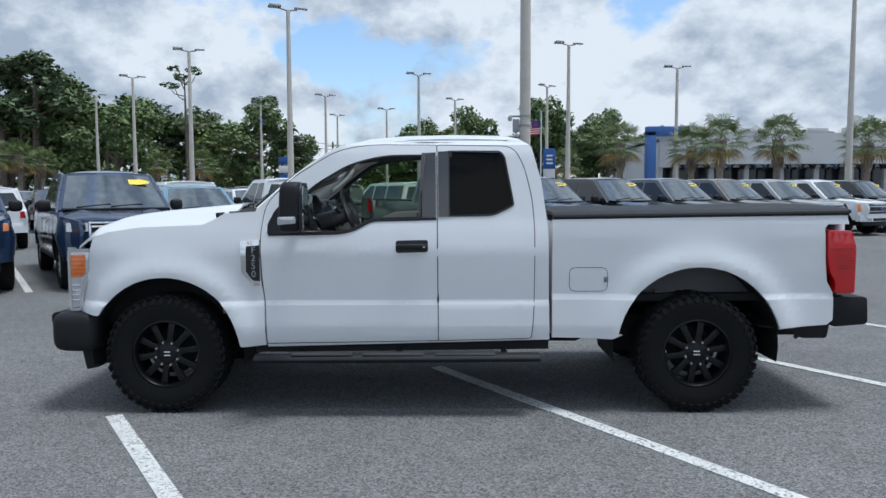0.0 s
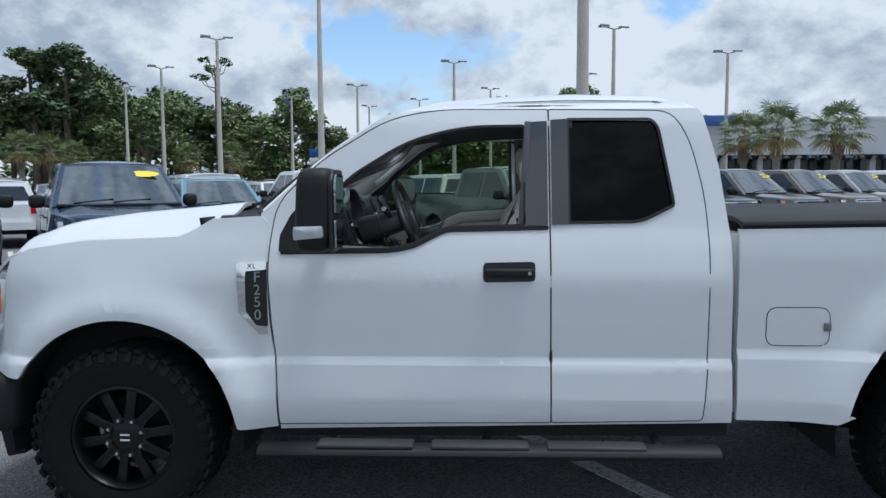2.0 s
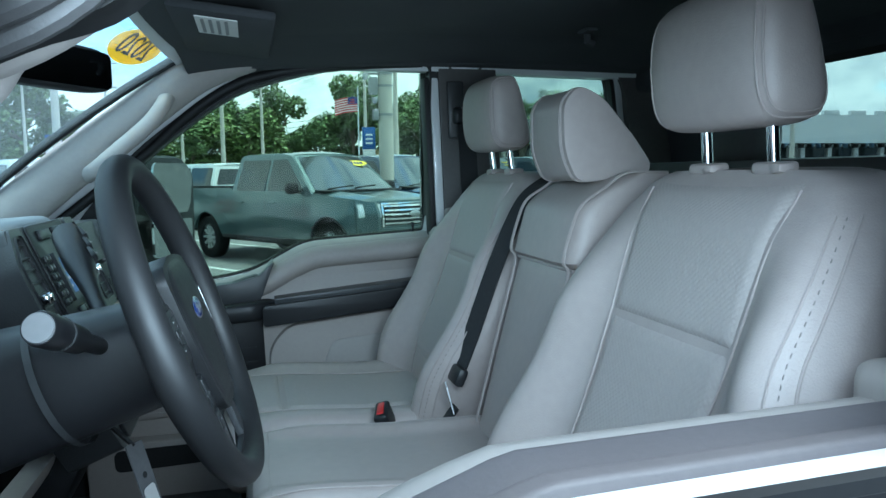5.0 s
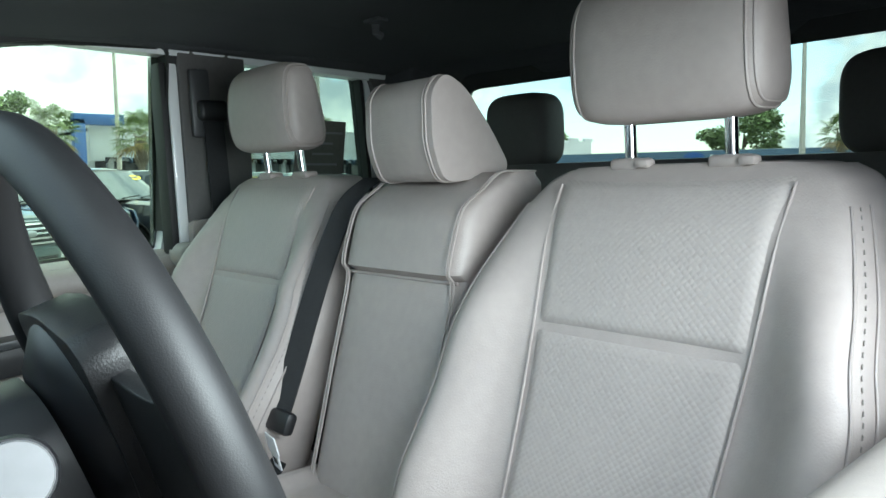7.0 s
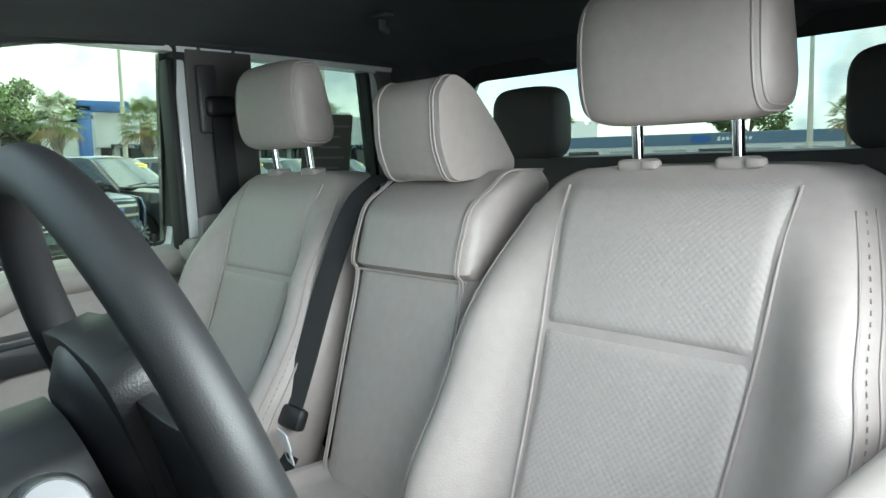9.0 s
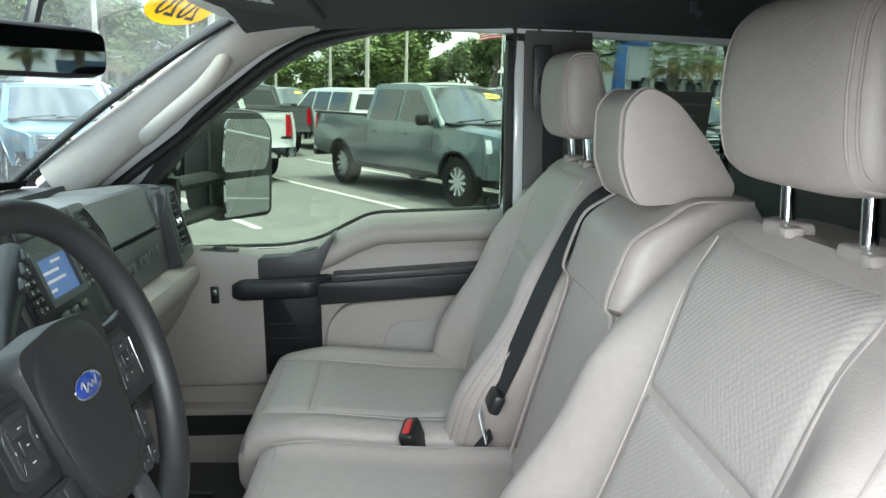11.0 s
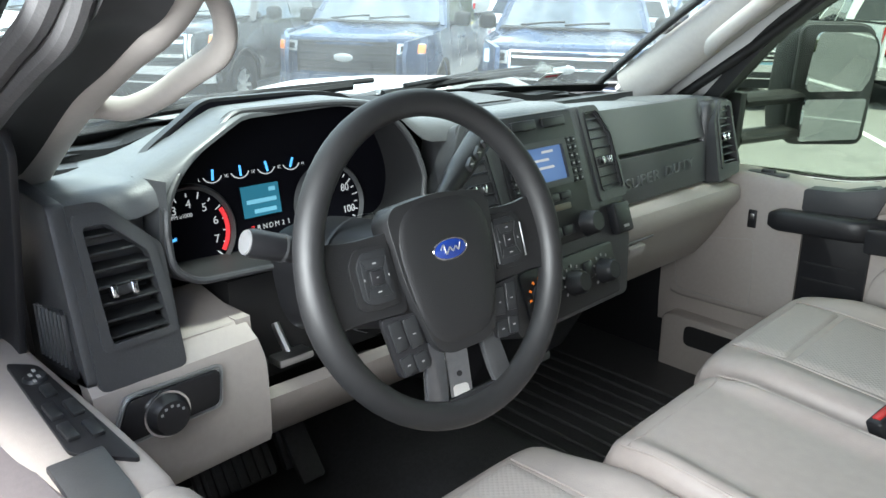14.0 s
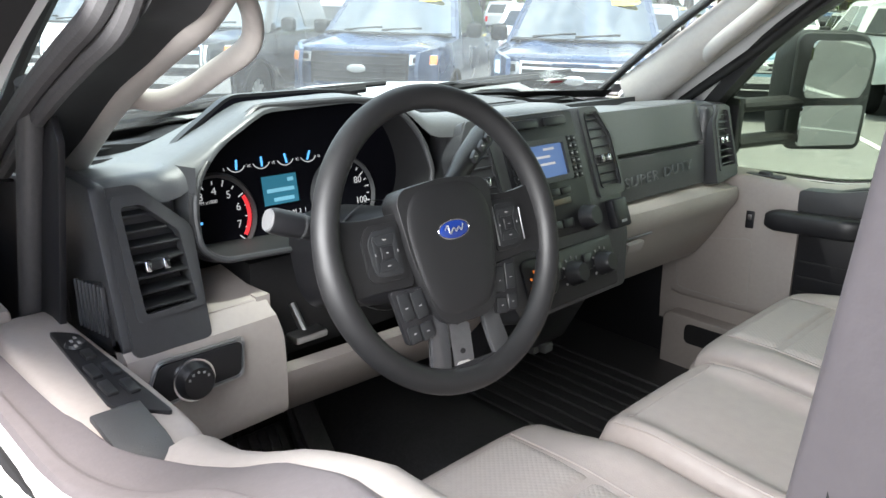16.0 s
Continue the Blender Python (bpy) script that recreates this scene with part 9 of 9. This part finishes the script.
palm_forms = [palm_form(k) for k in range(3)]


def palm(x, y, h, k):
    t = thing("palm_tree", "cabbage palm with fan fronds and a rough trunk", "palm tree", pose(x, y, 0, 0, 0, k * 70) @ Matrix.Diagonal((h / 5.2, h / 5.2, h / 5.2, 1)), "palms")
    for name, me, lab in palm_forms[k % 3]:
        ob = new(name, me)
        ob.parent = t
        if lab:
            ob["label"] = lab


for k, (hd, dist, h) in enumerate(((76.9, 52, 5.9), (71.8, 50, 5.4), (69.8, 47, 5.6), (66.2, 52, 5.9), (60.8, 50, 5.4), (119.6, 76, 5.9), (121.2, 74, 6.0), (118.2, 78, 5.4), (111.0, 80, 5.4), (108.0, 74, 5.2), (81.0, 70, 5.2), (100.0, 82, 4.6), (126, 60, 5.5), (133, 56, 5.8), (140, 62, 5.2), (150, 58, 6.0), (14.0, 62, 6.6), (10.0, 74, 6.4), (24, 70, 6.2), (-4, 60, 6.2))):
    palm(*toward(hd, dist), h, k)

# ---- buildings ----
shop = thing("dealership_building", "grey stucco showroom with notched parapet and dark glass front", "building")
part("wall", box((62, 0.4, 2.9), (51, 60.2, 5.05)), LSTUCCO, shop)
part("side_wall", box((0.4, 18, 6.5), (20.2, 69.4, 3.25)), LSTUCCO, shop)
part("flat_roof", box((62, 18, 0.25), (51, 69.3, 5.9)), STUCCO, shop)
part("back_wall", box((62, 0.4, 6.0), (51, 78.4, 3.0)), STUCCO, shop)
part("glass_front", box((61, 0.12, 3.6), (51, 61.6, 1.8)), SHOPGLASS, shop, "dark glass shop front")
for i in range(21):
    x = 21.5 + 3.0 * i
    part("column", box((0.45, 0.45, 3.6), (x, 60.3, 1.8), 0.03), STUCCO, shop)
    part("mullion", box((0.10, 0.10, 3.6), (x + 1.5, 61.5, 1.8)), BLACKP, shop)
    part("merlon", box((1.7, 0.42, 0.42), (x, 60.2, 6.70), 0.02), LSTUCCO, shop)
    for k in range(3):
        part("awning_scallop", moved(prism([(-0.46, 0.42)] + arc(0, 0.0, 0.42, 180, 0, 8)[::1] + [(0.46, 0.42)], -0.02, 0.55, "y"), Matrix.Translation((x + k, 59.5, 3.42))), BANDBLUE if k % 2 else BLACKP, shop)
part("sign_panel", box((2.6, 0.1, 1.7), (29.5, 59.9, 1.5)), PAPER, shop, "white notice panel")
part("sign_panel", box((1.0, 0.1, 1.1), (29.5, 59.84, 1.5)), PIANO, shop)
arch = thing("blue_arch", "blue clad entrance frame at the showroom's end", "sign")
part("post", box((0.8, 0.8, 6.6), (19.0, 59.2, 3.3), 0.04), STOREBLUE, arch)
part("beam", box((3.6, 0.8, 0.8), (20.4, 59.2, 6.6), 0.04), STOREBLUE, arch)

SV = pose(82, 38, 0, 0, 0, 114.9)      # its front faces local +y


service = thing("service_building", "low grey workshop with a slate blue band and white doors", "building", SV)
part("wall", box((56, 0.4, 4.4), (0, 0, 2.2)), LSTUCCO, service)
part("side_wall", box((0.4, 16, 4.4), (-27.8, -8, 2.2)), LSTUCCO, service)
part("side_wall", box((0.4, 16, 4.4), (27.8, -8, 2.2)), LSTUCCO, service)
part("flat_roof", box((56.4, 16.4, 0.25), (0, -8, 4.5)), STUCCO, service)
part("band", box((56.2, 0.5, 1.25), (0, 0.05, 3.95)), BANDBLUE, service, "slate blue fascia band")
for i in range(11):
    x = -24.5 + 4.9 * i
    dr = part("garage_door", box((3.6, 0.12, 2.9), (x, 0.22, 1.45)), STUCCO if i % 3 else SHOPGLASS, service, "pale workshop door")
    for k in range(5):
        part("door_joint", box((3.6, 0.02, 0.05), (x, 0.285, 0.55 + 0.55 * k)), LINER, dr)
sign = part("sign_oval", lathe([(0, 0.05), (0.95, 0.05), (1.0, 0.0)], 28, Matrix.Translation((6.5, 0.32, 3.98)) @ Matrix.Rotation(radians(-90), 4, "X") @ Matrix.Diagonal((1.1, 0.45, 1, 1))), SIGNBLUE, service, "blue oval sign")
for k in range(8):
    part("sign_bar", box((0.30, 0.06, 0.46 if k == 0 else 0.34), (4.6 - 0.46 * k, 0.33, 3.95)), INK, service)
for k in range(7):
    a = lot(0, 0)
    p = SV @ Vector((-21 + 7.2 * k, 7.0, 0))
    car(V if k % 3 == 0 else W, "twin_bar", "white", "white van by the workshop" if k % 3 == 0 else "white work pickup by the workshop", 0, 0, group="vehicles by the workshop", category="van" if k % 3 == 0 else "truck", at=(p.x, p.y), turn=114.9 - 90, far=True)

# flag and road sign by the far poles
flag = thing("flagpole", "thin white flagpole with a striped flag", "flag", pose(9.6, 58, 0, 0, 0, 12))
part("pole", lathe([(0, 0), (0.07, 0), (0.04, 8.2), (0, 8.3)], 10), LAMPW, flag)


def cloth(x, z):
    return 0.10 * math.sin(2.4 * x) + 0.03 * math.sin(6 * x + z)


fl = part("flag", plate(lambda u, v: (-1.9 * u, cloth(1.9 * u, v), 6.3 + 1.15 * v - 0.35 * u * u), 14, 13, (0, 0.01, 0)), INK, flag)
for k in range(7):
    part("stripe", plate(lambda u, v: (-1.9 * u, cloth(1.9 * u, (2 * k + v) / 13) - 0.012, 6.3 + 1.15 * (2 * k + v) / 13 - 0.35 * u * u), 14, 1, (0, 0.034, 0)), FLAGRED, fl)
part("canton", plate(lambda u, v: (-0.8 * u, cloth(0.8 * u, v) - 0.016, 6.92 + 0.53 * v - 0.35 * (0.42 * u) ** 2), 6, 4, (0, 0.042, 0)), FLAGBLUE, fl)
rs = thing("pylon_sign", "upright blue and white dealer sign", "sign", pose(9.9, 55.0, 0))
part("pylon", box((0.9, 0.35, 4.9), (0, 0, 2.45), 0.03), LSTUCCO, rs)
part("sign_face", box((0.92, 0.37, 1.6), (0, 0, 4.15), 0.02), SIGNBLUE, rs)
for k in range(3):
    part("print_bar", box((0.5, 0.38, 0.12), (0, 0, 3.8 + 0.3 * k)), INK, rs)
st_ = thing("street_sign", "small blue and white sign on a post", "sign", pose(-9.8, 49, 0))
part("post", lathe([(0, 0), (0.06, 0), (0.06, 4.2), (0, 4.2)], 8), POLEM, st_)
for k in range(3):
    part("panel", box((0.9, 0.06, 0.50), (0, -0.08, 2.6 + 0.62 * k), 0.01), SIGNBLUE if k != 1 else PAPER, st_)
